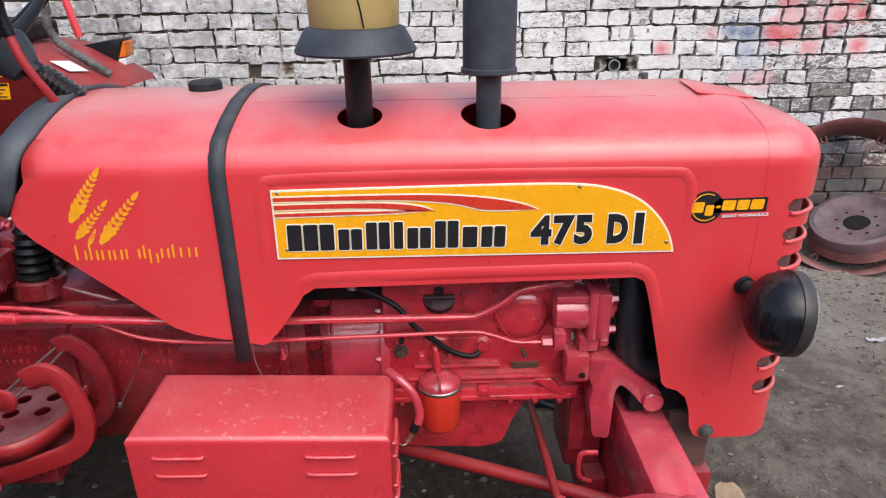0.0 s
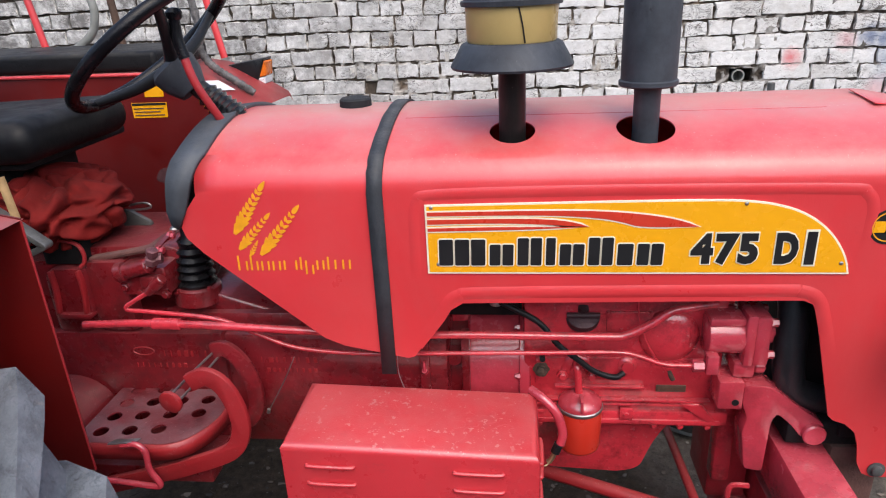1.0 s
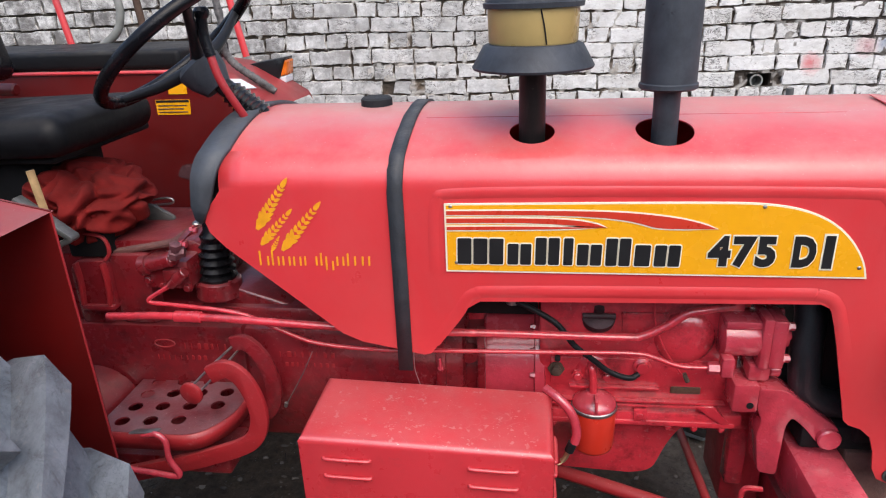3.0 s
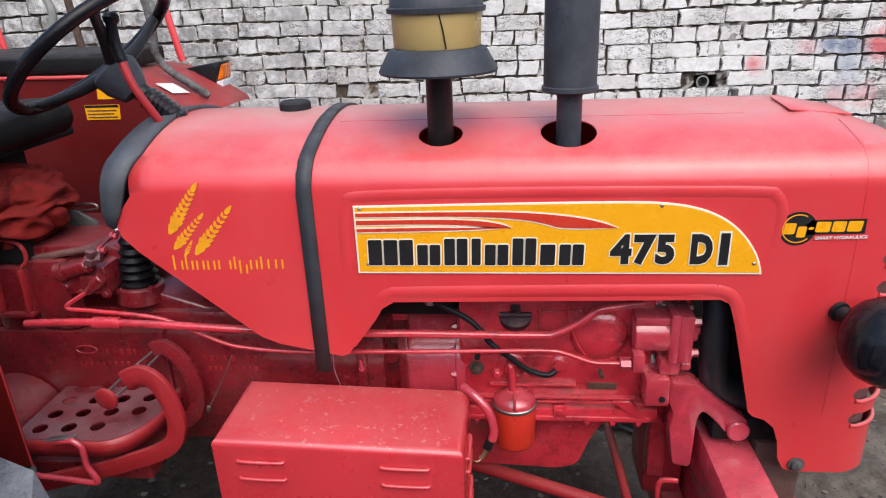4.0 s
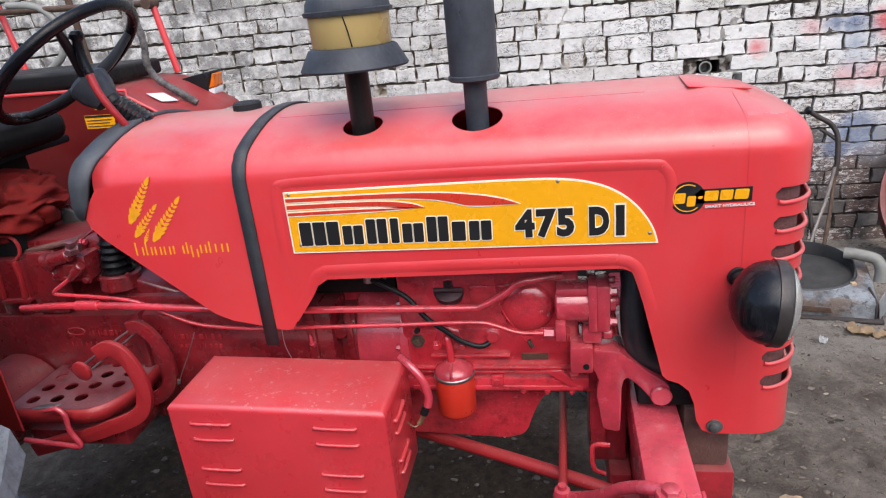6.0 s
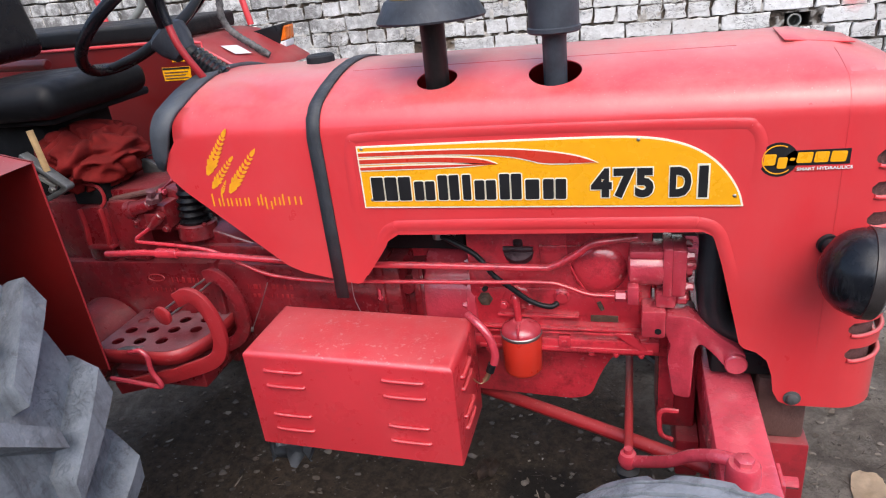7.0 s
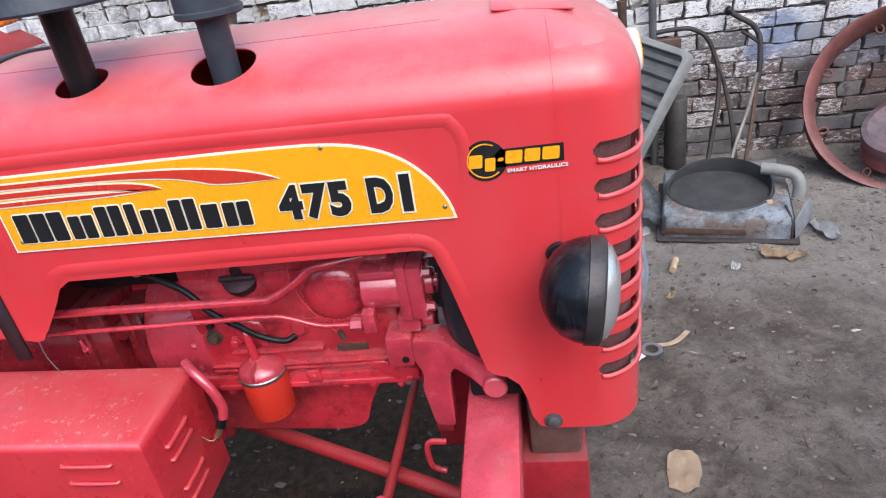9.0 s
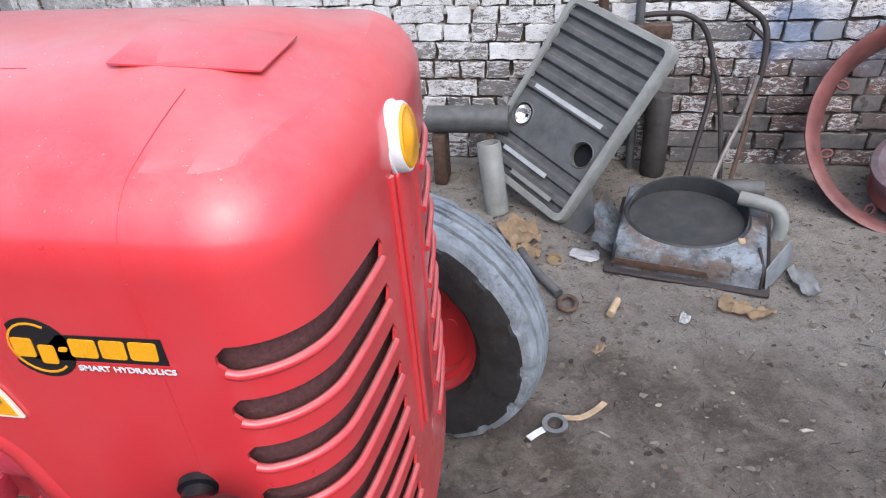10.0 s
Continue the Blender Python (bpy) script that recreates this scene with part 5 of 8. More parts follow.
P_("timing_cover", lambda bm: lathe(bm, (0.468, 0.125, 0.852), (0, -1, 0), [(0, 0.062), (0.010, 0.060), (0.018, 0.052), (0.024, 0.038), (0.027, 0.02), (0.028, 0.0)], 40), RED_OLD, block, "rounded cast cover on the block", 80)
for x in (0.345, 0.372, 0.4, 0.428):
    P_("plate_screw", lambda bm: bolt(bm, (x, 0.110, 0.904 - 0.038 * (x > 0.36 and x < 0.42)), (0, -1, 0), 0.004, 0.004), RED_OLD, block)
for k in range(9):
    P_("cast_mark", lambda bm: box(bm, (0.435 + 0.0095 * k, 0.1085, 0.785 + 0.002 * (k % 2)), (0.441 + 0.0095 * k, 0.114, 0.793 + 0.002 * (k % 2)), 0.001), RED_OLD, block)
for x in (0.21, 0.262, 0.33, 0.45, 0.505, 0.56):
    P_("sump_bolt", lambda bm: bolt(bm, (x, 0.108, 0.640), (0, 0, -1), 0.006, 0.008), RED_OLD, block)
P_("fine_wire", lambda bm: tube(bm, [(0.40, 0.1, 0.95), (0.403, 0.09, 0.90), (0.42, 0.085, 0.85), (0.45, 0.088, 0.80), (0.468, 0.09, 0.775)], 0.0018, 6, 5), RED_OLD)
P_("wire_end_nut", lambda bm: rod(bm, (0.468, 0.092, 0.782), (0.477, 0.088, 0.765), 0.005), RUST)

# oil filter
P_("filter_head", lambda bm: (tube(bm, [(0.284, 0.125, 0.79), (0.284, 0.10, 0.788), (0.287, 0.094, 0.77), (0.290, 0.094, 0.72)], 0.0085, 12, 4), lathe(bm, (0.286, 0.118, 0.776), (0, -1, 0), [(0, 0.036), (0.006, 0.034), (0.01, 0.03), (0.012, 0.016), (0.02, 0.014)], 8)), RED_OLD, label="filter mounting elbow")
for x in (0.256, 0.317):
    P_("head_bolt", lambda bm: bolt(bm, (x, 0.104, 0.762), (0, -1, 0), 0.0085, 0.01), RED_OLD)
flt = P_("oil_filter", lambda bm: lathe(bm, (0.293, 0.098, 0.588), (0, 0, 1), [(0, 0.024), (0.001, 0.036), (0.008, 0.0435), (0.014, 0.045), (0.1, 0.0465), (0.103, 0.045)], 36), ORANGE, label="orange-red oil filter canister")
P_("filter_collar", lambda bm: lathe(bm, (0.293, 0.098, 0.69), (0, 0, 1), [(0, 0.0468), (0.002, 0.0482), (0.007, 0.0482), (0.009, 0.0465)], 36), STEEL, flt, "bare steel rim")
P_("filter_dome", lambda bm: lathe(bm, (0.293, 0.098, 0.70), (0, 0, 1), [(-0.002, 0.0465), (0.006, 0.0455), (0.014, 0.039), (0.021, 0.026), (0.028, 0.016), (0.030, 0.0)], 36), RED_PINK, flt)
P_("filter_fin", lambda bm: box(bm, (0.290, 0.048, 0.705), (0.296, 0.080, 0.733), 0.002), RED_PINK, flt)

# bracket that carries the front
P_("mount_block", lambda bm: (box(bm, (0.558, 0.055, 0.718), (0.608, 0.16, 0.782), 0.006)), RED_PINK, label="cast bracket block")
P_("bracket_hole", lambda bm: rod(bm, (0.592, 0.0535, 0.736), (0.592, 0.058, 0.736), 0.007), DARK)
P_("front_bracket", lambda bm: prism(bm, rounded([(0.606, 0.776), (0.656, 0.773), (0.685, 0.752), (0.72, 0.724), (0.75, 0.702), (0.768, 0.688), (0.770, 0.665), (0.752, 0.646), (0.728, 0.654), (0.705, 0.684), (0.676, 0.71), (0.667, 0.69), (0.664, 0.567), (0.626, 0.574), (0.622, 0.60), (0.612, 0.665), (0.619, 0.70), (0.606, 0.73)], 0.01, 3), side(0.11), 0.055, 0.004), RED_PINK, label="pinkish red forked casting")
P_("bracket_eye", lambda bm: rod(bm, (0.748, 0.042, 0.668), (0.748, 0.12, 0.668), 0.023, bevel=0.003), RED_PINK)
P_("inner_mount", lambda bm: (box(bm, (0.56, 0.13, 0.62), (0.64, 0.2, 0.76), 0.01), box(bm, (0.60, 0.16, 0.45), (0.64, 0.22, 0.64), 0.008)), RED_OLD)
HOSE = plain("hose_rubber", (0.022, 0.024, 0.028), 0.4, 0.0, 0.4, 18, 0.2, 0.4, (0.12, 0.1, 0.09))
# radiator and its lower hose, seen dark through the opening
P_("radiator", lambda bm: box(bm, (0.795, 0.05, 0.66), (0.855, 2 * YC - 0.05, 1.2), 0.006), DARK, label="black radiator core")
P_("radiator_cradle", lambda bm: (box(bm, (0.70, 0.06, 0.635), (0.865, 2 * YC - 0.06, 0.69), 0.008)), DARK, label="black radiator cradle")
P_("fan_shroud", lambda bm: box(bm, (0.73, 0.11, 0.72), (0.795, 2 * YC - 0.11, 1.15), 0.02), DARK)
P_("radiator_hose", lambda bm: tube(bm, [(0.60, 0.20, 1.0), (0.675, 0.15, 0.985), (0.697, 0.11, 0.93), (0.695, 0.095, 0.84), (0.708, 0.095, 0.755), (0.755, 0.10, 0.722), (0.82, 0.11, 0.715)], 0.030, 16, 6), HOSE, label="black rubber radiator hose")
P_("hose_clip", lambda bm: lathe(bm, (0.692, 0.118, 0.955), (0.1, -0.15, -0.5), [(0, 0.0315), (0.001, 0.0335), (0.012, 0.0335), (0.013, 0.0315)], 20), STEEL)
# solid dark block standing in for the shade in the cavity above the clutch
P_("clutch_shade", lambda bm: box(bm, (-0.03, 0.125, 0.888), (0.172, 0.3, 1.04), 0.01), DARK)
P_("clutch_cover", lambda bm: (rod(bm, (-0.03, YC, 0.715), (0.06, YC, 0.715), 0.136, 0.14, 36, 0.006), rod(bm, (0.03, 0.13, 0.80), (0.03, 0.10, 0.80), 0.02, 0.018, 16, 0.003), box(bm, (0.045, 0.098, 0.70), (0.062, 0.13, 0.86), 0.004)), RED_CAB_SHADE, label="red clutch cover, coloured in a shaded tone")
P_("grease_nipple", lambda bm: (rod(bm, (-0.03, 0.085, 0.775), (-0.03, 0.07, 0.79), 0.008, 0.006, 10), rod(bm, (-0.03, 0.072, 0.785), (-0.03, 0.068, 0.812), 0.005, 0.003, 10)), RED_PINK)
# added plate that makes the stack holes look dark inside
P_("heat_shield", lambda bm: box(bm, (0.06, 0.025, 1.145), (0.52, 0.32, 1.15), 0.001), DARK, label="black plate added below the stack holes, standing in for shade")
P_("head_cover", lambda bm: box(bm, (0.18, 0.14, 0.98), (0.56, 0.34, 1.12), 0.02), RED_OLD, label="red valve cover")
P_("injector_clutter", lambda bm: (tube(bm, [(0.06, 0.09, 0.95), (0.09, 0.085, 0.962), (0.13, 0.09, 0.958), (0.16, 0.1, 0.94)], 0.006, 8, 4), rod(bm, (0.12, 0.1, 0.93), (0.12, 0.1, 0.965), 0.013), rod(bm, (0.09, 0.1, 0.945), (0.15, 0.09, 0.945), 0.004)), STEEL, label="greasy linkage in the shade")
P_("nose_bolt", lambda bm: lathe(bm, (0.848, -0.001, 0.628), (0, -1, 0), [(0, 0.016), (0.002, 0.0165), (0.003, 0.011), (0.009, 0.0105), (0.011, 0.006), (0.011, 0)], 16), GREYDARK, bonnet, "dull grey fixing bolt")

# battery cable
P_("battery_cable", lambda bm: tube(bm, [(0.188, 0.03, 0.775), (0.213, 0.008, 0.768), (0.238, -0.003, 0.742), (0.25, -0.005, 0.70), (0.2465, -0.008, 0.674)], 0.0095, 10, 6), RED_PINK, battery_box, "thick red battery cable")
P_("cable_lug", lambda bm: (rod(bm, (0.2435, -0.008, 0.675), (0.236, -0.01, 0.655), 0.0095), ), BLACK, battery_box)
P_("cable_strands", lambda bm: (tube(bm, [(0.236, -0.01, 0.656), (0.228, -0.012, 0.638), (0.222, -0.012, 0.632)], 0.0055, 8, 3), tube(bm, [(0.232, -0.012, 0.64), (0.215, -0.02, 0.628), (0.198, -0.025, 0.648), (0.202, -0.022, 0.66)], 0.0016, 6, 4)), BRONZE, battery_box, "frayed copper strands")

# ---- front axle, steering ----
def crumple_strip(bm):
    """A torn rubber flap hanging below the battery box."""
    n, m = 8, 6
    g = [[bm.verts.new((-0.305 + (0.14 - 0.03 * j / m) * i / n + 0.008 * noise.noise((i, j, 4)), -0.10 + 0.03 * noise.noise((i * 0.7, j * 0.9, 1)), 0.545 - 0.15 * j / m * (0.85 + 0.5 * noise.noise((i * 0.6, 3, 7))))) for j in range(m + 1)] for i in range(n + 1)]
    for i in range(n):
        for j in range(m):
            bm.faces.new((g[i][j], g[i + 1][j], g[i + 1][j + 1], g[i][j + 1]))
    bmesh.ops.solidify(bm, geom=bm.faces[:], thickness=0.004)



P_("radius_rod", lambda bm: tube(bm, [(0.06, 0.275, 0.424), (0.30, 0.161, 0.439), (0.534, 0.049, 0.450), (0.72, -0.04, 0.452)], 0.0158, 14, 3), RED_ARM, label="red radius rod")
P_("rod_bracket", lambda bm: (box(bm, (0.03, 0.22, 0.40), (0.10, 0.31, 0.60), 0.008), rod(bm, (0.065, 0.21, 0.424), (0.065, 0.32, 0.424), 0.026)), RED_OLD)
P_("tie_rod", lambda bm: tube(bm, [(0.534, -0.085, 0.508), (0.535, 0.10, 0.488), (0.536, 0.31, 0.466), (0.536, 0.60, 0.44)], 0.0098, 12, 3), RED_ARM, label="slim red tie rod")
P_("ball_joint", lambda bm: (lathe(bm, (0.533, -0.09, 0.495), (0, 0, 1), [(0, 0.015), (0.008, 0.02), (0.022, 0.021), (0.034, 0.016), (0.036, 0.009), (0.046, 0.009), (0.047, 0)], 16)), RED_PINK)
P_("joint_boot", lambda bm: lathe(bm, (0.533, -0.095, 0.475), (0, 0, 1), [(0, 0.012), (0.004, 0.022), (0.016, 0.024), (0.021, 0.016)], 16), RUBBER)


def arm(bm):
    tube(bm, [(0.53, -0.093, 0.515), (0.555, -0.105, 0.522), (0.61, -0.15, 0.570), (0.645, -0.178, 0.612), (0.685, -0.21, 0.644), (0.73, -0.237, 0.655)], 0.0125, 12, 5, flat=0.7)


P_("steering_arm", arm, RED_PINK, label="pinkish red steering arm")
P_("grey_rag", lambda bm: crumple_strip(bm), plain("flap_rubber", (0.10, 0.112, 0.13), 0.6, 0.0, 0.5, 25, 0.3, 0.2), battery_box, "grey rubber flap hanging under the box", 60)
P_("king_pin", lambda bm: (lathe(bm, (0.725, -0.24, 0.44), (0, 0, 1), [(0, 0.030), (0.17, 0.030), (0.195, 0.030), (0.215, 0.028), (0.22, 0.025)], 24), lathe(bm, (0.725, -0.24, 0.658), (0, 0, 1), [(0, 0.017), (0.012, 0.017), (0.014, 0.014), (0.014, 0)], 6)), RED_PINK)
P_("stub_axle", lambda bm: (rod(bm, (0.725, -0.24, 0.44), (FWX, -0.40, 0.37), 0.035, 0.03), box(bm, (0.69, -0.29, 0.36), (0.76, -0.21, 0.46), 0.01)), RED_PINK)
P_("stub_axle", lambda bm: (rod(bm, (0.725, 2 * YC + 0.24, 0.56), (FWX, 2 * YC + 0.40, 0.37), 0.035, 0.03)), RED_PINK)
P_("axle_stop", lambda bm: (box(bm, (0.789, -0.235, 0.575), (0.797, -0.175, 0.612), 0.003), rod(bm, (0.797, -0.205, 0.594), (0.822, -0.205, 0.594), 0.011, seg=6)), RED_PINK)
P_("tow_hook", lambda bm: tube(bm, [(0.64, 0.05, 0.535), (0.608, 0.05, 0.535), (0.60, 0.05, 0.515), (0.605, 0.05, 0.47), (0.63, 0.05, 0.455)], 0.006, 8, 4), RED_OLD)

# ---- driver's place ----


def step_plate():
    holes = []
    for j, (y, n) in enumerate(((-0.071, 3), (-0.02, 4), (0.028, 4), (0.076, 3))):
        for i in range(n):
            cx, cy = -0.678 + 0.0588 * i, y + 0.006 * i
            holes.append([(cx + 0.0152 * math.cos(2 * math.pi * k / 16), cy + 0.0152 * math.sin(2 * math.pi * k / 16)) for k in range(16)])
    out = rounded([(-0.72, -0.105), (-0.5, -0.105), (-0.452, -0.03), (-0.455, 0.11), (-0.72, 0.11)], [0.005, 0.05, 0.05, 0.01, 0.01], 6)
    bm = fill_sheet([out] + holes, [], [])
    for v in bm.verts:
        v.co.z = 0.722
    ob = part("step_plate", bm, RED_STEP_SHADE, tractor, "worn red footplate with round holes")
    m = ob.modifiers.new("thick", "SOLIDIFY")
    m.thickness, m.offset = 0.004, 0
    baked(ob)
    bm = B()
    lo = [(a, b) for a, b in out]
    a = [bm.verts.new((x, y, 0.7235)) for x, y in lo]
    b = [bm.verts.new((x, y, 0.687)) for x, y in lo]
    for k in range(len(a) - 1):
        bm.faces.new((a[k], a[k + 1], b[k + 1], b[k]))
    sk = part("step_skirt", bm, RED_ARM, ob, smooth=60)
    m = sk.modifiers.new("thick", "SOLIDIFY")
    m.thickness, m.offset = 0.004, 1
    baked(sk)


step_plate()
P_("step_carrier", lambda bm: (box(bm, (-0.72, -0.07, 0.60), (-0.46, 0.1, 0.64), 0.006), box(bm, (-0.70, 0.02, 0.6), (-0.66, 0.1, 0.72), 0.004)), RED_CAB_SHADE)
P_("clutch_arm", lambda bm: prism(bm, band([(-0.455, 0.858), (-0.42, 0.872), (-0.39, 0.852), (-0.37, 0.80), (-0.37, 0.745), (-0.40, 0.70), (-0.49, 0.662), (-0.577, 0.635), (-0.70, 0.60)], 0.036), side(-0.085), 0.014, 0.003), RED_ARM, label="curved red pedal arm")
P_("brake_arm", lambda bm: prism(bm, band([(-0.47, 0.848), (-0.44, 0.852), (-0.41, 0.82), (-0.392, 0.765), (-0.398, 0.70), (-0.45, 0.655), (-0.56, 0.63)], 0.034), side(0.05), 0.014, 0.003), RED_CAB_SHADE, label="curved red pedal arm")
for dx, dz in ((-0.006, 0.007), (0.006, -0.007)):
    P_("pedal_link", lambda bm: tube(bm, [(-0.489 + dx, -0.106, 0.825 + dz), (-0.474 + dx, -0.02, 0.833 + dz), (-0.456 + dx * 0.6, 0.085, 0.842 + dz * 0.6)], 0.0042, 8, 3, flat=0.6), STEEL, label="bare steel pedal link")
P_("pedal_pad", lambda bm: lathe(bm, (-0.488, -0.104, 0.826), (-0.15, -0.96, -0.08), [(0, 0.021), (0.002, 0.0235), (0.008, 0.0235), (0.010, 0.021), (0.010, 0)], 24), RED_ARM)
P_("pull_handle", lambda bm: tube(bm, [(-0.60, -0.125, 0.735), (-0.57, -0.125, 0.737), (-0.555, -0.125, 0.72), (-0.555, -0.125, 0.68), (-0.54, -0.125, 0.645), (-0.55, -0.125, 0.637), (-0.6, -0.125, 0.643), (-0.68, -0.125, 0.652)], 0.0065, 10, 5), RED_PINK, label="bent red rod handle")
P_("handle_tab", lambda bm: prism(bm, rounded([(-0.625, -0.135), (-0.575, -0.127), (-0.563, -0.112), (-0.615, -0.119)], 0.005, 3), flat(0.741), 0.003, 0.001), STEEL, label="flat steel tab on the handle")
P_("brake_cover", lambda bm: rod(bm, (-0.83, -0.10, 0.66), (-0.83, 0.09, 0.66), 0.095, 0.1, 32, 0.01), RED_CAB_SHADE)

# raised casting letters too worn to read
P_("cast_oval", lambda bm: tube(bm, [Vector((-0.649 + 0.024 * math.cos(a), 0.0845, 0.82 + 0.0095 * math.sin(a))) for a in [2 * math.pi * k / 16 for k in range(16)]], 0.0018, 6, 1, close=True), RED_ARM, gearbox)
for x0, w, z, h in [(-0.603 + 0.0155 * k, 0.009, 0.808, 0.014) for k in range(7)] + [(-0.671 + 0.0135 * k, 0.008, 0.780, 0.011) for k in range(9)] + [(-0.385 + 0.0165 * k, 0.010, 0.796, 0.013) for k in range(8)] + [(-0.375 + 0.013 * k, 0.007, 0.772, 0.010) for k in range(9)]:
    P_("cast_mark", lambda bm: box(bm, (x0, 0.0825, z), (x0 + w * (0.55 + 0.45 * math.sin(x0 * 900)), 0.087, z + h), 0.001), RED_ARM, gearbox)


def lift_cover(bm):
    box(bm, (-0.98, 0.1, 0.86), (-0.70, 2 * YC - 0.1, 1.03), 0.015)
    box(bm, (-0.84, 0.09, 0.86), (-0.76, 0.16, 1.0), 0.012)
    box(bm, (-0.73, 0.12, 0.86), (-0.56, 2 * YC - 0.12, 0.95), 0.012)
    prism(bm, rounded([(-0.80, 0.9), (-0.53, 0.9), (-0.50, 1.01), (-0.56, 1.055), (-0.80, 1.05)], 0.02, 3), side(0.32), 0.2, 0.008)
    for k in range(5):
        box(bm, (-0.72 + 0.045 * k, 0.116, 1.0), (-0.708 + 0.045 * k, 0.13, 1.03), 0.003)
    prism(bm, [(-0.62, 0.86), (-0.34, 0.86), (-0.36, 0.90), (-0.5, 0.945), (-0.62, 0.95)], side(2 * YC - 0.13), 2 * YC - 0.26, 0.008)


P_("lift_cover", lift_cover, RED_CAB_SHADE, label="red hydraulic lift housing, coloured in a shaded tone")
def lift_valve(bm):
    box(bm, (-0.655, 0.065, 0.962), (-0.548, 0.15, 1.028), 0.010)
    rod(bm, (-0.63, 0.056, 1.022), (-0.574, 0.056, 1.036), 0.0165, seg=20, bevel=0.003)
    lathe(bm, (-0.628, 0.056, 1.0225), (-0.97, -0.1, -0.2), [(0, 0.017), (0.002, 0.0205), (0.016, 0.0205), (0.019, 0.017), (0.019, 0.009), (0.015, 0.008), (0.015, 0)], 24)
    lathe(bm, (-0.576, 0.06, 1.03), (0.15, -0.5, 0.9), [(0, 0.014), (0.012, 0.014), (0.014, 0.009), (0.022, 0.009), (0.024, 0.006)], 6)
    box(bm, (-0.60, 0.05, 0.985), (-0.562, 0.075, 1.012), 0.005)


P_("lift_valve", lift_valve, RED_CAB_SHADE, label="control valve with unions")
P_("lift_front", lambda bm: box(bm, (-0.742, 0.088, 0.865), (-0.652, 0.2, 1.03), 0.012), RED_CAB_SHADE)
P_("valve_union", lambda bm: (lathe(bm, (-0.566, 0.052, 1.040), (0.3, -0.15, 0.9), [(0, 0.0115), (0.002, 0.0135), (0.014, 0.0135), (0.016, 0.009), (0.024, 0.009), (0.024, 0.012), (0.034, 0.012), (0.036, 0.008)], 6), rod(bm, (-0.560, 0.056, 1.05), (-0.545, 0.06, 1.05), 0.011, seg=6)), plain("union_zinc", (0.17, 0.06, 0.072), 0.4, 0.2, 0.4, 40, 0.3, 0.2), label="worn zinc pipe union")
P_("valve_elbow", lambda bm: (rod(bm, (-0.548, 0.05, 1.010), (-0.572, 0.05, 0.99), 0.0115, 0.0125, 14, 0.002), rod(bm, (-0.570, 0.05, 0.9915), (-0.588, 0.05, 0.976), 0.0095, 0.0085, 12, 0.002)), RED_CAB_SHADE)
for x, y, z in ((-0.640, 0.064, 0.985), (-0.608, 0.064, 0.972), (-0.556, 0.064, 0.968)):
    P_("valve_nut", lambda bm: bolt(bm, (x, y, z), (0, -1, 0), 0.0075, 0.008), RED_CAB_SHADE)
ridge = P_("ridge_plate", lambda bm: prism(bm, rounded([(-0.735, 1.022), (-0.592, 1.046), (-0.584, 1.052), (-0.592, 1.0565), (-0.735, 1.033)], 0.003, 2), side(0.205), 0.105, 0.003), plain("oily_dust", (0.15, 0.062, 0.055), 0.6, 0.0, 0.5, 30, 0.4, 0.6, (0.19, 0.12, 0.10)), label="plate under oily brown dust")
P_("end_plate", lambda bm: prism(bm, rounded([(0.10, 0.95), (0.22, 0.95), (0.215, 1.05), (0.185, 1.066), (0.10, 1.052)], 0.012, 3), front(-0.592), 0.016, 0.003), RED_CAB_SHADE)
for y, z in ((0.113, 1.045), (0.165, 1.058), (0.205, 1.045), (0.212, 1.005), (0.112, 1.0)):
    P_("plate_bolt", lambda bm: bolt(bm, (-0.578, y, z), (1, 0, 0), 0.0075, 0.009), RED_PINK)
P_("lift_ear", lambda bm: prism(bm, rounded([(-0.735, 1.045), (-0.735, 1.09), (-0.715, 1.088), (-0.668, 1.060), (-0.668, 1.045)], 0.006, 3), side(0.262), 0.012, 0.002), GREYDARK)
# the pillar beside the housing: a recessed face between worn pale edges, a dark pocket above
P_("side_bracket", lambda bm: (box(bm, (-0.812, 0.078, 0.912), (-0.738, 0.12, 1.018), 0.006), box(bm, (-0.814, 0.066, 0.905), (-0.738, 0.12, 0.918), 0.005)), RED_CAB_SHADE, label="flat red side bracket")
for x in (-0.808, -0.746):
    P_("bracket_edge", lambda bm: prism(bm, band([(x - 0.002, 0.918), (x + 0.004, 0.97), (x + 0.002, 1.016)], 0.008, 4), side(0.08), 0.014, 0.002), RED_ARM)
# the hollow's shade, built as a solid black block
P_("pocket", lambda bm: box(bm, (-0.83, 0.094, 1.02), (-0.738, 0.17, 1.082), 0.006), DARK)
P_("pocket_lip", lambda bm: tube(bm, [(-0.815, 0.088, 1.080), (-0.775, 0.086, 1.079), (-0.742, 0.086, 1.071), (-0.731, 0.086, 1.052), (-0.732, 0.084, 1.032), (-0.742, 0.08, 1.02)], 0.0045, 8, 5), RED_ARM)
P_("gaiter", lambda bm: lathe(bm, (-0.527, 0.14, 0.957), (0.05, 0.02, 1), [(0, 0.040), (0.008, 0.044), (0.014, 0.035), (0.024, 0.042), (0.032, 0.033), (0.042, 0.040), (0.050, 0.031), (0.060, 0.038), (0.068, 0.029), (0.078, 0.034), (0.086, 0.025), (0.10, 0.029), (0.112, 0.02), (0.16, 0.02), (0.2, 0.018)], 28), VINYL, label="black pleated gear lever gaiter")
P_("gaiter_ring", lambda bm: lathe(bm, (-0.527, 0.14, 0.92), (0.05, 0.02, 1), [(0, 0.050), (0.028, 0.049), (0.034, 0.049), (0.038, 0.044)], 28), RED_CAB_SHADE)
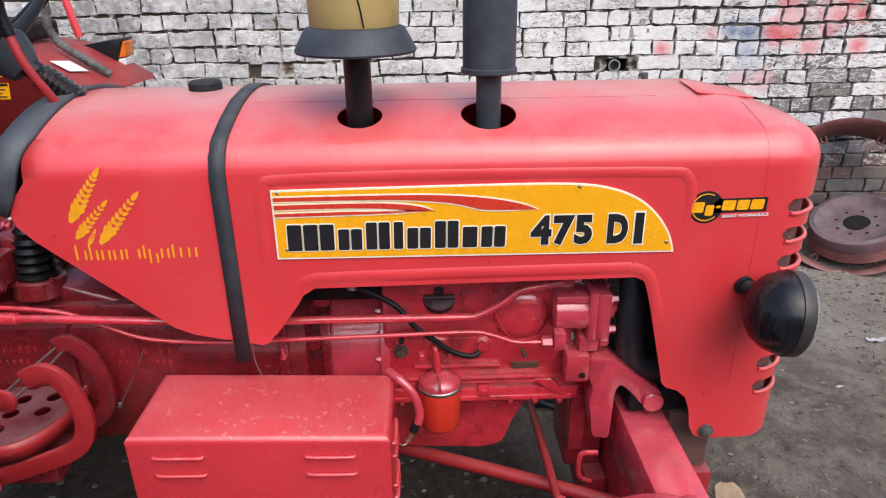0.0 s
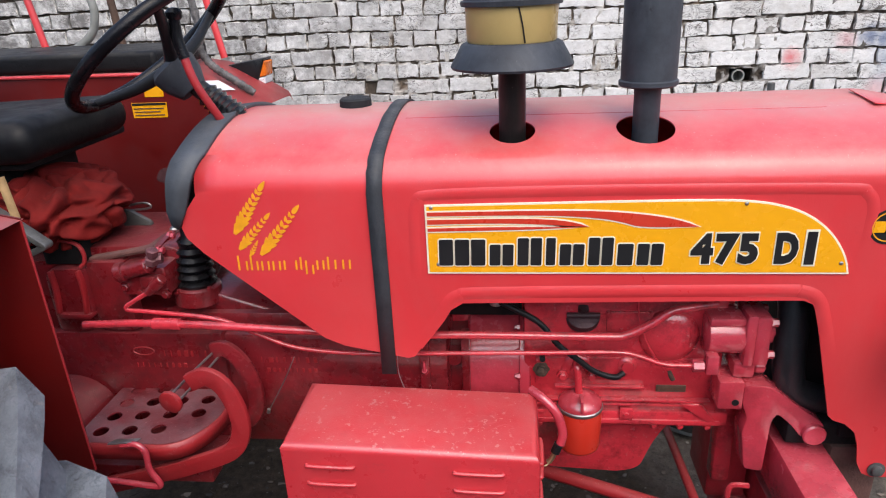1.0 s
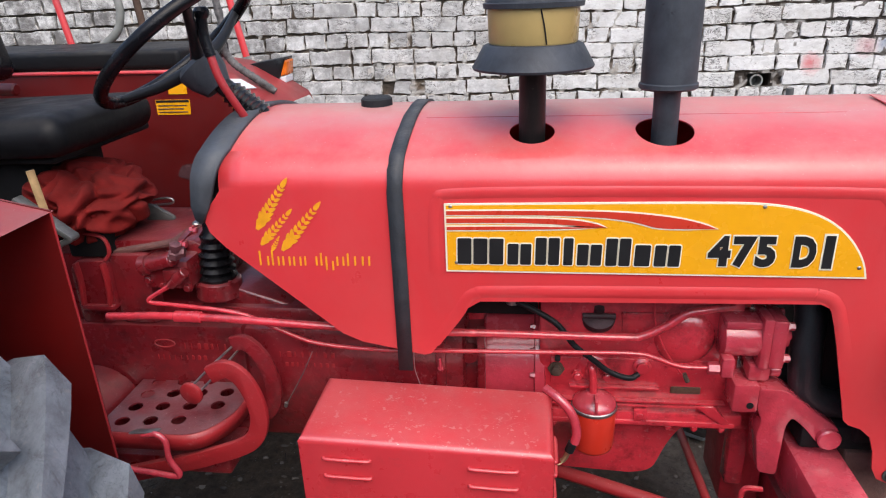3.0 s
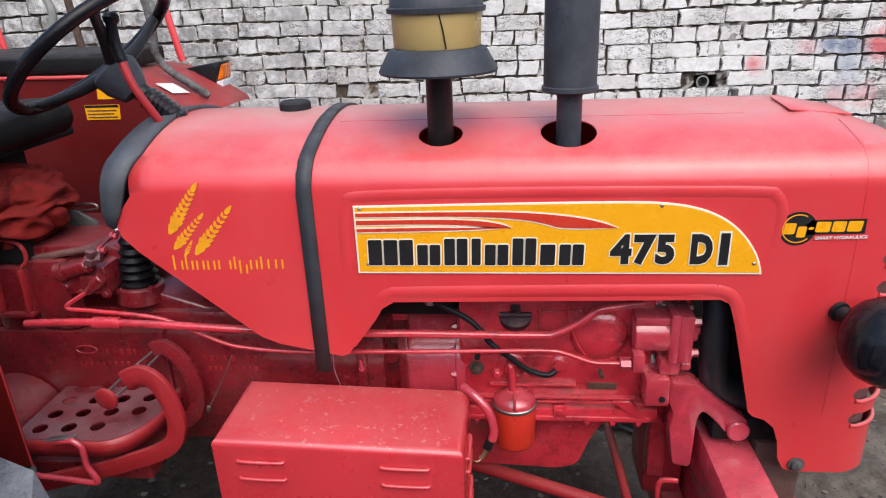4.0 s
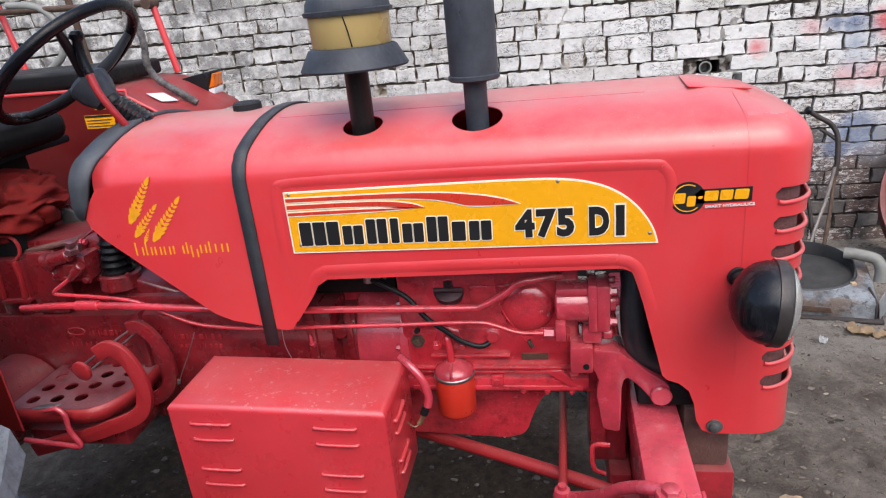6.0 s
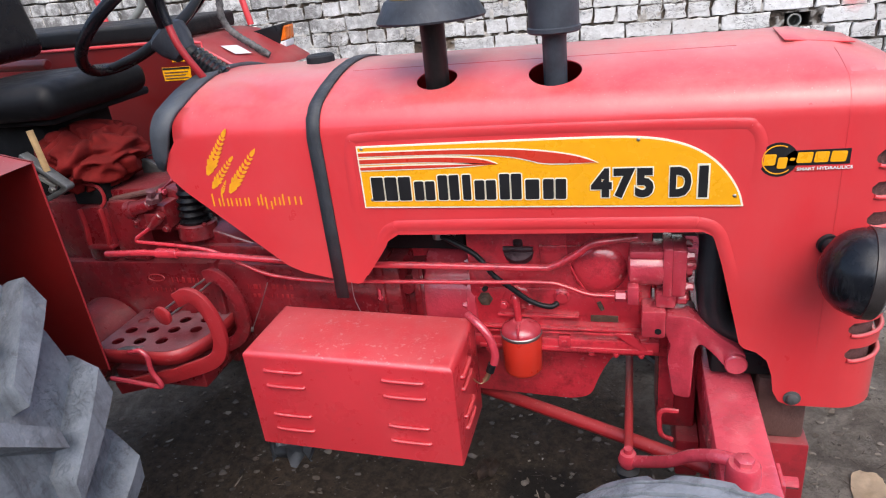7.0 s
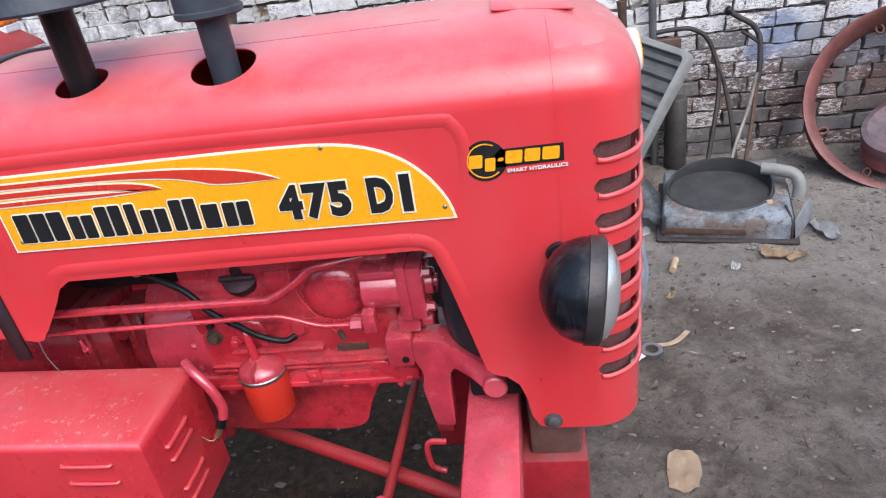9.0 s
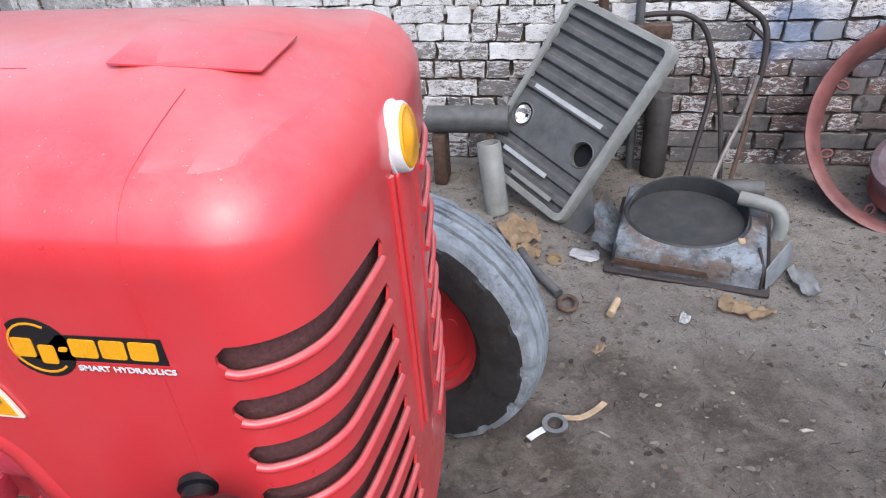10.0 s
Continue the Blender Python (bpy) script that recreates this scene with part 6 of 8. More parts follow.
for a in range(4):
    P_("ring_bolt", lambda bm: bolt(bm, (-0.527 + 0.046 * math.cos(a * 1.571 + 2.6), 0.14 + 0.046 * math.sin(a * 1.571 + 2.6), 0.956), (0, 0, 1), 0.005, 0.005), RED_CAB_SHADE)
quad = P_("quadrant_lever", lambda bm: prism(bm, band([(-0.845, 1.18), (-0.797, 1.143), (-0.752, 1.107), (-0.744, 1.100), (-0.752, 1.095), (-0.787, 1.080), (-0.83, 1.064)], 0.012, 4), side(0.02), 0.026, 0.002), plain("quadrant_steel", (0.20, 0.205, 0.20), 0.45, 0.6, 0.5, 30, 0.3, 0.3), label="grey slotted quadrant bracket")
P_("quadrant_bar", lambda bm: prism(bm, band([(-0.83, 1.125), (-0.80, 1.108), (-0.785, 1.098)], 0.009, 3), side(0.018), 0.012, 0.001), GREYPAINT, quad)
P_("quadrant_bolt", lambda bm: bolt(bm, (-0.793, 0.006, 1.093), (0, -1, 0), 0.007, 0.008), STEEL, quad)
P_("lift_nipple", lambda bm: (rod(bm, (-0.587, 0.20, 1.04), (-0.587, 0.20, 1.056), 0.005, seg=10), lathe(bm, (-0.587, 0.20, 1.056), (0.2, -0.3, 1), [(0, 0.006), (0.003, 0.0095), (0.009, 0.0095), (0.012, 0.006), (0.012, 0)], 14)), STEEL)
P_("thin_wire", lambda bm: (tube(bm, [(-0.286, 0.02, 0.849), (-0.31, 0.018, 0.80), (-0.33, 0.018, 0.765), (-0.357, 0.02, 0.719)], 0.0013, 6, 4), rod(bm, (-0.357, 0.02, 0.722), (-0.36, 0.02, 0.712), 0.004)), STEEL, label="loose thin wire with a small clip")
P_("thin_wire", lambda bm: tube(bm, [(-0.077, 0.03, 0.85), (-0.076, 0.028, 0.81), (-0.067, 0.03, 0.772)], 0.0011, 6, 4), STEEL)
P_("arm_stub", lambda bm: rod(bm, (-1.45, 0.55, 1.322), (-1.225, 0.55, 1.317), 0.017, seg=16, bevel=0.004), RED_SHADE, label="dull red arm end")
P_("wooden_lever", lambda bm: tube(bm, [(-0.783, 0.0, 1.14), (-0.788, 0.0, 1.19), (-0.793, 0.0, 1.238)], 0.0075, 8, 3, flat=0.5), WOOD, label="varnished wooden stick handle")

# steering wheel
SC, SN = Vector((-0.574, 0.232, 1.447)), Vector((-0.62, 0.0, 0.785)).normalized()
s_u = Vector((0, 1, 0))
s_v = SN.cross(s_u).normalized()
if s_v.z < 0:
    s_v = -s_v
ring = [SC + 0.190 * (math.cos(2 * math.pi * k / 48) * s_u + math.sin(2 * math.pi * k / 48) * s_v) for k in range(48)]
steer = P_("steering_wheel", lambda bm: tube(bm, ring, 0.0135, 12, 1, close=True), VINYL, label="worn black steering wheel", smooth=80)
hub_c = SC - SN * 0.06
P_("steering_hub", lambda bm: lathe(bm, hub_c - SN * 0.06, SN, [(0, 0.03), (0.03, 0.045), (0.058, 0.05), (0.068, 0.042), (0.07, 0.0)], 24), STACK, steer)
for ang in (26, 137, 268):
    e = SC + 0.184 * (math.cos(radians(ang)) * s_u + math.sin(radians(ang)) * s_v)
    P_("spoke", lambda bm: tube(bm, [hub_c, hub_c.lerp(e, 0.5) - SN * 0.008, e], 0.010, 10, 4, radii=(0.015, 0.009)), BLACK, steer, smooth=80)
col_end = Vector((-0.405, 0.232, 1.285))
col_dir = (hub_c - col_end).normalized()
P_("steering_column", lambda bm: rod(bm, hub_c, col_end, 0.018, 0.022), BLACK)
P_("column_boot", lambda bm: lathe(bm, col_end + col_dir * 0.012, col_dir, [(0, 0.028), (0.005, 0.031), (0.010, 0.025), (0.016, 0.0305), (0.022, 0.0245), (0.028, 0.030), (0.034, 0.024), (0.040, 0.0295), (0.046, 0.0235), (0.052, 0.029), (0.058, 0.023), (0.064, 0.028), (0.070, 0.0225), (0.076, 0.027), (0.085, 0.019)], 24), LAMPBLACK, label="black pleated column boot")
P_("hand_lever", lambda bm: tube(bm, [(-0.475, 0.15, 1.47), (-0.47, 0.15, 1.44), (-0.455, 0.15, 1.38), (-0.43, 0.165, 1.318), (-0.415, 0.185, 1.275)], 0.0085, 10, 5), RED_ARM, label="red throttle lever")
P_("lever_grip", lambda bm: tube(bm, [(-0.472, 0.15, 1.505), (-0.474, 0.15, 1.49), (-0.474, 0.15, 1.46), (-0.466, 0.15, 1.425)], 0.011, 12, 4), VINYL)
P_("grip_knob", lambda bm: lathe(bm, (-0.472, 0.15, 1.495), (0, 0, 1), [(0, 0.011), (0.006, 0.015), (0.014, 0.0155), (0.021, 0.01), (0.023, 0)], 16), VINYL)
P_("ignition_knob", lambda bm: rod(bm, (-0.445, 0.02, 1.165), (-0.47, 0.01, 1.17), 0.012), BLACK)

# seat
SEATV = plain("seat_vinyl", (0.005, 0.005, 0.006), 0.46, 0.0, 0.3, 35, 0.12, 0.5, (0.06, 0.054, 0.047))
SEATV.node_tree.nodes["Principled BSDF"].inputs["Specular IOR Level"].default_value = 0.16


def cushion(bm, lo, hi, r, tilt=0.0, crown=0.015):
    t = bmesh.new()
    box(t, lo, hi, r, None, 5)
    cx, cy = (lo[0] + hi[0]) / 2, (lo[1] + hi[1]) / 2
    for v in t.verts:
        w = max(0, 1 - ((v.co.x - cx) / (hi[0] - lo[0]) * 2) ** 2) * max(0, 1 - ((v.co.y - cy) / (hi[1] - lo[1]) * 2) ** 2)
        v.co.z += crown * w * (1 if v.co.z > (lo[2] + hi[2]) / 2 else 0) + tilt * (v.co.x - lo[0])
    merge(bm, t)


seat_ob = P_("seat", lambda bm: cushion(bm, (-1.17, 0.03, 1.235), (-0.745, 0.40, 1.318), 0.038, 0.03), SEATV, label="black vinyl seat cushion", smooth=60)
P_("seat_pan", lambda bm: box(bm, (-1.15, 0.08, 1.228), (-0.80, 2 * YC - 0.08, 1.25), 0.008), DARK, seat_ob)
P_("backrest", lambda bm: box(bm, (-1.275, -0.04, 1.345), (-1.195, 0.52, 1.66), 0.035, pose(0, 0, 0, 0, -10, 0), 4), VINYL, seat_ob, smooth=60)
P_("seat_post", lambda bm: (box(bm, (-1.08, 0.14, 1.0), (-0.90, 2 * YC - 0.14, 1.225), 0.01)), DARK)

# near mudguard
def mud_outline(x0):
    return [(x0, 0.70), (x0 - 0.005, 1.21), (x0 - 0.158, 1.242), (x0 - 0.308, 1.30), (x0 - 0.608, 1.345), (x0 - 0.9, 1.27), (x0 - 1.1, 1.05), (x0 - 1.15, 0.70)]


P_("mudguard_side", lambda bm: prism(bm, mud_outline(-0.642), side(-0.152), 0.0035, 0.0), RED_SHADE, label="red mudguard side plate, coloured in a shaded tone")


def near_top(bm):
    rows = []
    for x, z in ((-0.646, 1.207), (-0.80, 1.242), (-0.95, 1.30), (-1.25, 1.345), (-1.55, 1.27)):
        rows.append([bm.verts.new((x, y, z + dz)) for y, dz in ((-0.148, 0), (-0.40, -0.002), (-0.62, -0.01), (-0.645, -0.03))])
    for a, b in zip(rows, rows[1:]):
        for k in range(3):
            bm.faces.new((a[k], a[k + 1], b[k + 1], b[k]))
    bmesh.ops.solidify(bm, geom=bm.faces[:], thickness=0.004)


P_("mudguard_top", near_top, RED, label="bright red mudguard top plate")
P_("mudguard_edge", lambda bm: tube(bm, [(-0.6435, -0.1545, 0.70), (-0.6475, -0.1545, 1.205)], 0.0022, 6, 1), RED_ARM)

# far mudguard with side seat, rail and lamp
FY = 0.635
P_("mudguard_side", lambda bm: prism(bm, [(-0.60, 0.62), (-0.583, 1.235), (-0.72, 1.318), (-0.80, 1.345), (-1.75, 1.349), (-1.8, 0.62)], side(FY + 0.004), 0.004, 0.0), RED_SHADE, label="red mudguard side plate, coloured in a shaded tone")


def far_top(bm):
    rows = []
    for x, z in ((-0.575, 1.222), (-0.583, 1.236), (-0.65, 1.278), (-0.72, 1.318), (-0.77, 1.338), (-0.83, 1.348), (-1.3, 1.350), (-1.78, 1.350)):
        rows.append([bm.verts.new((x, y, z - dz)) for y, dz in ((FY - 0.002, 0), (0.85, 0.0), (1.06, 0.006), (1.08, 0.03))])
    for a, b in zip(rows, rows[1:]):
        for k in range(3):
            bm.faces.new((a[k], a[k + 1], b[k + 1], b[k]))
    bmesh.ops.solidify(bm, geom=bm.faces[:], thickness=0.004)


P_("mudguard_top", far_top, RED, label="bright red mudguard top plate", smooth=40)
P_("mudguard_lip", lambda bm: tube(bm, [(-1.75, FY - 0.003, 1.347), (-0.82, FY - 0.003, 1.345), (-0.72, FY - 0.003, 1.316), (-0.583, FY - 0.003, 1.233)], 0.005, 8, 2), RED)
P_("side_seat", lambda bm: cushion(bm, (-1.75, 0.652, 1.351), (-0.80, 0.985, 1.403), 0.014, 0.0, 0.005), CUSHION, label="dusty black bench cushion on the mudguard", smooth=60)
P_("warning_sticker", lambda bm: prism(bm, rounded([(-0.883, 1.229), (-0.785, 1.229), (-0.781, 1.270), (-0.883, 1.270)], 0.002, 2), side(FY - 0.0005), 0.001), YELLOW, label="yellow warning sticker with small print")
P_("warning_sticker", lambda bm: prism(bm, rounded([(-0.84, 1.285), (-0.785, 1.285), (-0.785, 1.305), (-0.81, 1.325), (-0.835, 1.322)], 0.002, 2), side(FY - 0.0005), 0.001), YELLOW)
for k in range(3):
    P_("print_line", lambda bm: box(bm, (-0.877, FY - 0.0032, 1.235 + 0.009 * k), (-0.792 - 0.01 * (k % 2), FY - 0.0012, 1.2375 + 0.009 * k), 0), RUST)
P_("sticker_head", lambda bm: box(bm, (-0.881, FY - 0.003, 1.263), (-0.784, FY - 0.0012, 1.269), 0), BLACKINK)
P_("paper_label", lambda bm: prism(bm, [(-0.70, 0.70), (-0.655, 0.70), (-0.64, 0.77), (-0.685, 0.77)], lambda a, b, h: Vector((a, b, 1.335 + 0.006 + h - 0.6 * max(0, a + 0.745))), 0.001), WHITE, label="small white paper label")
P_("grey_smudge", lambda bm: prism(bm, rounded([(-0.86, 1.05), (-0.80, 1.035), (-0.76, 1.06), (-0.79, 1.09), (-0.84, 1.085)], 0.015, 4), side(FY - 0.0005), 0.0006), plain("smudge", (0.09, 0.03, 0.035), 0.7), label="grey worn patch in the paint")
rope_pts = [(-0.755, 0.81, 1.60), (-0.735, 0.805, 1.46), (-0.738, 0.80, 1.40), (-0.722, 0.80, 1.358), (-0.69, 0.80, 1.328), (-0.655, 0.805, 1.302), (-0.600, 0.81, 1.262)]
P_("wrapped_rail", lambda bm: (tube(bm, rope_pts, 0.0105, 10, 5), [rod(bm, a, a.lerp(b, 0.55), 0.0125, 0.0115, 9) for a, b in zip(smooth_path(rope_pts, 3), smooth_path(rope_pts, 3)[1:])]), TAPE, label="grab rail wrapped in worn tape")
P_("canopy_rail", lambda bm: tube(bm, [(-2.0, 1.0, 1.612), (-1.45, 1.0, 1.602), (-0.81, 1.0, 1.578)], 0.011, 10, 4), RUST, label="dark horizontal grab rail")
P_("rail_post", lambda bm: tube(bm, [(-0.825, 1.02, 1.70), (-0.808, 1.02, 1.60), (-0.785, 1.02, 1.46), (-0.765, 1.02, 1.345)], 0.0115, 10, 4), RED, label="red rail post")
P_("rail_post", lambda bm: tube(bm, [(-1.432, 1.04, 1.70), (-1.412, 1.04, 1.60), (-1.39, 1.04, 1.46), (-1.374, 1.04, 1.345)], 0.0115, 10, 4), RED, label="red rail post")
P_("rail_post", lambda bm: rod(bm, (-1.118, 1.02, 1.66), (-1.095, 1.02, 1.345), 0.012), RUST)
P_("bent_tube", lambda bm: tube(bm, [(-1.34, 1.0, 1.62), (-1.22, 1.0, 1.60), (-1.16, 1.0, 1.53), (-1.18, 1.0, 1.44), (-1.27, 1.0, 1.38), (-1.36, 1.0, 1.35)], 0.013, 10, 5), GREYPAINT, label="grey bent tube")
P_("rail_clamp", lambda bm: rod(bm, (-0.808, 0.985, 1.578), (-0.808, 1.04, 1.578), 0.019), RUST)
P_("lamp_bracket", lambda bm: prism(bm, [(-0.757, 1.322), (-0.628, 1.342), (-0.628, 1.336), (-0.660, 1.258), (-0.682, 1.248)], side(1.07), 0.08, 0.003), BLACK, label="black folded lamp bracket")
P_("indicator_lens", lambda bm: (prism(bm, rounded([(-0.655, 1.283), (-0.628, 1.287), (-0.622, 1.332), (-0.643, 1.333)], 0.006), side(1.062), 0.066, 0.004)), AMBER, label="amber indicator lens")
P_("marker_lens", lambda bm: (prism(bm, rounded([(-0.660, 1.259), (-0.632, 1.263), (-0.629, 1.284), (-0.655, 1.281)], 0.004), side(1.062), 0.066, 0.003)), WHITE, label="clear marker lens")
P_("lamp_foot", lambda bm: box(bm, (-0.70, 0.98, 1.232), (-0.622, 1.075, 1.252), 0.006), RED_SHADE)

# ---- red cloth and bent wire on the lift housing ----
def cloth_lump():
    bm = B()
    bmesh.ops.create_icosphere(bm, subdivisions=6, radius=1.0)
    for v in bm.verts:
        d = v.co.normalized()
        warp = Vector((noise.noise(d * 1.7), noise.noise(d * 1.7 + Vector((5, 2, 1))), noise.noise(d * 1.7 + Vector((1, 8, 3))))) * 0.8
        e = d + warp
        r = 1 + 0.22 * noise.noise(d * 1.4 + Vector((3, 1, 2)))
        # two families of swooping folds with narrow creases between them
        ph = 3.6 * (0.75 * e.x + 0.85 * e.z) + 2.2 * noise.noise(e * 1.2 + Vector((4, 4, 1)))
        ph2 = 4.4 * (0.9 * e.x - 0.6 * e.z + 0.3 * e.y) + 2.6 * noise.noise(e * 1.1 + Vector((7, 1, 5)))
        w = min(1.0, max(0.0, 0.5 + 1.6 * noise.noise(d * 1.6 + Vector((2, 6, 3)))))
        r += 0.36 * (w * abs(math.sin(ph)) ** 0.8 + (1 - w) * abs(math.sin(ph2)) ** 0.8) - 0.14
        ph3 = 15 * (0.4 * e.x + 0.9 * e.z) + 4 * noise.noise(e * 2.0)
        r += 0.035 * abs(math.sin(ph3)) ** 0.7 * (0.4 + noise.noise(d * 2.5))
        v.co = d * r
        v.co.x *= 0.094
        v.co.y *= 0.13
        v.co.z *= 0.074
        if v.co.z > 0:
            v.co.z *= 1 - 2.4 * v.co.x
        if v.co.z < -0.065:
            v.co.z = -0.065
        v.co += Vector((-0.802, 0.185, 1.122))
    ob = part("cloth", bm, CLOTH, None, smooth=180)
    return tagged(ob, "crumpled dirty red cloth bundled under the seat", "cloth")


cloth_lump()
bm = B()
tube(bm, [(-0.80, 0.28, 1.062), (-0.765, 0.30, 1.078), (-0.72, 0.30, 1.089), (-0.698, 0.30, 1.089), (-0.690, 0.30, 1.083), (-0.70, 0.30, 1.076), (-0.76, 0.30, 1.070), (-0.79, 0.29, 1.062)], 0.0027, 8, 5)
tagged(part("wire_loop", bm, STEEL, None, smooth=80), "loop of bare bent wire beside the cloth", "wire")

# ---- plates and stickers on the bonnet side ----
PLATE = [(0.0, 1.043), (0.728, 1.041), (0.722, 1.066), (0.71, 1.09), (0.692, 1.115), (0.668, 1.138), (0.636, 1.157), (0.60, 1.169), (0.56, 1.176), (0.50, 1.1795), (0.30, 1.1785), (0.0, 1.175)]


def flow(poly, sharp, rounds=2):
    """Corners cut round after round, but for those whose index is in sharp."""
    pts = [(Vector(p), i in sharp) for i, p in enumerate(poly)]
    for _ in range(rounds):
        out = []
        n = len(pts)
        for i in range(n):
            p, hard = pts[i]
            if hard:
                out.append((p, True))
            else:
                out.append((p.lerp(pts[i - 1][0], 0.25), False))
                out.append((p.lerp(pts[(i + 1) % n][0], 0.25), False))
        pts = out
    return [tuple(p) for p, _ in pts]


def shrink(poly, d):
    """The outline moved inwards by d (counter-clockwise outlines)."""
    out = []
    n = len(poly)
    for i in range(n):
        p, a, b = Vector(poly[i]), Vector(poly[i - 1]), Vector(poly[(i + 1) % n])
        e1, e2 = (p - a).normalized(), (b - p).normalized()
        n1, n2 = Vector((-e1.y, e1.x)), Vector((-e2.y, e2.x))
        m = (n1 + n2)
        m = m / max(0.3, m.length_squared / 2)
        out.append(tuple(p + m * d))
    return out


PLATE = flow(PLATE, (0, 1, 11))
bm = B()
prism(bm, PLATE, side(-0.0005), 0.003, 0.0006)
plate = part("name_plate", bm, CREAM, tractor, "yellow aluminium side plate with cream rim")
bm = B()
prism(bm, shrink(PLATE, 0.0035), side(-0.0032), 0.0009)
part("plate_face", bm, YELLOW, plate)


def decal(name, poly, mat, level, parent=None, grow=0.0):
    bm = B()
    prism(bm, poly, side(-0.0041 - 0.0008 * level), 0.0008)
    return part(name, bm, mat, parent or plate)


s1 = [(0.004, 1.1615), (0.2, 1.163), (0.31, 1.161), (0.39, 1.153), (0.44, 1.143), (0.472, 1.131), (0.375, 1.130), (0.345, 1.140), (0.30, 1.149), (0.2, 1.155), (0.004, 1.1545)][::-1]
s2 = [(0.004, 1.1475), (0.16, 1.149), (0.23, 1.146), (0.265, 1.140), (0.285, 1.133), (0.255, 1.134), (0.2, 1.138), (0.12, 1.1405), (0.004, 1.139)][::-1]
s3 = [(0.004, 1.1315), (0.12, 1.1335), (0.21, 1.1325), (0.286, 1.1325), (0.2, 1.1285), (0.12, 1.1270), (0.004, 1.1255)][::-1]
NAME_BLOCKS = ((0.022, 0.087, 0.050, 3), (0.113, 0.046, 0.040, 2), (0.163, 0.046, 0.052, 2), (0.213, 0.020, 0.052, 1), (0.237, 0.046, 0.040, 2), (0.287, 0.046, 0.052, 2), (0.337, 0.030, 0.040, 1), (0.371, 0.047, 0.040, 2))
for s, tip in ((s1, 5), (s2, 4), (s3, 3)):
    s = flow(s, (0, len(s) - 1, len(s) - 1 - tip))
    decal("stripe_edge", shrink(s, -0.0026), CREAM, 0)
    decal("stripe", s, REDINK, 1)
# maker's name as plain upright bars
for x, w, h, bars in NAME_BLOCKS:
    z = 1.060
    step = w / bars
    for i in range(bars):
        x0, x1 = x + step * i, x + step * (i + 1) - 0.0035
        poly = rounded([(x0, z), (x1, z), (x1 + 0.001, z + h), (x0 + 0.001, z + h)], 0.003, 3)
        decal("name_edge", shrink(poly, -0.0022), CREAM, 0)
        decal("name_bar", poly, BLACKINK, 1)


def on_side(x, z, y):
    return Matrix(((1, 0, 0, x), (0, 0, -1, y), (0, 1, 0, z), (0, 0, 0, 1)))


for bold, mat, y, dpt in ((0.0062, CREAM, -0.0046, 0.0004), (0.0038, BLACKINK, -0.0056, 0.0005)):
    lettering("475", 0.071, on_side(0.464, 1.066, y), mat, plate, "model_number", bold, 0.0, 0.93, dpt, 1.16)
    lettering("D", 0.071, on_side(0.600, 1.066, y), mat, plate, "model_letter", bold * 1.12, 0.0, 0.70, dpt)
    lettering("I", 0.071, on_side(0.6505, 1.066, y), mat, plate, "model_letter", bold * 1.5, 0.0, 0.85, dpt)
for x, z in ((0.012, 1.170), (0.02, 1.062), (0.545, 1.171), (0.712, 1.062)):
    bm = B()
    lathe(bm, (x, -0.0042, z), (0, -1, 0), [(0, 0.0035), (0.001, 0.0033), (0.0018, 0.002), (0.002, 0)], 12)
    part("rivet", bm, STEEL, plate, smooth=60)

# wheat ears
ears = thing_part("wheat_decal", "golden wheat ear decal")


def ear(base, tip, rows, fat):
    b, t = Vector(base), Vector(tip)
    d = (t - b)
    L = d.length
    d.normalize()
    nrm = Vector((-d.y, d.x))

    def grain(c, ax, l, w):
        ax = ax.normalized()
        nn = Vector((-ax.y, ax.x))
        pts = []
        for k in range(14):
            a = 2 * math.pi * k / 14
            ca = math.cos(a)
            pts.append(tuple(c + ax * l * 0.5 * ca + nn * w * 0.5 * math.sin(a) * (1.0 - 0.45 * ca)))
        return pts

    for k in range(rows):
        w = k / rows
        s = 1 - 0.5 * w
        c = b + d * L * (0.24 + 0.66 * w)
        for sg in (-1, 1):
            bm = B()
            prism(bm, grain(c + nrm * sg * fat * 0.30 * s, d + nrm * sg * 0.75, fat * 0.80 * s, fat * 0.40 * s), side(-0.0004), 0.0008)
            part("grain", bm, GOLD, ears)
    bm = B()
    prism(bm, grain(t - d * fat * 0.4, d, fat * 1.0, fat * 0.4), side(-0.0004), 0.0008)
    part("grain", bm, GOLD, ears)
    bm = B()
    prism(bm, [tuple(b + nrm * fat * 0.12), tuple(b - nrm * fat * 0.12), tuple(b + d * L * 0.14 - nrm * fat * 0.42), tuple(b + d * L * 0.22 - nrm * fat * 0.34), tuple(b + d * L * 0.3 - nrm * fat * 0.12), tuple(b + d * L * 0.3 + nrm * fat * 0.12), tuple(b + d * L * 0.22 + nrm * fat * 0.34), tuple(b + d * L * 0.14 + nrm * fat * 0.42)], side(-0.0004), 0.0007)
    part("ear_base", bm, GOLD, ears)


ear((-0.357, 1.122), (-0.287, 1.221), 7, 0.023)
ear((-0.353, 1.091), (-0.285, 1.162), 6, 0.018)
ear((-0.313, 1.080), (-0.229, 1.176), 7, 0.022)
ear((-0.333, 1.079), (-0.315, 1.109), 4, 0.009)
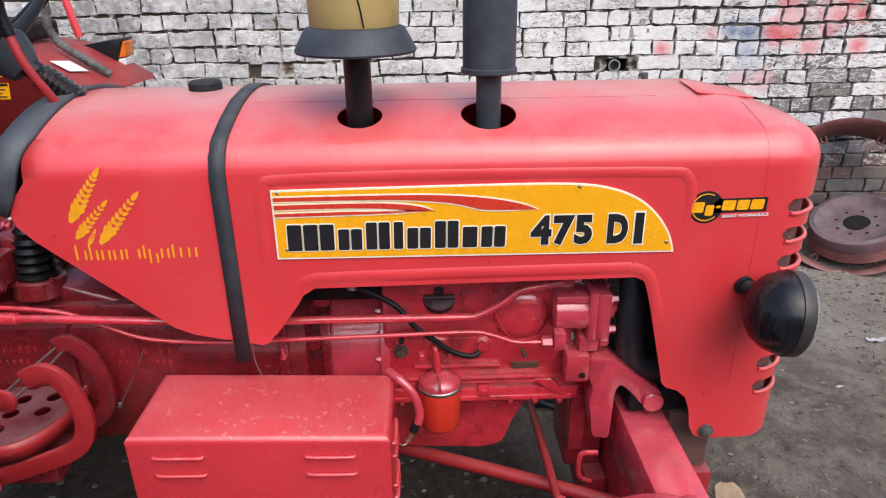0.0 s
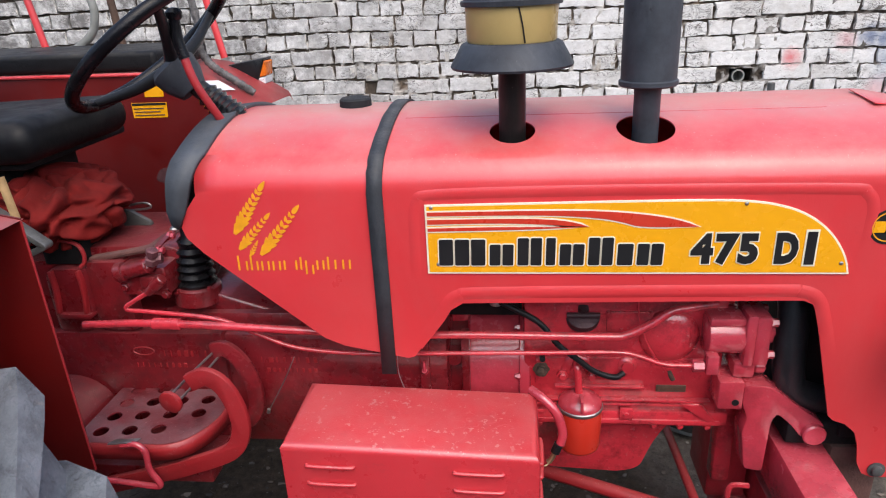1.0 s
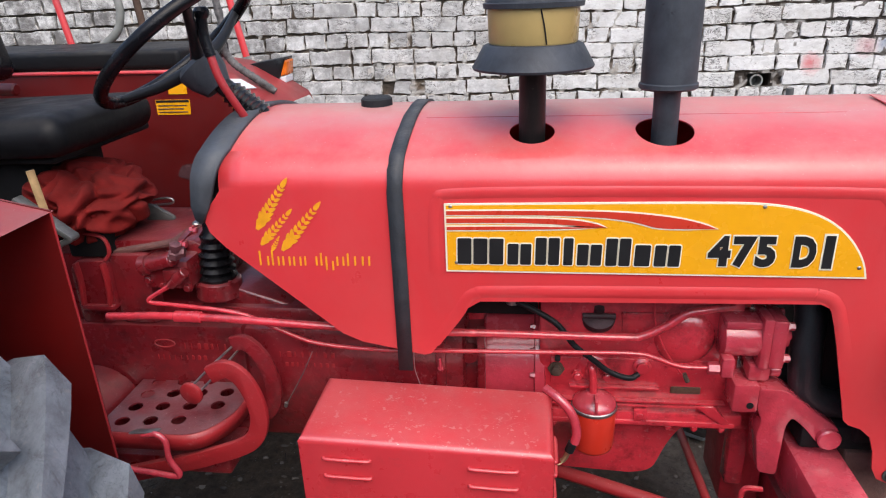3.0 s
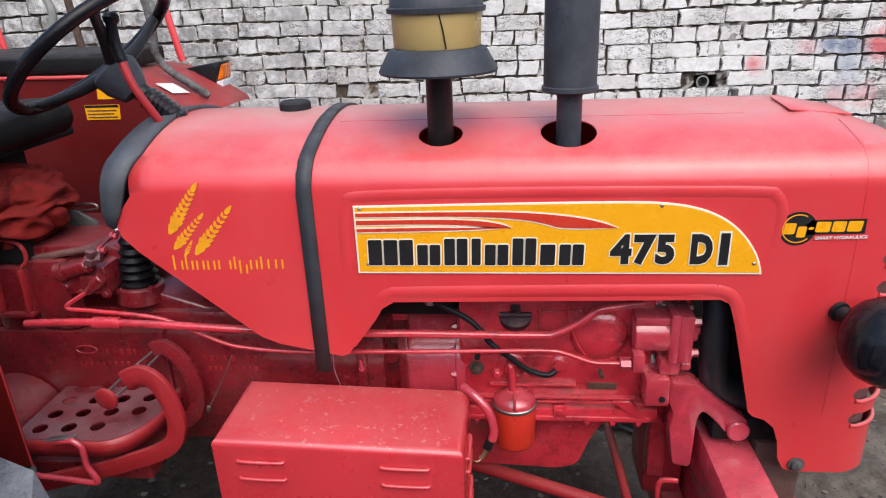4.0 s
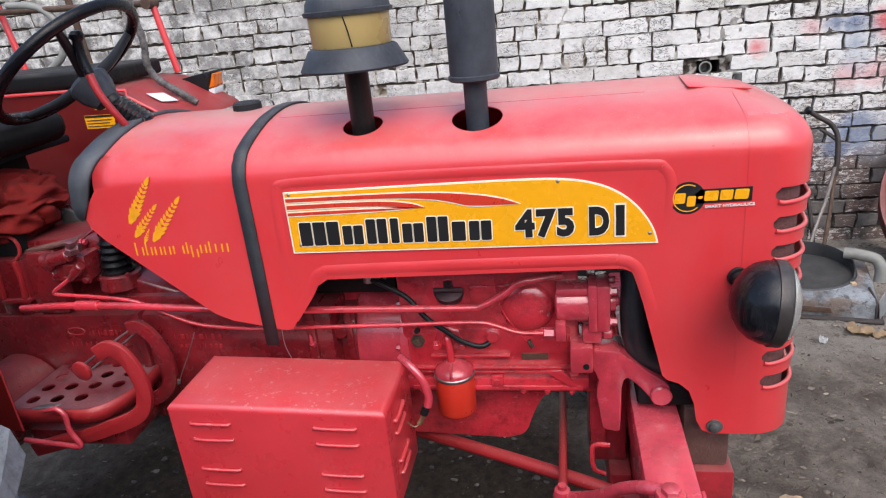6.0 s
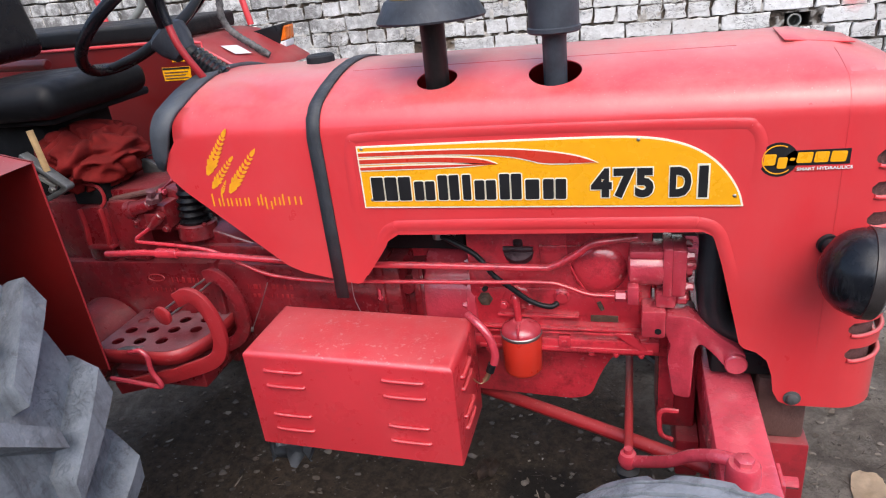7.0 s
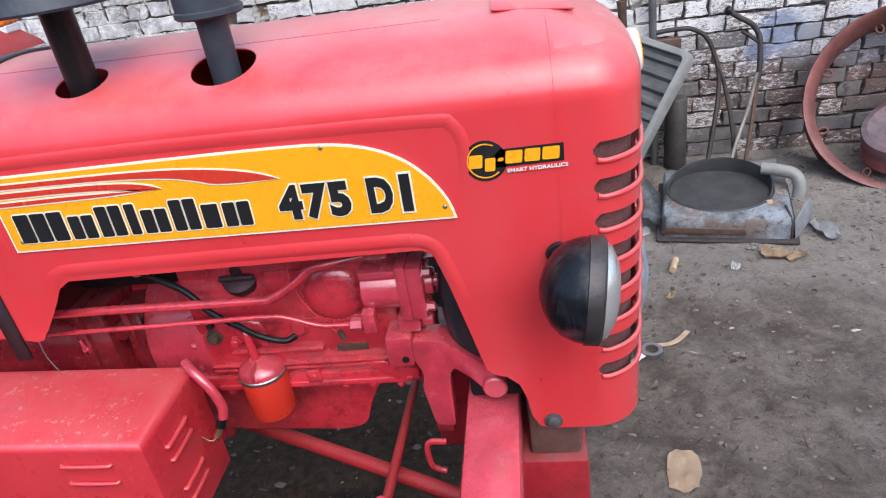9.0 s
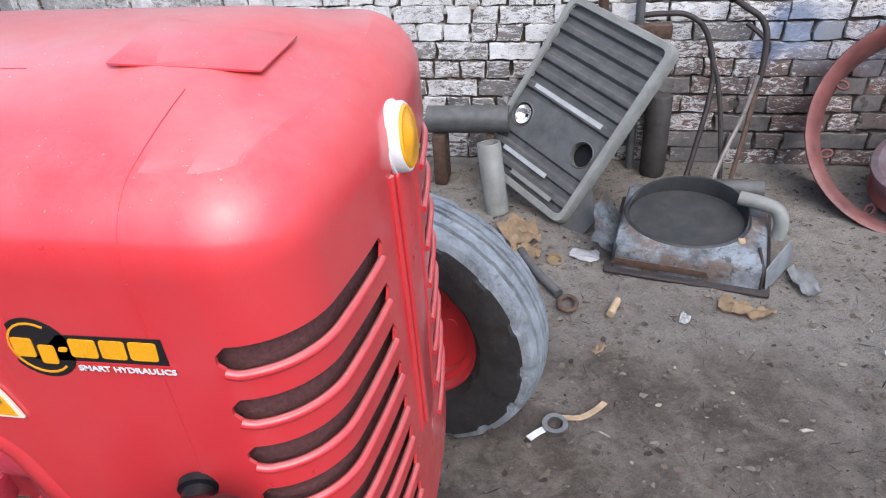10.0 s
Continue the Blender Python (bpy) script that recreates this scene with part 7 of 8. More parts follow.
# model name below the ears as plain bars
x = -0.361
for w, h, z in ((0.020, 0.030, 1.049), (0.016, 0.032, 1.049), (0.017, 0.019, 1.049), (0.017, 0.019, 1.049), (0.027, 0.019, 1.05), (0.005, 0.026, 1.05), (0.017, 0.028, 1.041), (0.016, 0.019, 1.05), (0.009, 0.026, 1.05), (0.010, 0.019, 1.051), (0.017, 0.019, 1.051)):
    for dx in ((0, w - 0.0045) if w > 0.012 else (0,)):
        bm = B()
        top = z + (h if dx == 0 else min(h, 0.019))
        prism(bm, rounded([(x + dx, z), (x + dx + 0.0036, z), (x + dx + 0.0042, top), (x + dx + 0.0006, top)], 0.001, 2), side(-0.0004), 0.0008)
        part("name_stroke", bm, GOLD, ears)
    x += w + 0.0047

# round badge sticker near the nose
badge = thing_part("badge_sticker", "black and yellow badge sticker")


def stick(name, poly, mat, level):
    bm = B()
    prism(bm, poly, side(-0.0003 - 0.0006 * level), 0.0006)
    part(name, bm, mat, badge)


def disc(cx, cz, r, n=28):
    return [(cx + r * math.cos(2 * math.pi * k / n), cz + r * math.sin(2 * math.pi * k / n)) for k in range(n)]


stick("badge_disc", disc(0.778, 1.126, 0.031), BLACKINK, 0)
stick("badge_bar", [(0.77, 1.114), (0.889, 1.1165), (0.889, 1.1435), (0.80, 1.1415)], BLACKINK, 0)
arc = [(0.778 + 0.0265 * math.cos(radians(a)), 1.126 + 0.0265 * math.sin(radians(a))) for a in range(60, 330, 15)]
arc += [(0.778 + 0.0245 * math.cos(radians(a)), 1.126 + 0.0245 * math.sin(radians(a))) for a in range(315, 45, -15)]
stick("badge_arc", arc, GOLD, 1)
for x0, w, z0, h in ((0.754, 0.019, 1.116, 0.02), (0.776, 0.015, 1.110, 0.02), (0.795, 0.008, 1.124, 0.005), (0.806, 0.024, 1.1195, 0.019), (0.833, 0.022, 1.1200, 0.019), (0.858, 0.024, 1.1205, 0.019)):
    stick("badge_block", rounded([(x0, z0), (x0 + w, z0), (x0 + w + 0.002, z0 + h), (x0 + 0.002, z0 + h)], 0.003, 3), YELLOW, 1)
stick("badge_strip", [(0.806, 1.1045), (0.888, 1.107), (0.888, 1.1135), (0.806, 1.1115)], REDINK, 1)
lettering("SMART HYDRAULICS", 0.0078, on_side(0.808, 1.106, -0.0022) @ Matrix.Rotation(radians(1.6), 4, "Z"), WHITE, badge, "badge_words", 0.0002, 0.0, 1.18, 0.0003)

# ---- scrap against the wall ----


def T_(name, make, mat, parent, label="", smooth=40):
    bm = B()
    make(bm)
    return part(name, bm, mat, parent, label, smooth)


PALEGREY = plain("pale_strip_grey", (0.42, 0.43, 0.43), 0.6, 0.0, 0.3, 30, 0.2, 0.2)
# old grille panel leaning on its corner
grille = thing("old_grille_panel", (1.2, 2.05, 0), "dusty grey ribbed grille panel leaning against the brick wall", "grille")
go, gw, gu = Vector((0.802, 2.357, 0.132)), Vector((0.711, -0.669, -0.215)), Vector((0.507, 0.277, 0.816))
gw_n, gu_n = gw.normalized(), gu.normalized()
gn = gw_n.cross(gu_n).normalized()
gu_n = gn.cross(gw_n).normalized()
GW, GH = 0.547, 0.804


def gp(a, b, h=0.0):
    return go + gw_n * a + gu_n * b + gn * h


def panel(bm):
    out = rounded([(0, 0), (GW, 0), (GW, GH), (0, GH)], 0.05, 6)
    inn = rounded([(0.03, 0.03), (GW - 0.03, 0.03), (GW - 0.03, GH - 0.03), (0.03, GH - 0.03)], 0.03, 6)
    levels = [(out, -0.055), (out, -0.012), ([(GW / 2 + (a - GW / 2) * 0.975, GH / 2 + (b - GH / 2) * 0.985) for a, b in out], 0.0), (inn, 0.0), ([(GW / 2 + (a - GW / 2) * 0.99, GH / 2 + (b - GH / 2) * 0.99) for a, b in inn], -0.012)]
    rings = [[bm.verts.new(gp(a, b, h)) for a, b in poly] for poly, h in levels]
    n = len(out)
    for r0, r1 in zip(rings, rings[1:]):
        for k in range(n):
            bm.faces.new((r0[k], r0[(k + 1) % n], r1[(k + 1) % n], r1[k]))


T_("panel_frame", panel, GREYPAINT, grille, "grey painted pressed rim", 50)


def ribbed():
    bm = B()
    rows = []
    b = 0.032
    period = 0.066
    while b < GH - 0.03:
        if 0.196 < b < 0.375:
            h = -0.016
        else:
            w = (b % period) / period
            h = -0.012 if w < 0.35 else -0.012 - 0.018 * min(1, (w - 0.35) / 0.1) if w < 0.85 else -0.030 + 0.018 * (w - 0.85) / 0.15
        rows.append((b, h))
        b += 0.005
    hole_c = [(0.094, 0.284, 0.047), (0.444, 0.282, 0.049)]
    n = len(rows)
    xs = [0.026 + (GW - 0.052) * k / 48 for k in range(49)]
    grid = [[bm.verts.new(gp(a, b, h)) for a in xs] for b, h in rows]
    for i in range(n - 1):
        for k in range(48):
            ca, cb = (xs[k] + xs[k + 1]) / 2, (rows[i][0] + rows[i + 1][0]) / 2
            if any((ca - hx) ** 2 + (cb - hz) ** 2 < (r * 1.04) ** 2 for hx, hz, r in hole_c):
                continue
            bm.faces.new((grid[i][k], grid[i][k + 1], grid[i + 1][k + 1], grid[i + 1][k]))
    part("ribbed_field", bm, GREYDARK, grille, "dark dusty ribs", smooth=30)
    for hx, hz, r in hole_c:
        bm = B()
        lathe(bm, gp(hx, hz, -0.016), gn, [(-0.03, r), (0.0, r * 1.02), (0.004, r * 1.08), (0.0005, r * 1.16)], 28, caps=False)
        part("lamp_opening", bm, GREYDARK, grille, smooth=40)
    bm = B()
    hx, hz, r = hole_c[0]
    lathe(bm, gp(hx, hz, -0.047), gn, [(0, 0.008), (0.004, 0.02), (0.016, 0.034), (0.03, 0.041)], 24, caps=False)
    part("lamp_reflector", bm, SILVER, grille, "shiny lamp reflector", smooth=60)
    bm = B()
    prism(bm, [(0.02, 0.02), (GW - 0.02, 0.02), (GW - 0.02, GH - 0.02), (0.02, GH - 0.02)], lambda a, b, h: gp(a, b, -0.058 + h), 0.004)
    part("panel_back", bm, DARK, grille)
    for b, a0, a1 in ((0.405, 0.075, 0.455), (0.118, 0.10, 0.36), (0.052, 0.20, 0.44)):
        bm = B()
        prism(bm, [(a0, b), (a1, b), (a1, b + 0.02), (a0, b + 0.018)], lambda a, b_, h: gp(a, b_, -0.013 + h), 0.0025)
        part("pale_strip", bm, PALEGREY if b > 0.1 else GREYPAINT, grille)


ribbed()
T_("corner_tab", lambda bm: prism(bm, rounded([(GW - 0.02, -0.01), (GW + 0.09, 0.03), (GW + 0.10, 0.11), (GW, 0.2)], 0.02), lambda a, b, h: gp(a, b, -0.045 + h), 0.004), GREYDARK, grille)

# fan shroud lying on the ground
IRON = plain("dark_iron", (0.045, 0.036, 0.034), 0.6, 0.3, 0.4, 30, 0.4, 0.3, (0.12, 0.1, 0.09))
so = Vector((1.380, 1.728, 0.010))
sw_, sd_ = Vector((0.5, -0.105, 0)).normalized(), Vector((0.105, 0.5, 0)).normalized()
shroud = thing("fan_shroud_scrap", so, "dented grey radiator shroud with round opening lying on the ground", "radiator shroud")
SWID, SDEP = 0.52, 0.40


def sp(a, b, h):
    return so + sw_ * a + sd_ * b + Vector((0, 0, h + 0.06 * b / SDEP))


def shroud_body(bm):
    """Square sheet tray drawn up to an oval collar."""
    n = 64
    cx, cy, ra, rb = 0.235, 0.222, 0.215, 0.172

    def square(grow):
        pts = []
        for k in range(n):
            a = 2 * math.pi * k / n
            c, s = math.cos(a), math.sin(a)
            t = min((SWID - cx if c > 0 else cx) / max(1e-6, abs(c)), (SDEP - cy if s > 0 else cy) / max(1e-6, abs(s)))
            pts.append((cx + c * t * grow, cy + s * t * grow))
        return pts

    def oval(f):
        return [(cx + ra * f * math.cos(2 * math.pi * k / n), cy + rb * f * math.sin(2 * math.pi * k / n)) for k in range(n)]

    rings = [(square(1.0), 0.0), (square(0.985), 0.075), (square(0.955), 0.088), (oval(1.045), 0.098)]
    vs = [[bm.verts.new(sp(a, b, h)) for a, b in poly] for poly, h in rings]
    for r0, r1 in zip(vs, vs[1:]):
        for k in range(n):
            bm.faces.new((r0[k], r0[(k + 1) % n], r1[(k + 1) % n], r1[k]))


def shroud_collar(bm):
    """Oval collar round the fan opening, standing highest along its far side."""
    n = 64
    rings = []
    for f, low, high in ((1.045, 0.0975, 0.0975), (1.03, 0.101, 0.128), (1.005, 0.104, 0.150), (0.985, 0.104, 0.152), (0.965, 0.099, 0.145), (0.945, 0.06, 0.06)):
        ring = []
        for k in range(n):
            a = 2 * math.pi * k / n
            w = max(0.0, math.sin(a + 0.25)) ** 0.7
            ring.append(bm.verts.new(sp(0.235 + 0.215 * f * math.cos(a), 0.222 + 0.172 * f * math.sin(a), low + (high - low) * w)))
        rings.append(ring)
    for r0, r1 in zip(rings, rings[1:]):
        for k in range(n):
            bm.faces.new((r0[k], r0[(k + 1) % n], r1[(k + 1) % n], r1[k]))


def shroud_mat():
    """Old pale grey-blue sheet, stained dark and rusting in patches."""
    m = Mat("shroud_paint", 0.5)
    c = m.mix(m.ramp(m.noise(7.0, 7, 0.7), 0.40, 0.60), (0.24, 0.265, 0.285), (0.06, 0.067, 0.074))
    c = m.mix(m.ramp(m.noise(9.0, 8, 0.75), 0.49, 0.58, 0.0, 0.85), c, (0.125, 0.085, 0.062))
    c = m.mix(m.ramp(m.noise(26.0, 7, 0.75), 0.54, 0.64, 0.0, 0.85), c, (0.03, 0.029, 0.029))
    m.color(c)
    m.bump(m.math("ADD", m.noise(60.0, 6, 0.7), m.math("MULTIPLY", m.noise(9.0, 4), 3.0)), 0.5, 0.004)
    return m.m


SHROUD = shroud_mat()
T_("shroud_body", shroud_body, SHROUD, shroud, "grey blue sheet with rusty edges", 35)
T_("base_flange", lambda bm: prism(bm, rounded([(-0.02, -0.025), (SWID + 0.02, -0.025), (SWID + 0.02, SDEP + 0.02), (-0.02, SDEP + 0.02)], 0.01), lambda a, b, h: sp(a, b, -0.006 + h), 0.012, 0.003), IRON, shroud, "blackened base flange")
T_("shroud_collar", shroud_collar, plain("collar_soot", (0.028, 0.029, 0.030), 0.5, 0.2, 0.6, 16, 0.3, 0.3, (0.10, 0.09, 0.08)), shroud, "sooty black oval collar", 50)
T_("front_strip", lambda bm: prism(bm, [(0.0, 0.006), (0.34, 0.004), (0.33, 0.03), (0.02, 0.034)], lambda a, b, h: sp(a, -0.006 - h, 0.022 + b), 0.004, 0.001), RUST, shroud, "brown rusted strip along the front")
T_("dark_liner", lambda bm: prism(bm, disc(0.235, 0.222, 0.205, 40), lambda a, b, h: sp(a, 0.222 + (b - 0.222) * 0.79, 0.085 + h), 0.004), plain("dark_oily_steel", (0.035, 0.04, 0.043), 0.45, 0.3, 0.5, 12, 0.2, 0.15), shroud, "dark oily inside")
def torn_sheet(bm):
    n, m = 7, 6
    g = [[bm.verts.new(sp(-0.085 + 0.10 * i / n + 0.012 * math.sin(j * 1.3), 0.04 + 0.20 * j / m, 0.02 + 0.12 * (1 - i / n) * (0.5 + 0.5 * j / m) + 0.014 * noise.noise((i * 0.8, j * 0.8, 4.0)))) for j in range(m + 1)] for i in range(n + 1)]
    for i in range(n):
        for j in range(m):
            bm.faces.new((g[i][j], g[i + 1][j], g[i + 1][j + 1], g[i][j + 1]))
    bmesh.ops.solidify(bm, geom=bm.faces[:], thickness=0.003)


T_("torn_sheet", torn_sheet, SHROUD, shroud, "torn bent corner sheet", 60)
T_("elbow_pipe", lambda bm: tube(bm, [sp(0.405, 0.27, 0.165), sp(0.47, 0.255, 0.165), sp(0.53, 0.24, 0.155), sp(0.553, 0.225, 0.115), sp(0.552, 0.215, 0.06)], 0.026, 16, 5), GREYPAINT, shroud, "grey elbow pipe stub")
T_("pipe_mouth", lambda bm: lathe(bm, sp(0.405, 0.27, 0.165), sp(0.405, 0.27, 0.165) - sp(0.47, 0.255, 0.165), [(0.0005, 0.021), (0.001, 0.0)], 16), DARK, shroud)
T_("corner_seam", lambda bm: tube(bm, [sp(SWID - 0.012, 0.004, -0.004), sp(SWID - 0.014, 0.012, 0.075), sp(SWID - 0.03, 0.10, 0.094)], 0.006, 8, 3), IRON, shroud, "dark corner seam")
T_("end_panel", lambda bm: prism(bm, rounded([(0.0, 0.0), (0.155, 0.0), (0.165, 0.06), (0.15, 0.12), (0.0, 0.105)], 0.012, 3), lambda a, b, h: sp(SWID + 0.004 + h + 0.5 * a - 0.12 * b, 0.005 + a, b * 0.86), 0.004, 0.001), plain("end_sheet", (0.23, 0.245, 0.255), 0.55, 0.1, 0.4, 14, 0.3, 0.3), shroud, "pale bent end sheet")
T_("rust_flap", lambda bm: box(bm, tuple(sp(0.43, 0.12, 0.055) - Vector((0.012, 0.012, 0.0))), tuple(sp(0.43, 0.12, 0.055) + Vector((0.012, 0.012, 0.05))), 0.004), LEAF, shroud)

# two bent control levers leaning on the wall
lever = thing("bent_lever", (1.90, 2.3, 0), "dark bent iron lever leaning against the brick wall", "lever", "levers by the wall")
T_("lever_bar", lambda bm: tube(bm, [(1.975, 2.48, 0.42), (1.984, 2.50, 0.512), (1.984, 2.53, 0.614), (1.968, 2.545, 0.66), (1.94, 2.55, 0.692), (1.89, 2.555, 0.722), (1.84, 2.56, 0.757)], 0.013, 10, 5), IRON, lever)
T_("lever_knob", lambda bm: lathe(bm, (1.85, 2.558, 0.752), (-1, 0.05, 0.6), [(0, 0.015), (0.006, 0.022), (0.026, 0.022), (0.032, 0.012), (0.032, 0)], 14), BLACK, lever)
T_("lever_fork", lambda bm: tube(bm, [(1.982, 2.53, 0.60), (1.945, 2.55, 0.63), (1.907, 2.565, 0.655)], 0.010, 8, 4), IRON, lever)
T_("lever_strand", lambda bm: tube(bm, [(1.978, 2.49, 0.45), (1.968, 2.47, 0.383), (1.938, 2.40, 0.236), (1.898, 2.32, 0.068), (1.885, 2.29, 0.0)], 0.0105, 8, 4), RUST, lever, "rusty lower strand of the lever")
lever2 = thing("bent_lever", (1.78, 2.35, 0), "dark bent iron lever leaning against the brick wall", "lever", "levers by the wall")
T_("lever_bar", lambda bm: tube(bm, [(1.705, 2.33, 0.0), (1.734, 2.37, 0.104), (1.762, 2.42, 0.218), (1.789, 2.47, 0.345), (1.80, 2.52, 0.472), (1.775, 2.55, 0.579), (1.745, 2.558, 0.64), (1.714, 2.56, 0.671), (1.66, 2.56, 0.697), (1.606, 2.56, 0.70), (1.53, 2.563, 0.697), (1.473, 2.565, 0.685)], 0.0115, 10, 5), IRON, lever2)
T_("lever_strand", lambda bm: tube(bm, [(1.798, 2.525, 0.50), (1.812, 2.51, 0.46), (1.825, 2.50, 0.418), (1.847, 2.45, 0.287), (1.86, 2.38, 0.127), (1.865, 2.33, 0.0)], 0.0105, 8, 4), IRON, lever2)
PALEROD = plain("worn_bright_rod", (0.27, 0.24, 0.22), 0.5, 0.3, 0.5, 30, 0.3, 0.2)
rods = thing("iron_rod", (1.84, 2.3, 0), "worn bright iron rod leaning against the levers", "rod", "levers by the wall")
T_("rod_bar", lambda bm: tube(bm, [(1.80, 2.27, 0.0), (1.858, 2.36, 0.155), (1.93, 2.44, 0.31), (1.965, 2.475, 0.47)], 0.0095, 8, 3), PALEROD, rods)
pipe3 = thing("grey_pipe", (1.9, 2.25, 0), "blue-grey pipe lying on the ground by the levers", "pipe", "scrap pipes")
T_("pipe_wall", lambda bm: lathe(bm, (1.66, 2.30, 0.045), (0.36, -0.05, 0.02), [(0, 0.038), (0.36, 0.04), (0.364, 0.036), (0.364, 0.03), (0.02, 0.03)], 24, caps=False), GREYDARK, pipe3)
# large bare wheel rim leaning on the wall
rim_t = thing("tractor_wheel_rim", (2.55, 2.05, 0), "faded red bare tractor wheel rim leaning against the brick wall", "wheel rim")
rn = Vector((-0.36, -0.80, 0.46)).normalized()
rc = Vector((2.545, 2.20, 0.372))
T_("rim_barrel", lambda bm: lathe(bm, rc - rn * 0.28, rn, [(0.0, 0.42), (0.01, 0.43), (0.02, 0.427), (0.035, 0.408), (0.10, 0.392), (0.18, 0.392), (0.245, 0.408), (0.262, 0.426), (0.275, 0.43), (0.285, 0.426), (0.282, 0.417), (0.262, 0.403), (0.24, 0.394), (0.18, 0.379), (0.10, 0.379), (0.04, 0.394), (0.02, 0.41), (0.0, 0.42)], 72), RIMRED, rim_t, "faded red rim with rusty inside", 40)
r_u = rn.orthogonal().normalized()
r_v = rn.cross(r_u)
for k in range(8):
    a = 2 * math.pi * (k + 0.4) / 8
    c = rc - rn * 0.11 + (r_u * math.cos(a) + r_v * math.sin(a)) * 0.362
    rad = (r_u * math.cos(a) + r_v * math.sin(a))
    tan = rn.cross(rad)
    loop = [c + rad * 0.022 * math.cos(t) + tan * 0.015 * math.sin(t) for t in [2 * math.pi * i / 14 for i in range(14)]]
    T_("rim_lug", lambda bm: tube(bm, loop, 0.006, 8, 1, close=True), RIMRED, rim_t, "", 60)
disc_t = thing("wheel_disc", (2.66, 2.25, 0), "dusty wheel centre disc resting inside the bare rim", "wheel disc")
dn = Vector((-0.34, -0.20, 0.92)).normalized()
dc = Vector((2.60, 2.20, 0.245))
T_("disc_plate", lambda bm: lathe(bm, dc, dn, [(-0.07, 0.225), (-0.01, 0.23), (0.0, 0.225), (0.004, 0.20), (-0.02, 0.17), (-0.03, 0.13), (-0.03, 0.065), (-0.05, 0.06), (-0.05, 0.0)], 48), plain("disc_dusty", (0.17, 0.095, 0.105), 0.6, 0.1, 0.55, 6, 0.3, 0.85, (0.17, 0.165, 0.175)), disc_t, "", 40)
T_("disc_bore", lambda bm: lathe(bm, dc, dn, [(-0.028, 0.06), (-0.0275, 0.0)], 28), DARK, disc_t)
T_("disc_rim", lambda bm: lathe(bm, dc, dn, [(-0.12, 0.235), (-0.115, 0.242), (-0.10, 0.235), (-0.07, 0.225)], 48), RIMRED, disc_t)
d_u = dn.orthogonal().normalized()
d_v = dn.cross(d_u)
for k in range(8):
    a = 2 * math.pi * k / 8
    c = dc + (d_u * math.cos(a) + d_v * math.sin(a)) * 0.10
    T_("bolt_hole", lambda bm: lathe(bm, c - dn * 0.03, dn, [(0.0, 0.009), (0.001, 0.0085), (0.001, 0.0)], 12), DARK, disc_t)

# pipes and drums behind the nose
pipe = thing("grey_pipe", (1.0, 2.3, 0), "short grey metal pipe standing against the scrap pile", "pipe", "scrap pipes")
T_("pipe_wall", lambda bm: lathe(bm, (0.93, 2.12, 0.0), (-0.12, 0.15, 1), [(0, 0.05), (0.30, 0.05), (0.305, 0.046), (0.305, 0.04), (0.02, 0.04)], 28, caps=False), GREYPAINT, pipe)
pipe2 = thing("grey_pipe", (0.8, 2.4, 0), "short grey metal pipe lying on the scrap pile", "pipe", "scrap pipes")
T_("pipe_wall", lambda bm: lathe(bm, (0.60, 2.40, 0.30), (1, -0.03, 0.02), [(0, 0.06), (0.36, 0.06), (0.363, 0.055), (0.363, 0.045), (0.02, 0.045)], 28, caps=False), GREYDARK, pipe2)
for px0, px1 in ((0.62, 0.68), (0.86, 0.90)):
    T_("pipe_stand", lambda bm: box(bm, (px0, 2.34, 0.0), (px1, 2.46, 0.245), 0.01), RUST, pipe2)
post = thing("iron_post", (1.52, 2.55, 0), "rusty flat iron post standing against the wall", "post")
T_("post_bar", lambda bm: rod(bm, (1.505, 2.555, 0.0), (1.48, 2.57, 0.98), 0.019, seg=18, bevel=0.003), GREYDARK, post)
stub = thing("exhaust_stub", (1.35, 2.5, 0), "rusty open pipe end standing behind the grille panel", "pipe", "scrap pipes")
T_("stub_wall", lambda bm: lathe(bm, (1.36, 2.50, 0.0), (-0.035, 0.0, 1), [(0.0, 0.021), (0.86, 0.021), (0.875, 0.027), (0.877, 0.024), (0.80, 0.018)], 20, caps=False), RUST, stub)
T_("post_collar", lambda bm: box(bm, (1.455, 2.535, 0.60), (1.62, 2.585, 0.66), 0.008), RUST, post)
tub = thing("metal_canister", (1.62, 2.45, 0), "dark grey canister standing behind the grille panel", "canister")
T_("canister_body", lambda bm: lathe(bm, (1.60, 2.50, 0.0), (0.0, 0.06, 1), [(0, 0.05), (0.01, 0.055), (0.36, 0.055), (0.37, 0.05), (0.375, 0.03), (0.375, 0)], 28), plain("canister_brown", (0.062, 0.056, 0.052), 0.6, 0.2, 0.5, 14, 0.4, 0.4, (0.16, 0.14, 0.12)), tub)

# small litter
random.seed(11)


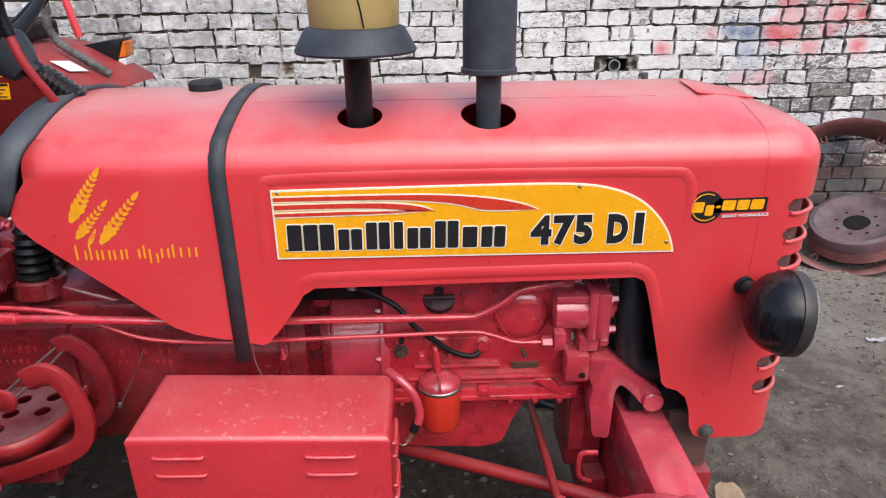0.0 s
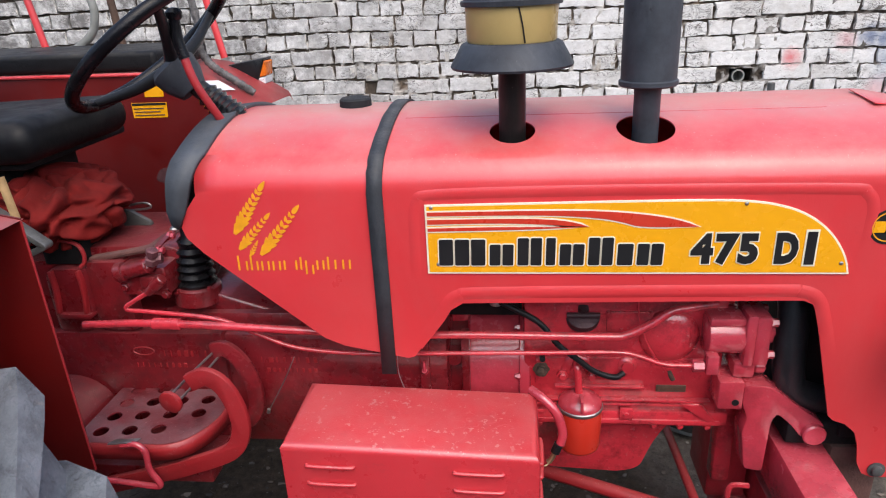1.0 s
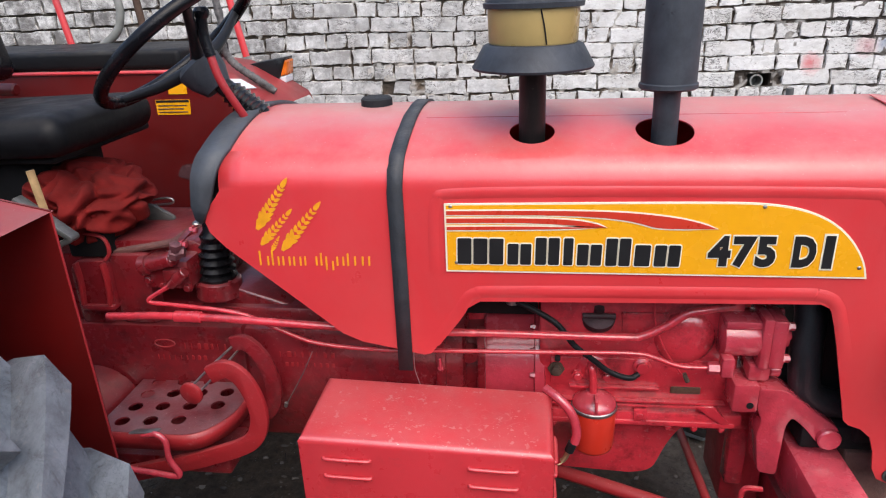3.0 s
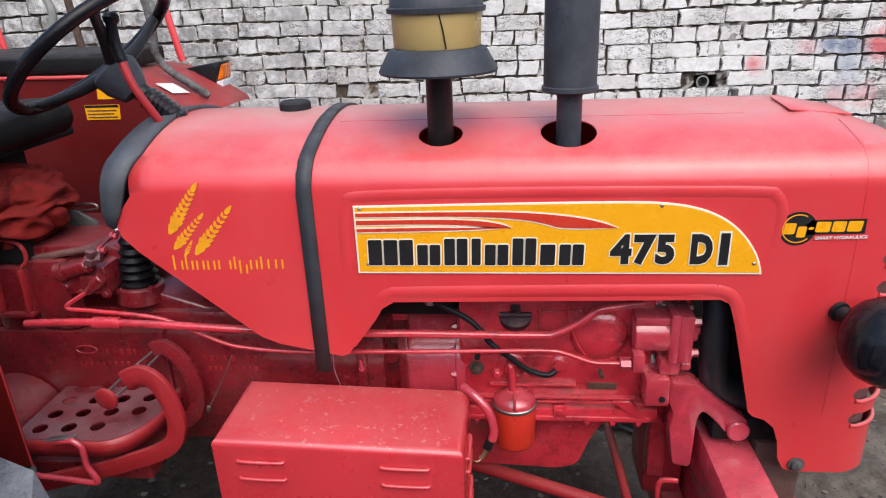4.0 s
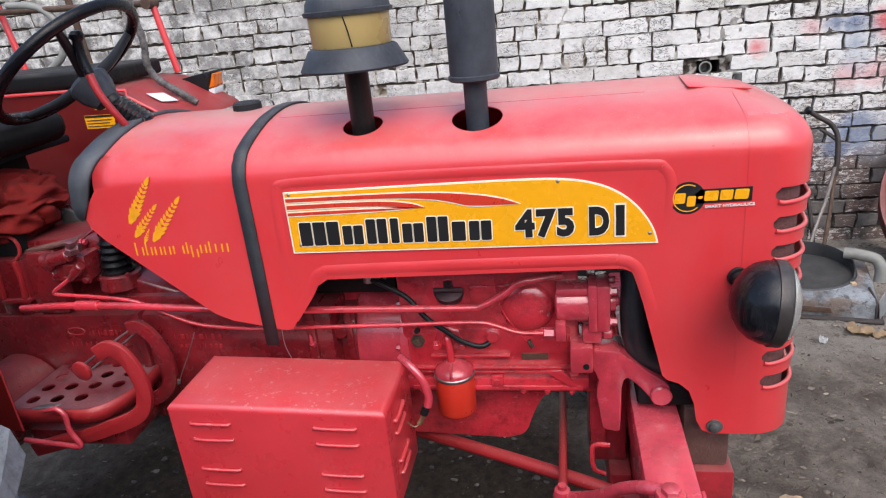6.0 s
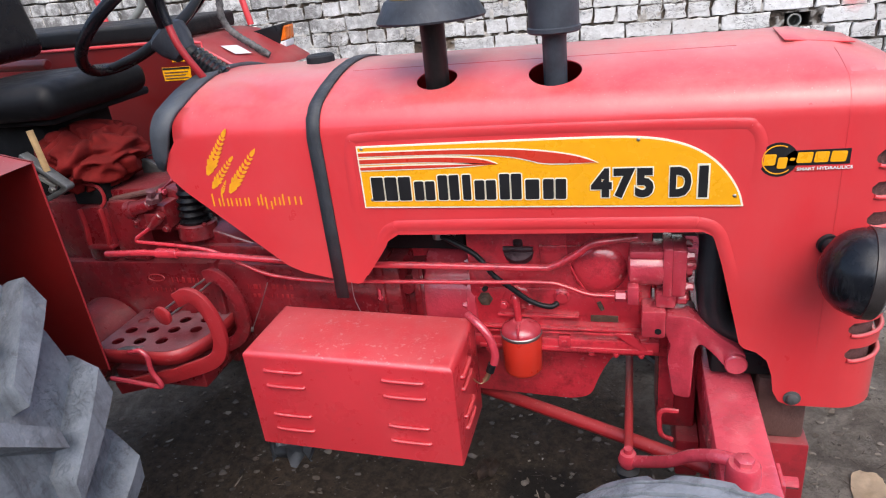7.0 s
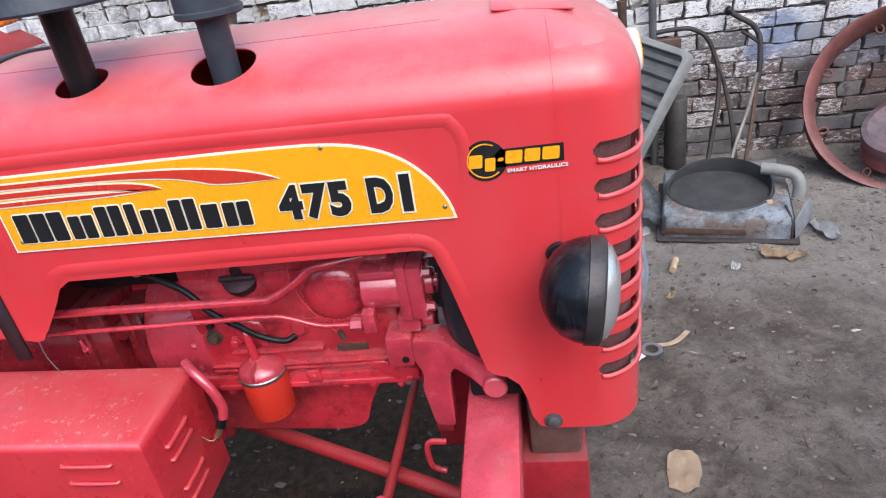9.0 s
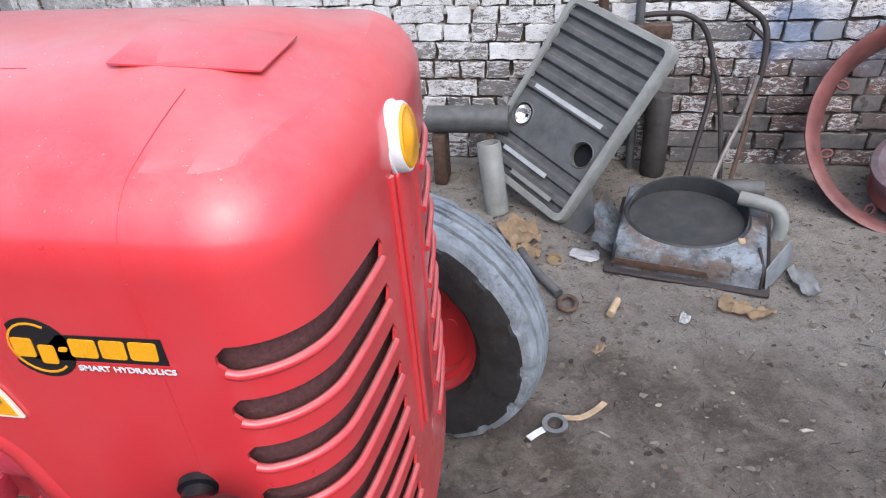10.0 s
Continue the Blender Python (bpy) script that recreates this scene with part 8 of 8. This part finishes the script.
def crumple(name, label, cat, c, sx, sy, sz, mat, rot, seed, group=""):
    """A thin crumpled sheet."""
    bm = B()
    n = 9
    g = []
    for i in range(n):
        row = []
        for j in range(n):
            a, b = (i / (n - 1) - 0.5), (j / (n - 1) - 0.5)
            edge = 1 - 0.22 * abs(noise.noise((a * 3 + seed, b * 3, 1.0)))
            k = math.sqrt(max(abs(a), abs(b)) ** 2 / max(1e-6, a * a + b * b)) if (a or b) else 1
            k = 0.55 * k + 0.45
            z = sz * (0.55 + noise.noise((a * 3.2 + seed * 2, b * 3.2, seed)) * 1.0 + 0.4 * noise.noise((a * 9 + seed, b * 9, 2)))
            row.append(bm.verts.new((a * sx * edge * k, b * sy * edge * k, max(0.002, z))))
        g.append(row)
    for i in range(n - 1):
        for j in range(n - 1):
            bm.faces.new((g[i][j], g[i + 1][j], g[i + 1][j + 1], g[i][j + 1]))
    bmesh.ops.solidify(bm, geom=bm.faces[:], thickness=0.0016)
    bmesh.ops.transform(bm, matrix=pose(c[0], c[1], 0.004, 0, 0, rot), verts=bm.verts)
    for v in bm.verts:
        v.co.z += ground_height(v.co.x, v.co.y)
    return tagged(part(name, bm, mat, None, smooth=50), label, cat, group)


crumple("dry_leaf", "large pale dry leaf curled on the ground", "leaf", (1.19, 0.435), 0.092, 0.15, 0.012, plain("pale_leaf", (0.66, 0.5, 0.34), 0.8, 0.0, 0.25, 30, 0.3, 0.1), -12, 3.1)
crumple("printed_paper", "small crumpled white printed paper on the ground", "paper", (1.29, 1.81), 0.125, 0.085, 0.012, WHITE, -8, 5.2)
crumple("brown_paper", "crumpled brown paper on the ground", "paper", (1.03, 1.93), 0.16, 0.2, 0.05, LEAF, 30, 7.4, "brown papers")
crumple("brown_paper", "crumpled brown paper on the ground", "paper", (1.07, 1.80), 0.12, 0.08, 0.04, LEAF, 5, 8.8, "brown papers")
crumple("dry_leaf", "dry brown leaf lying flat on the earth", "leaf", (1.775, 1.515), 0.11, 0.085, 0.03, LEAF, -25, 9.3, "fallen leaves")
crumple("dry_leaf", "dry brown leaf lying flat on the earth", "leaf", (1.33, 1.28), 0.06, 0.03, 0.012, LEAF, 45, 2.3, "fallen leaves")
crumple("dry_leaf", "dry brown leaf lying flat on the earth", "leaf", (1.855, 1.50), 0.10, 0.06, 0.025, LEAF, 15, 3.7, "fallen leaves")
crumple("pale_chip", "small pale chip of wood on the earth", "chip", (1.61, 1.45), 0.035, 0.055, 0.02, WHITE, -20, 2.9)
crumple("plastic_sheet", "crumpled clear plastic scrap beside the shroud", "plastic", (2.035, 1.69), 0.08, 0.17, 0.025, PALEGREY, 10, 4.7)
crumple("pale_scrap", "pale flat scrap of packing on the ground", "scrap", (2.22, 1.33), 0.11, 0.035, 0.015, WHITE, 0, 6.1)
crumple("dry_leaf", "dry brown leaf lying flat on the earth", "leaf", (0.106, 0.352), 0.10, 0.08, 0.035, RUST, 70, 1.9, "fallen leaves")
tape = thing("tape_roll", (1.20, 0.955, 0.0), "empty grey tape ring with loose strips on the earth", "tape")
T_("tape_ring", lambda bm: lathe(bm, (1.20, 0.955, 0.0), (0, 0, 1), [(0.002, 0.022), (0.002, 0.036), (0.018, 0.036), (0.018, 0.022), (0.002, 0.022)], 28), STEEL, tape)
T_("tape_strip", lambda bm: prism(bm, band([(1.22, 0.985), (1.27, 0.99), (1.31, 1.02), (1.34, 1.055)], 0.018), flat(0.008), 0.002), LEAF, tape)
T_("tape_strip", lambda bm: prism(bm, band([(1.175, 0.94), (1.155, 0.925), (1.13, 0.90)], 0.02), flat(0.008), 0.002), WHITE, tape)
stick_ = thing("iron_link", (1.14, 1.65, 0), "dusty iron top link bar lying on the ground", "bar")
T_("link_bar", lambda bm: tube(bm, [(1.05, 1.80, 0.02), (1.12, 1.66, 0.02), (1.20, 1.54, 0.02)], 0.017, 12, 3), GREYDARK, stick_)
T_("link_eye", lambda bm: tube(bm, [Vector((1.23, 1.49, 0.018)) + Vector((0.03 * math.cos(t), 0.04 * math.sin(t), 0)) for t in [2 * math.pi * i / 16 for i in range(16)]], 0.009, 8, 1, close=True), RUST, stick_)
cig = thing("paper_tube", (1.385, 1.485, 0), "small brown cardboard tube on the earth", "tube")
T_("tube_wall", lambda bm: rod(bm, (1.37, 1.445, 0.018), (1.398, 1.525, 0.018), 0.013, seg=14), LEAF, cig)
dishc = thing("tin_lid", (1.20, 1.75, 0), "round brass tin lid lying on the ground", "lid")
T_("cap_wall", lambda bm: lathe(bm, (1.18, 1.76, 0.002), (0.1, -0.2, 1), [(0, 0.03), (0.012, 0.03), (0.012, 0.026), (0.003, 0.025), (0.003, 0)], 20), BRONZE, dishc)

# pebbles, clods and chips strewn over the yard: past counting
rng = random.Random(23)
verts, faces = [], []
ico = B()
bmesh.ops.create_icosphere(ico, subdivisions=1, radius=1.0)
ico_v = [v.co.copy() for v in ico.verts]
ico.verts.index_update()
ico_f = [[v.index for v in f.verts] for f in ico.faces]
ico.free()
for k in range(10000):
    x, y = rng.uniform(-1.4, 2.9), rng.uniform(-0.75, 2.58)
    r = 0.002 + 0.011 * rng.random() ** 6
    q = Euler((rng.uniform(0, 6), rng.uniform(0, 6), rng.uniform(0, 6))).to_matrix()
    s = Vector((rng.uniform(0.7, 1.6), rng.uniform(0.6, 1.2), rng.uniform(0.3, 0.6)))
    base = len(verts)
    z0 = ground_height(x, y) + r * 0.25
    for v in ico_v:
        w = q @ v
        w = Vector((w.x * s.x, w.y * s.y, w.z * s.z)) * r * rng.uniform(0.55, 1.3)
        verts.append((x + w.x, y + w.y, z0 + w.z))
    faces.extend([base + i for i in f] for f in ico_f)
me = bpy.data.meshes.new("pebbles")
me.from_pydata(verts, [], faces)
pm = Mat("pebble_mix", 0.9, spec=0.2)
isl = pm.node("ShaderNodeNewGeometry").outputs["Random Per Island"]
pc = pm.mix(isl, (0.075, 0.062, 0.052), (0.19, 0.16, 0.133))
pm.color(pm.mix(pm.ramp(isl, 0.985, 0.99), pc, (0.34, 0.31, 0.27)))
me.materials.append(pm.m)
tagged(new("pebbles", me), "small stones and clods strewn over the earth", "pebbles", kind="stuff")
# straw, twigs and bits of dead leaf
verts, faces = [], []
for k in range(5200):
    x, y = rng.uniform(-1.2, 2.9), rng.uniform(-0.75, 2.55)
    a = rng.uniform(0, 2 * math.pi)
    if k % 3 == 0:
        L, w = 0.006 + 0.03 * rng.random() ** 2, rng.uniform(0.0012, 0.003)
    else:
        L = 0.003 + 0.013 * rng.random() ** 3
        w = L * rng.uniform(0.35, 0.9)
    z = ground_height(x, y) + 0.003
    tilt, curl = rng.uniform(-0.5, 0.5), rng.uniform(0.0, 0.5)
    ca, sa = math.cos(a), math.sin(a)
    base = len(verts)
    rim = [(-1, 0.1), (-0.35, -0.8), (0.45, -1.0), (1, -0.15), (0.5, 0.8), (-0.4, 1.0)]
    for p, q in rim + [(0, 0)]:
        p, q = p * L * rng.uniform(0.7, 1.1), q * w * rng.uniform(0.6, 1.1)
        verts.append((x + p * ca - q * sa, y + p * sa + q * ca, z + max(-0.002, tilt * q + curl * abs(p) * 0.5)))
    faces += [[base + i, base + (i + 1) % 6, base + 6] for i in range(6)]
me = bpy.data.meshes.new("straw")
me.from_pydata(verts, [], faces)
sm = Mat("straw_mix", 0.9, spec=0.2)
isl = sm.node("ShaderNodeNewGeometry").outputs["Random Per Island"]
sc = sm.mix(isl, (0.035, 0.028, 0.023), (0.16, 0.128, 0.10))
sm.color(sm.mix(sm.ramp(isl, 0.95, 0.98), sc, (0.30, 0.26, 0.20)))
me.materials.append(sm.m)
tagged(new("straw", me), "dry straw, chips and twigs scattered over the earth", "straw", kind="stuff")
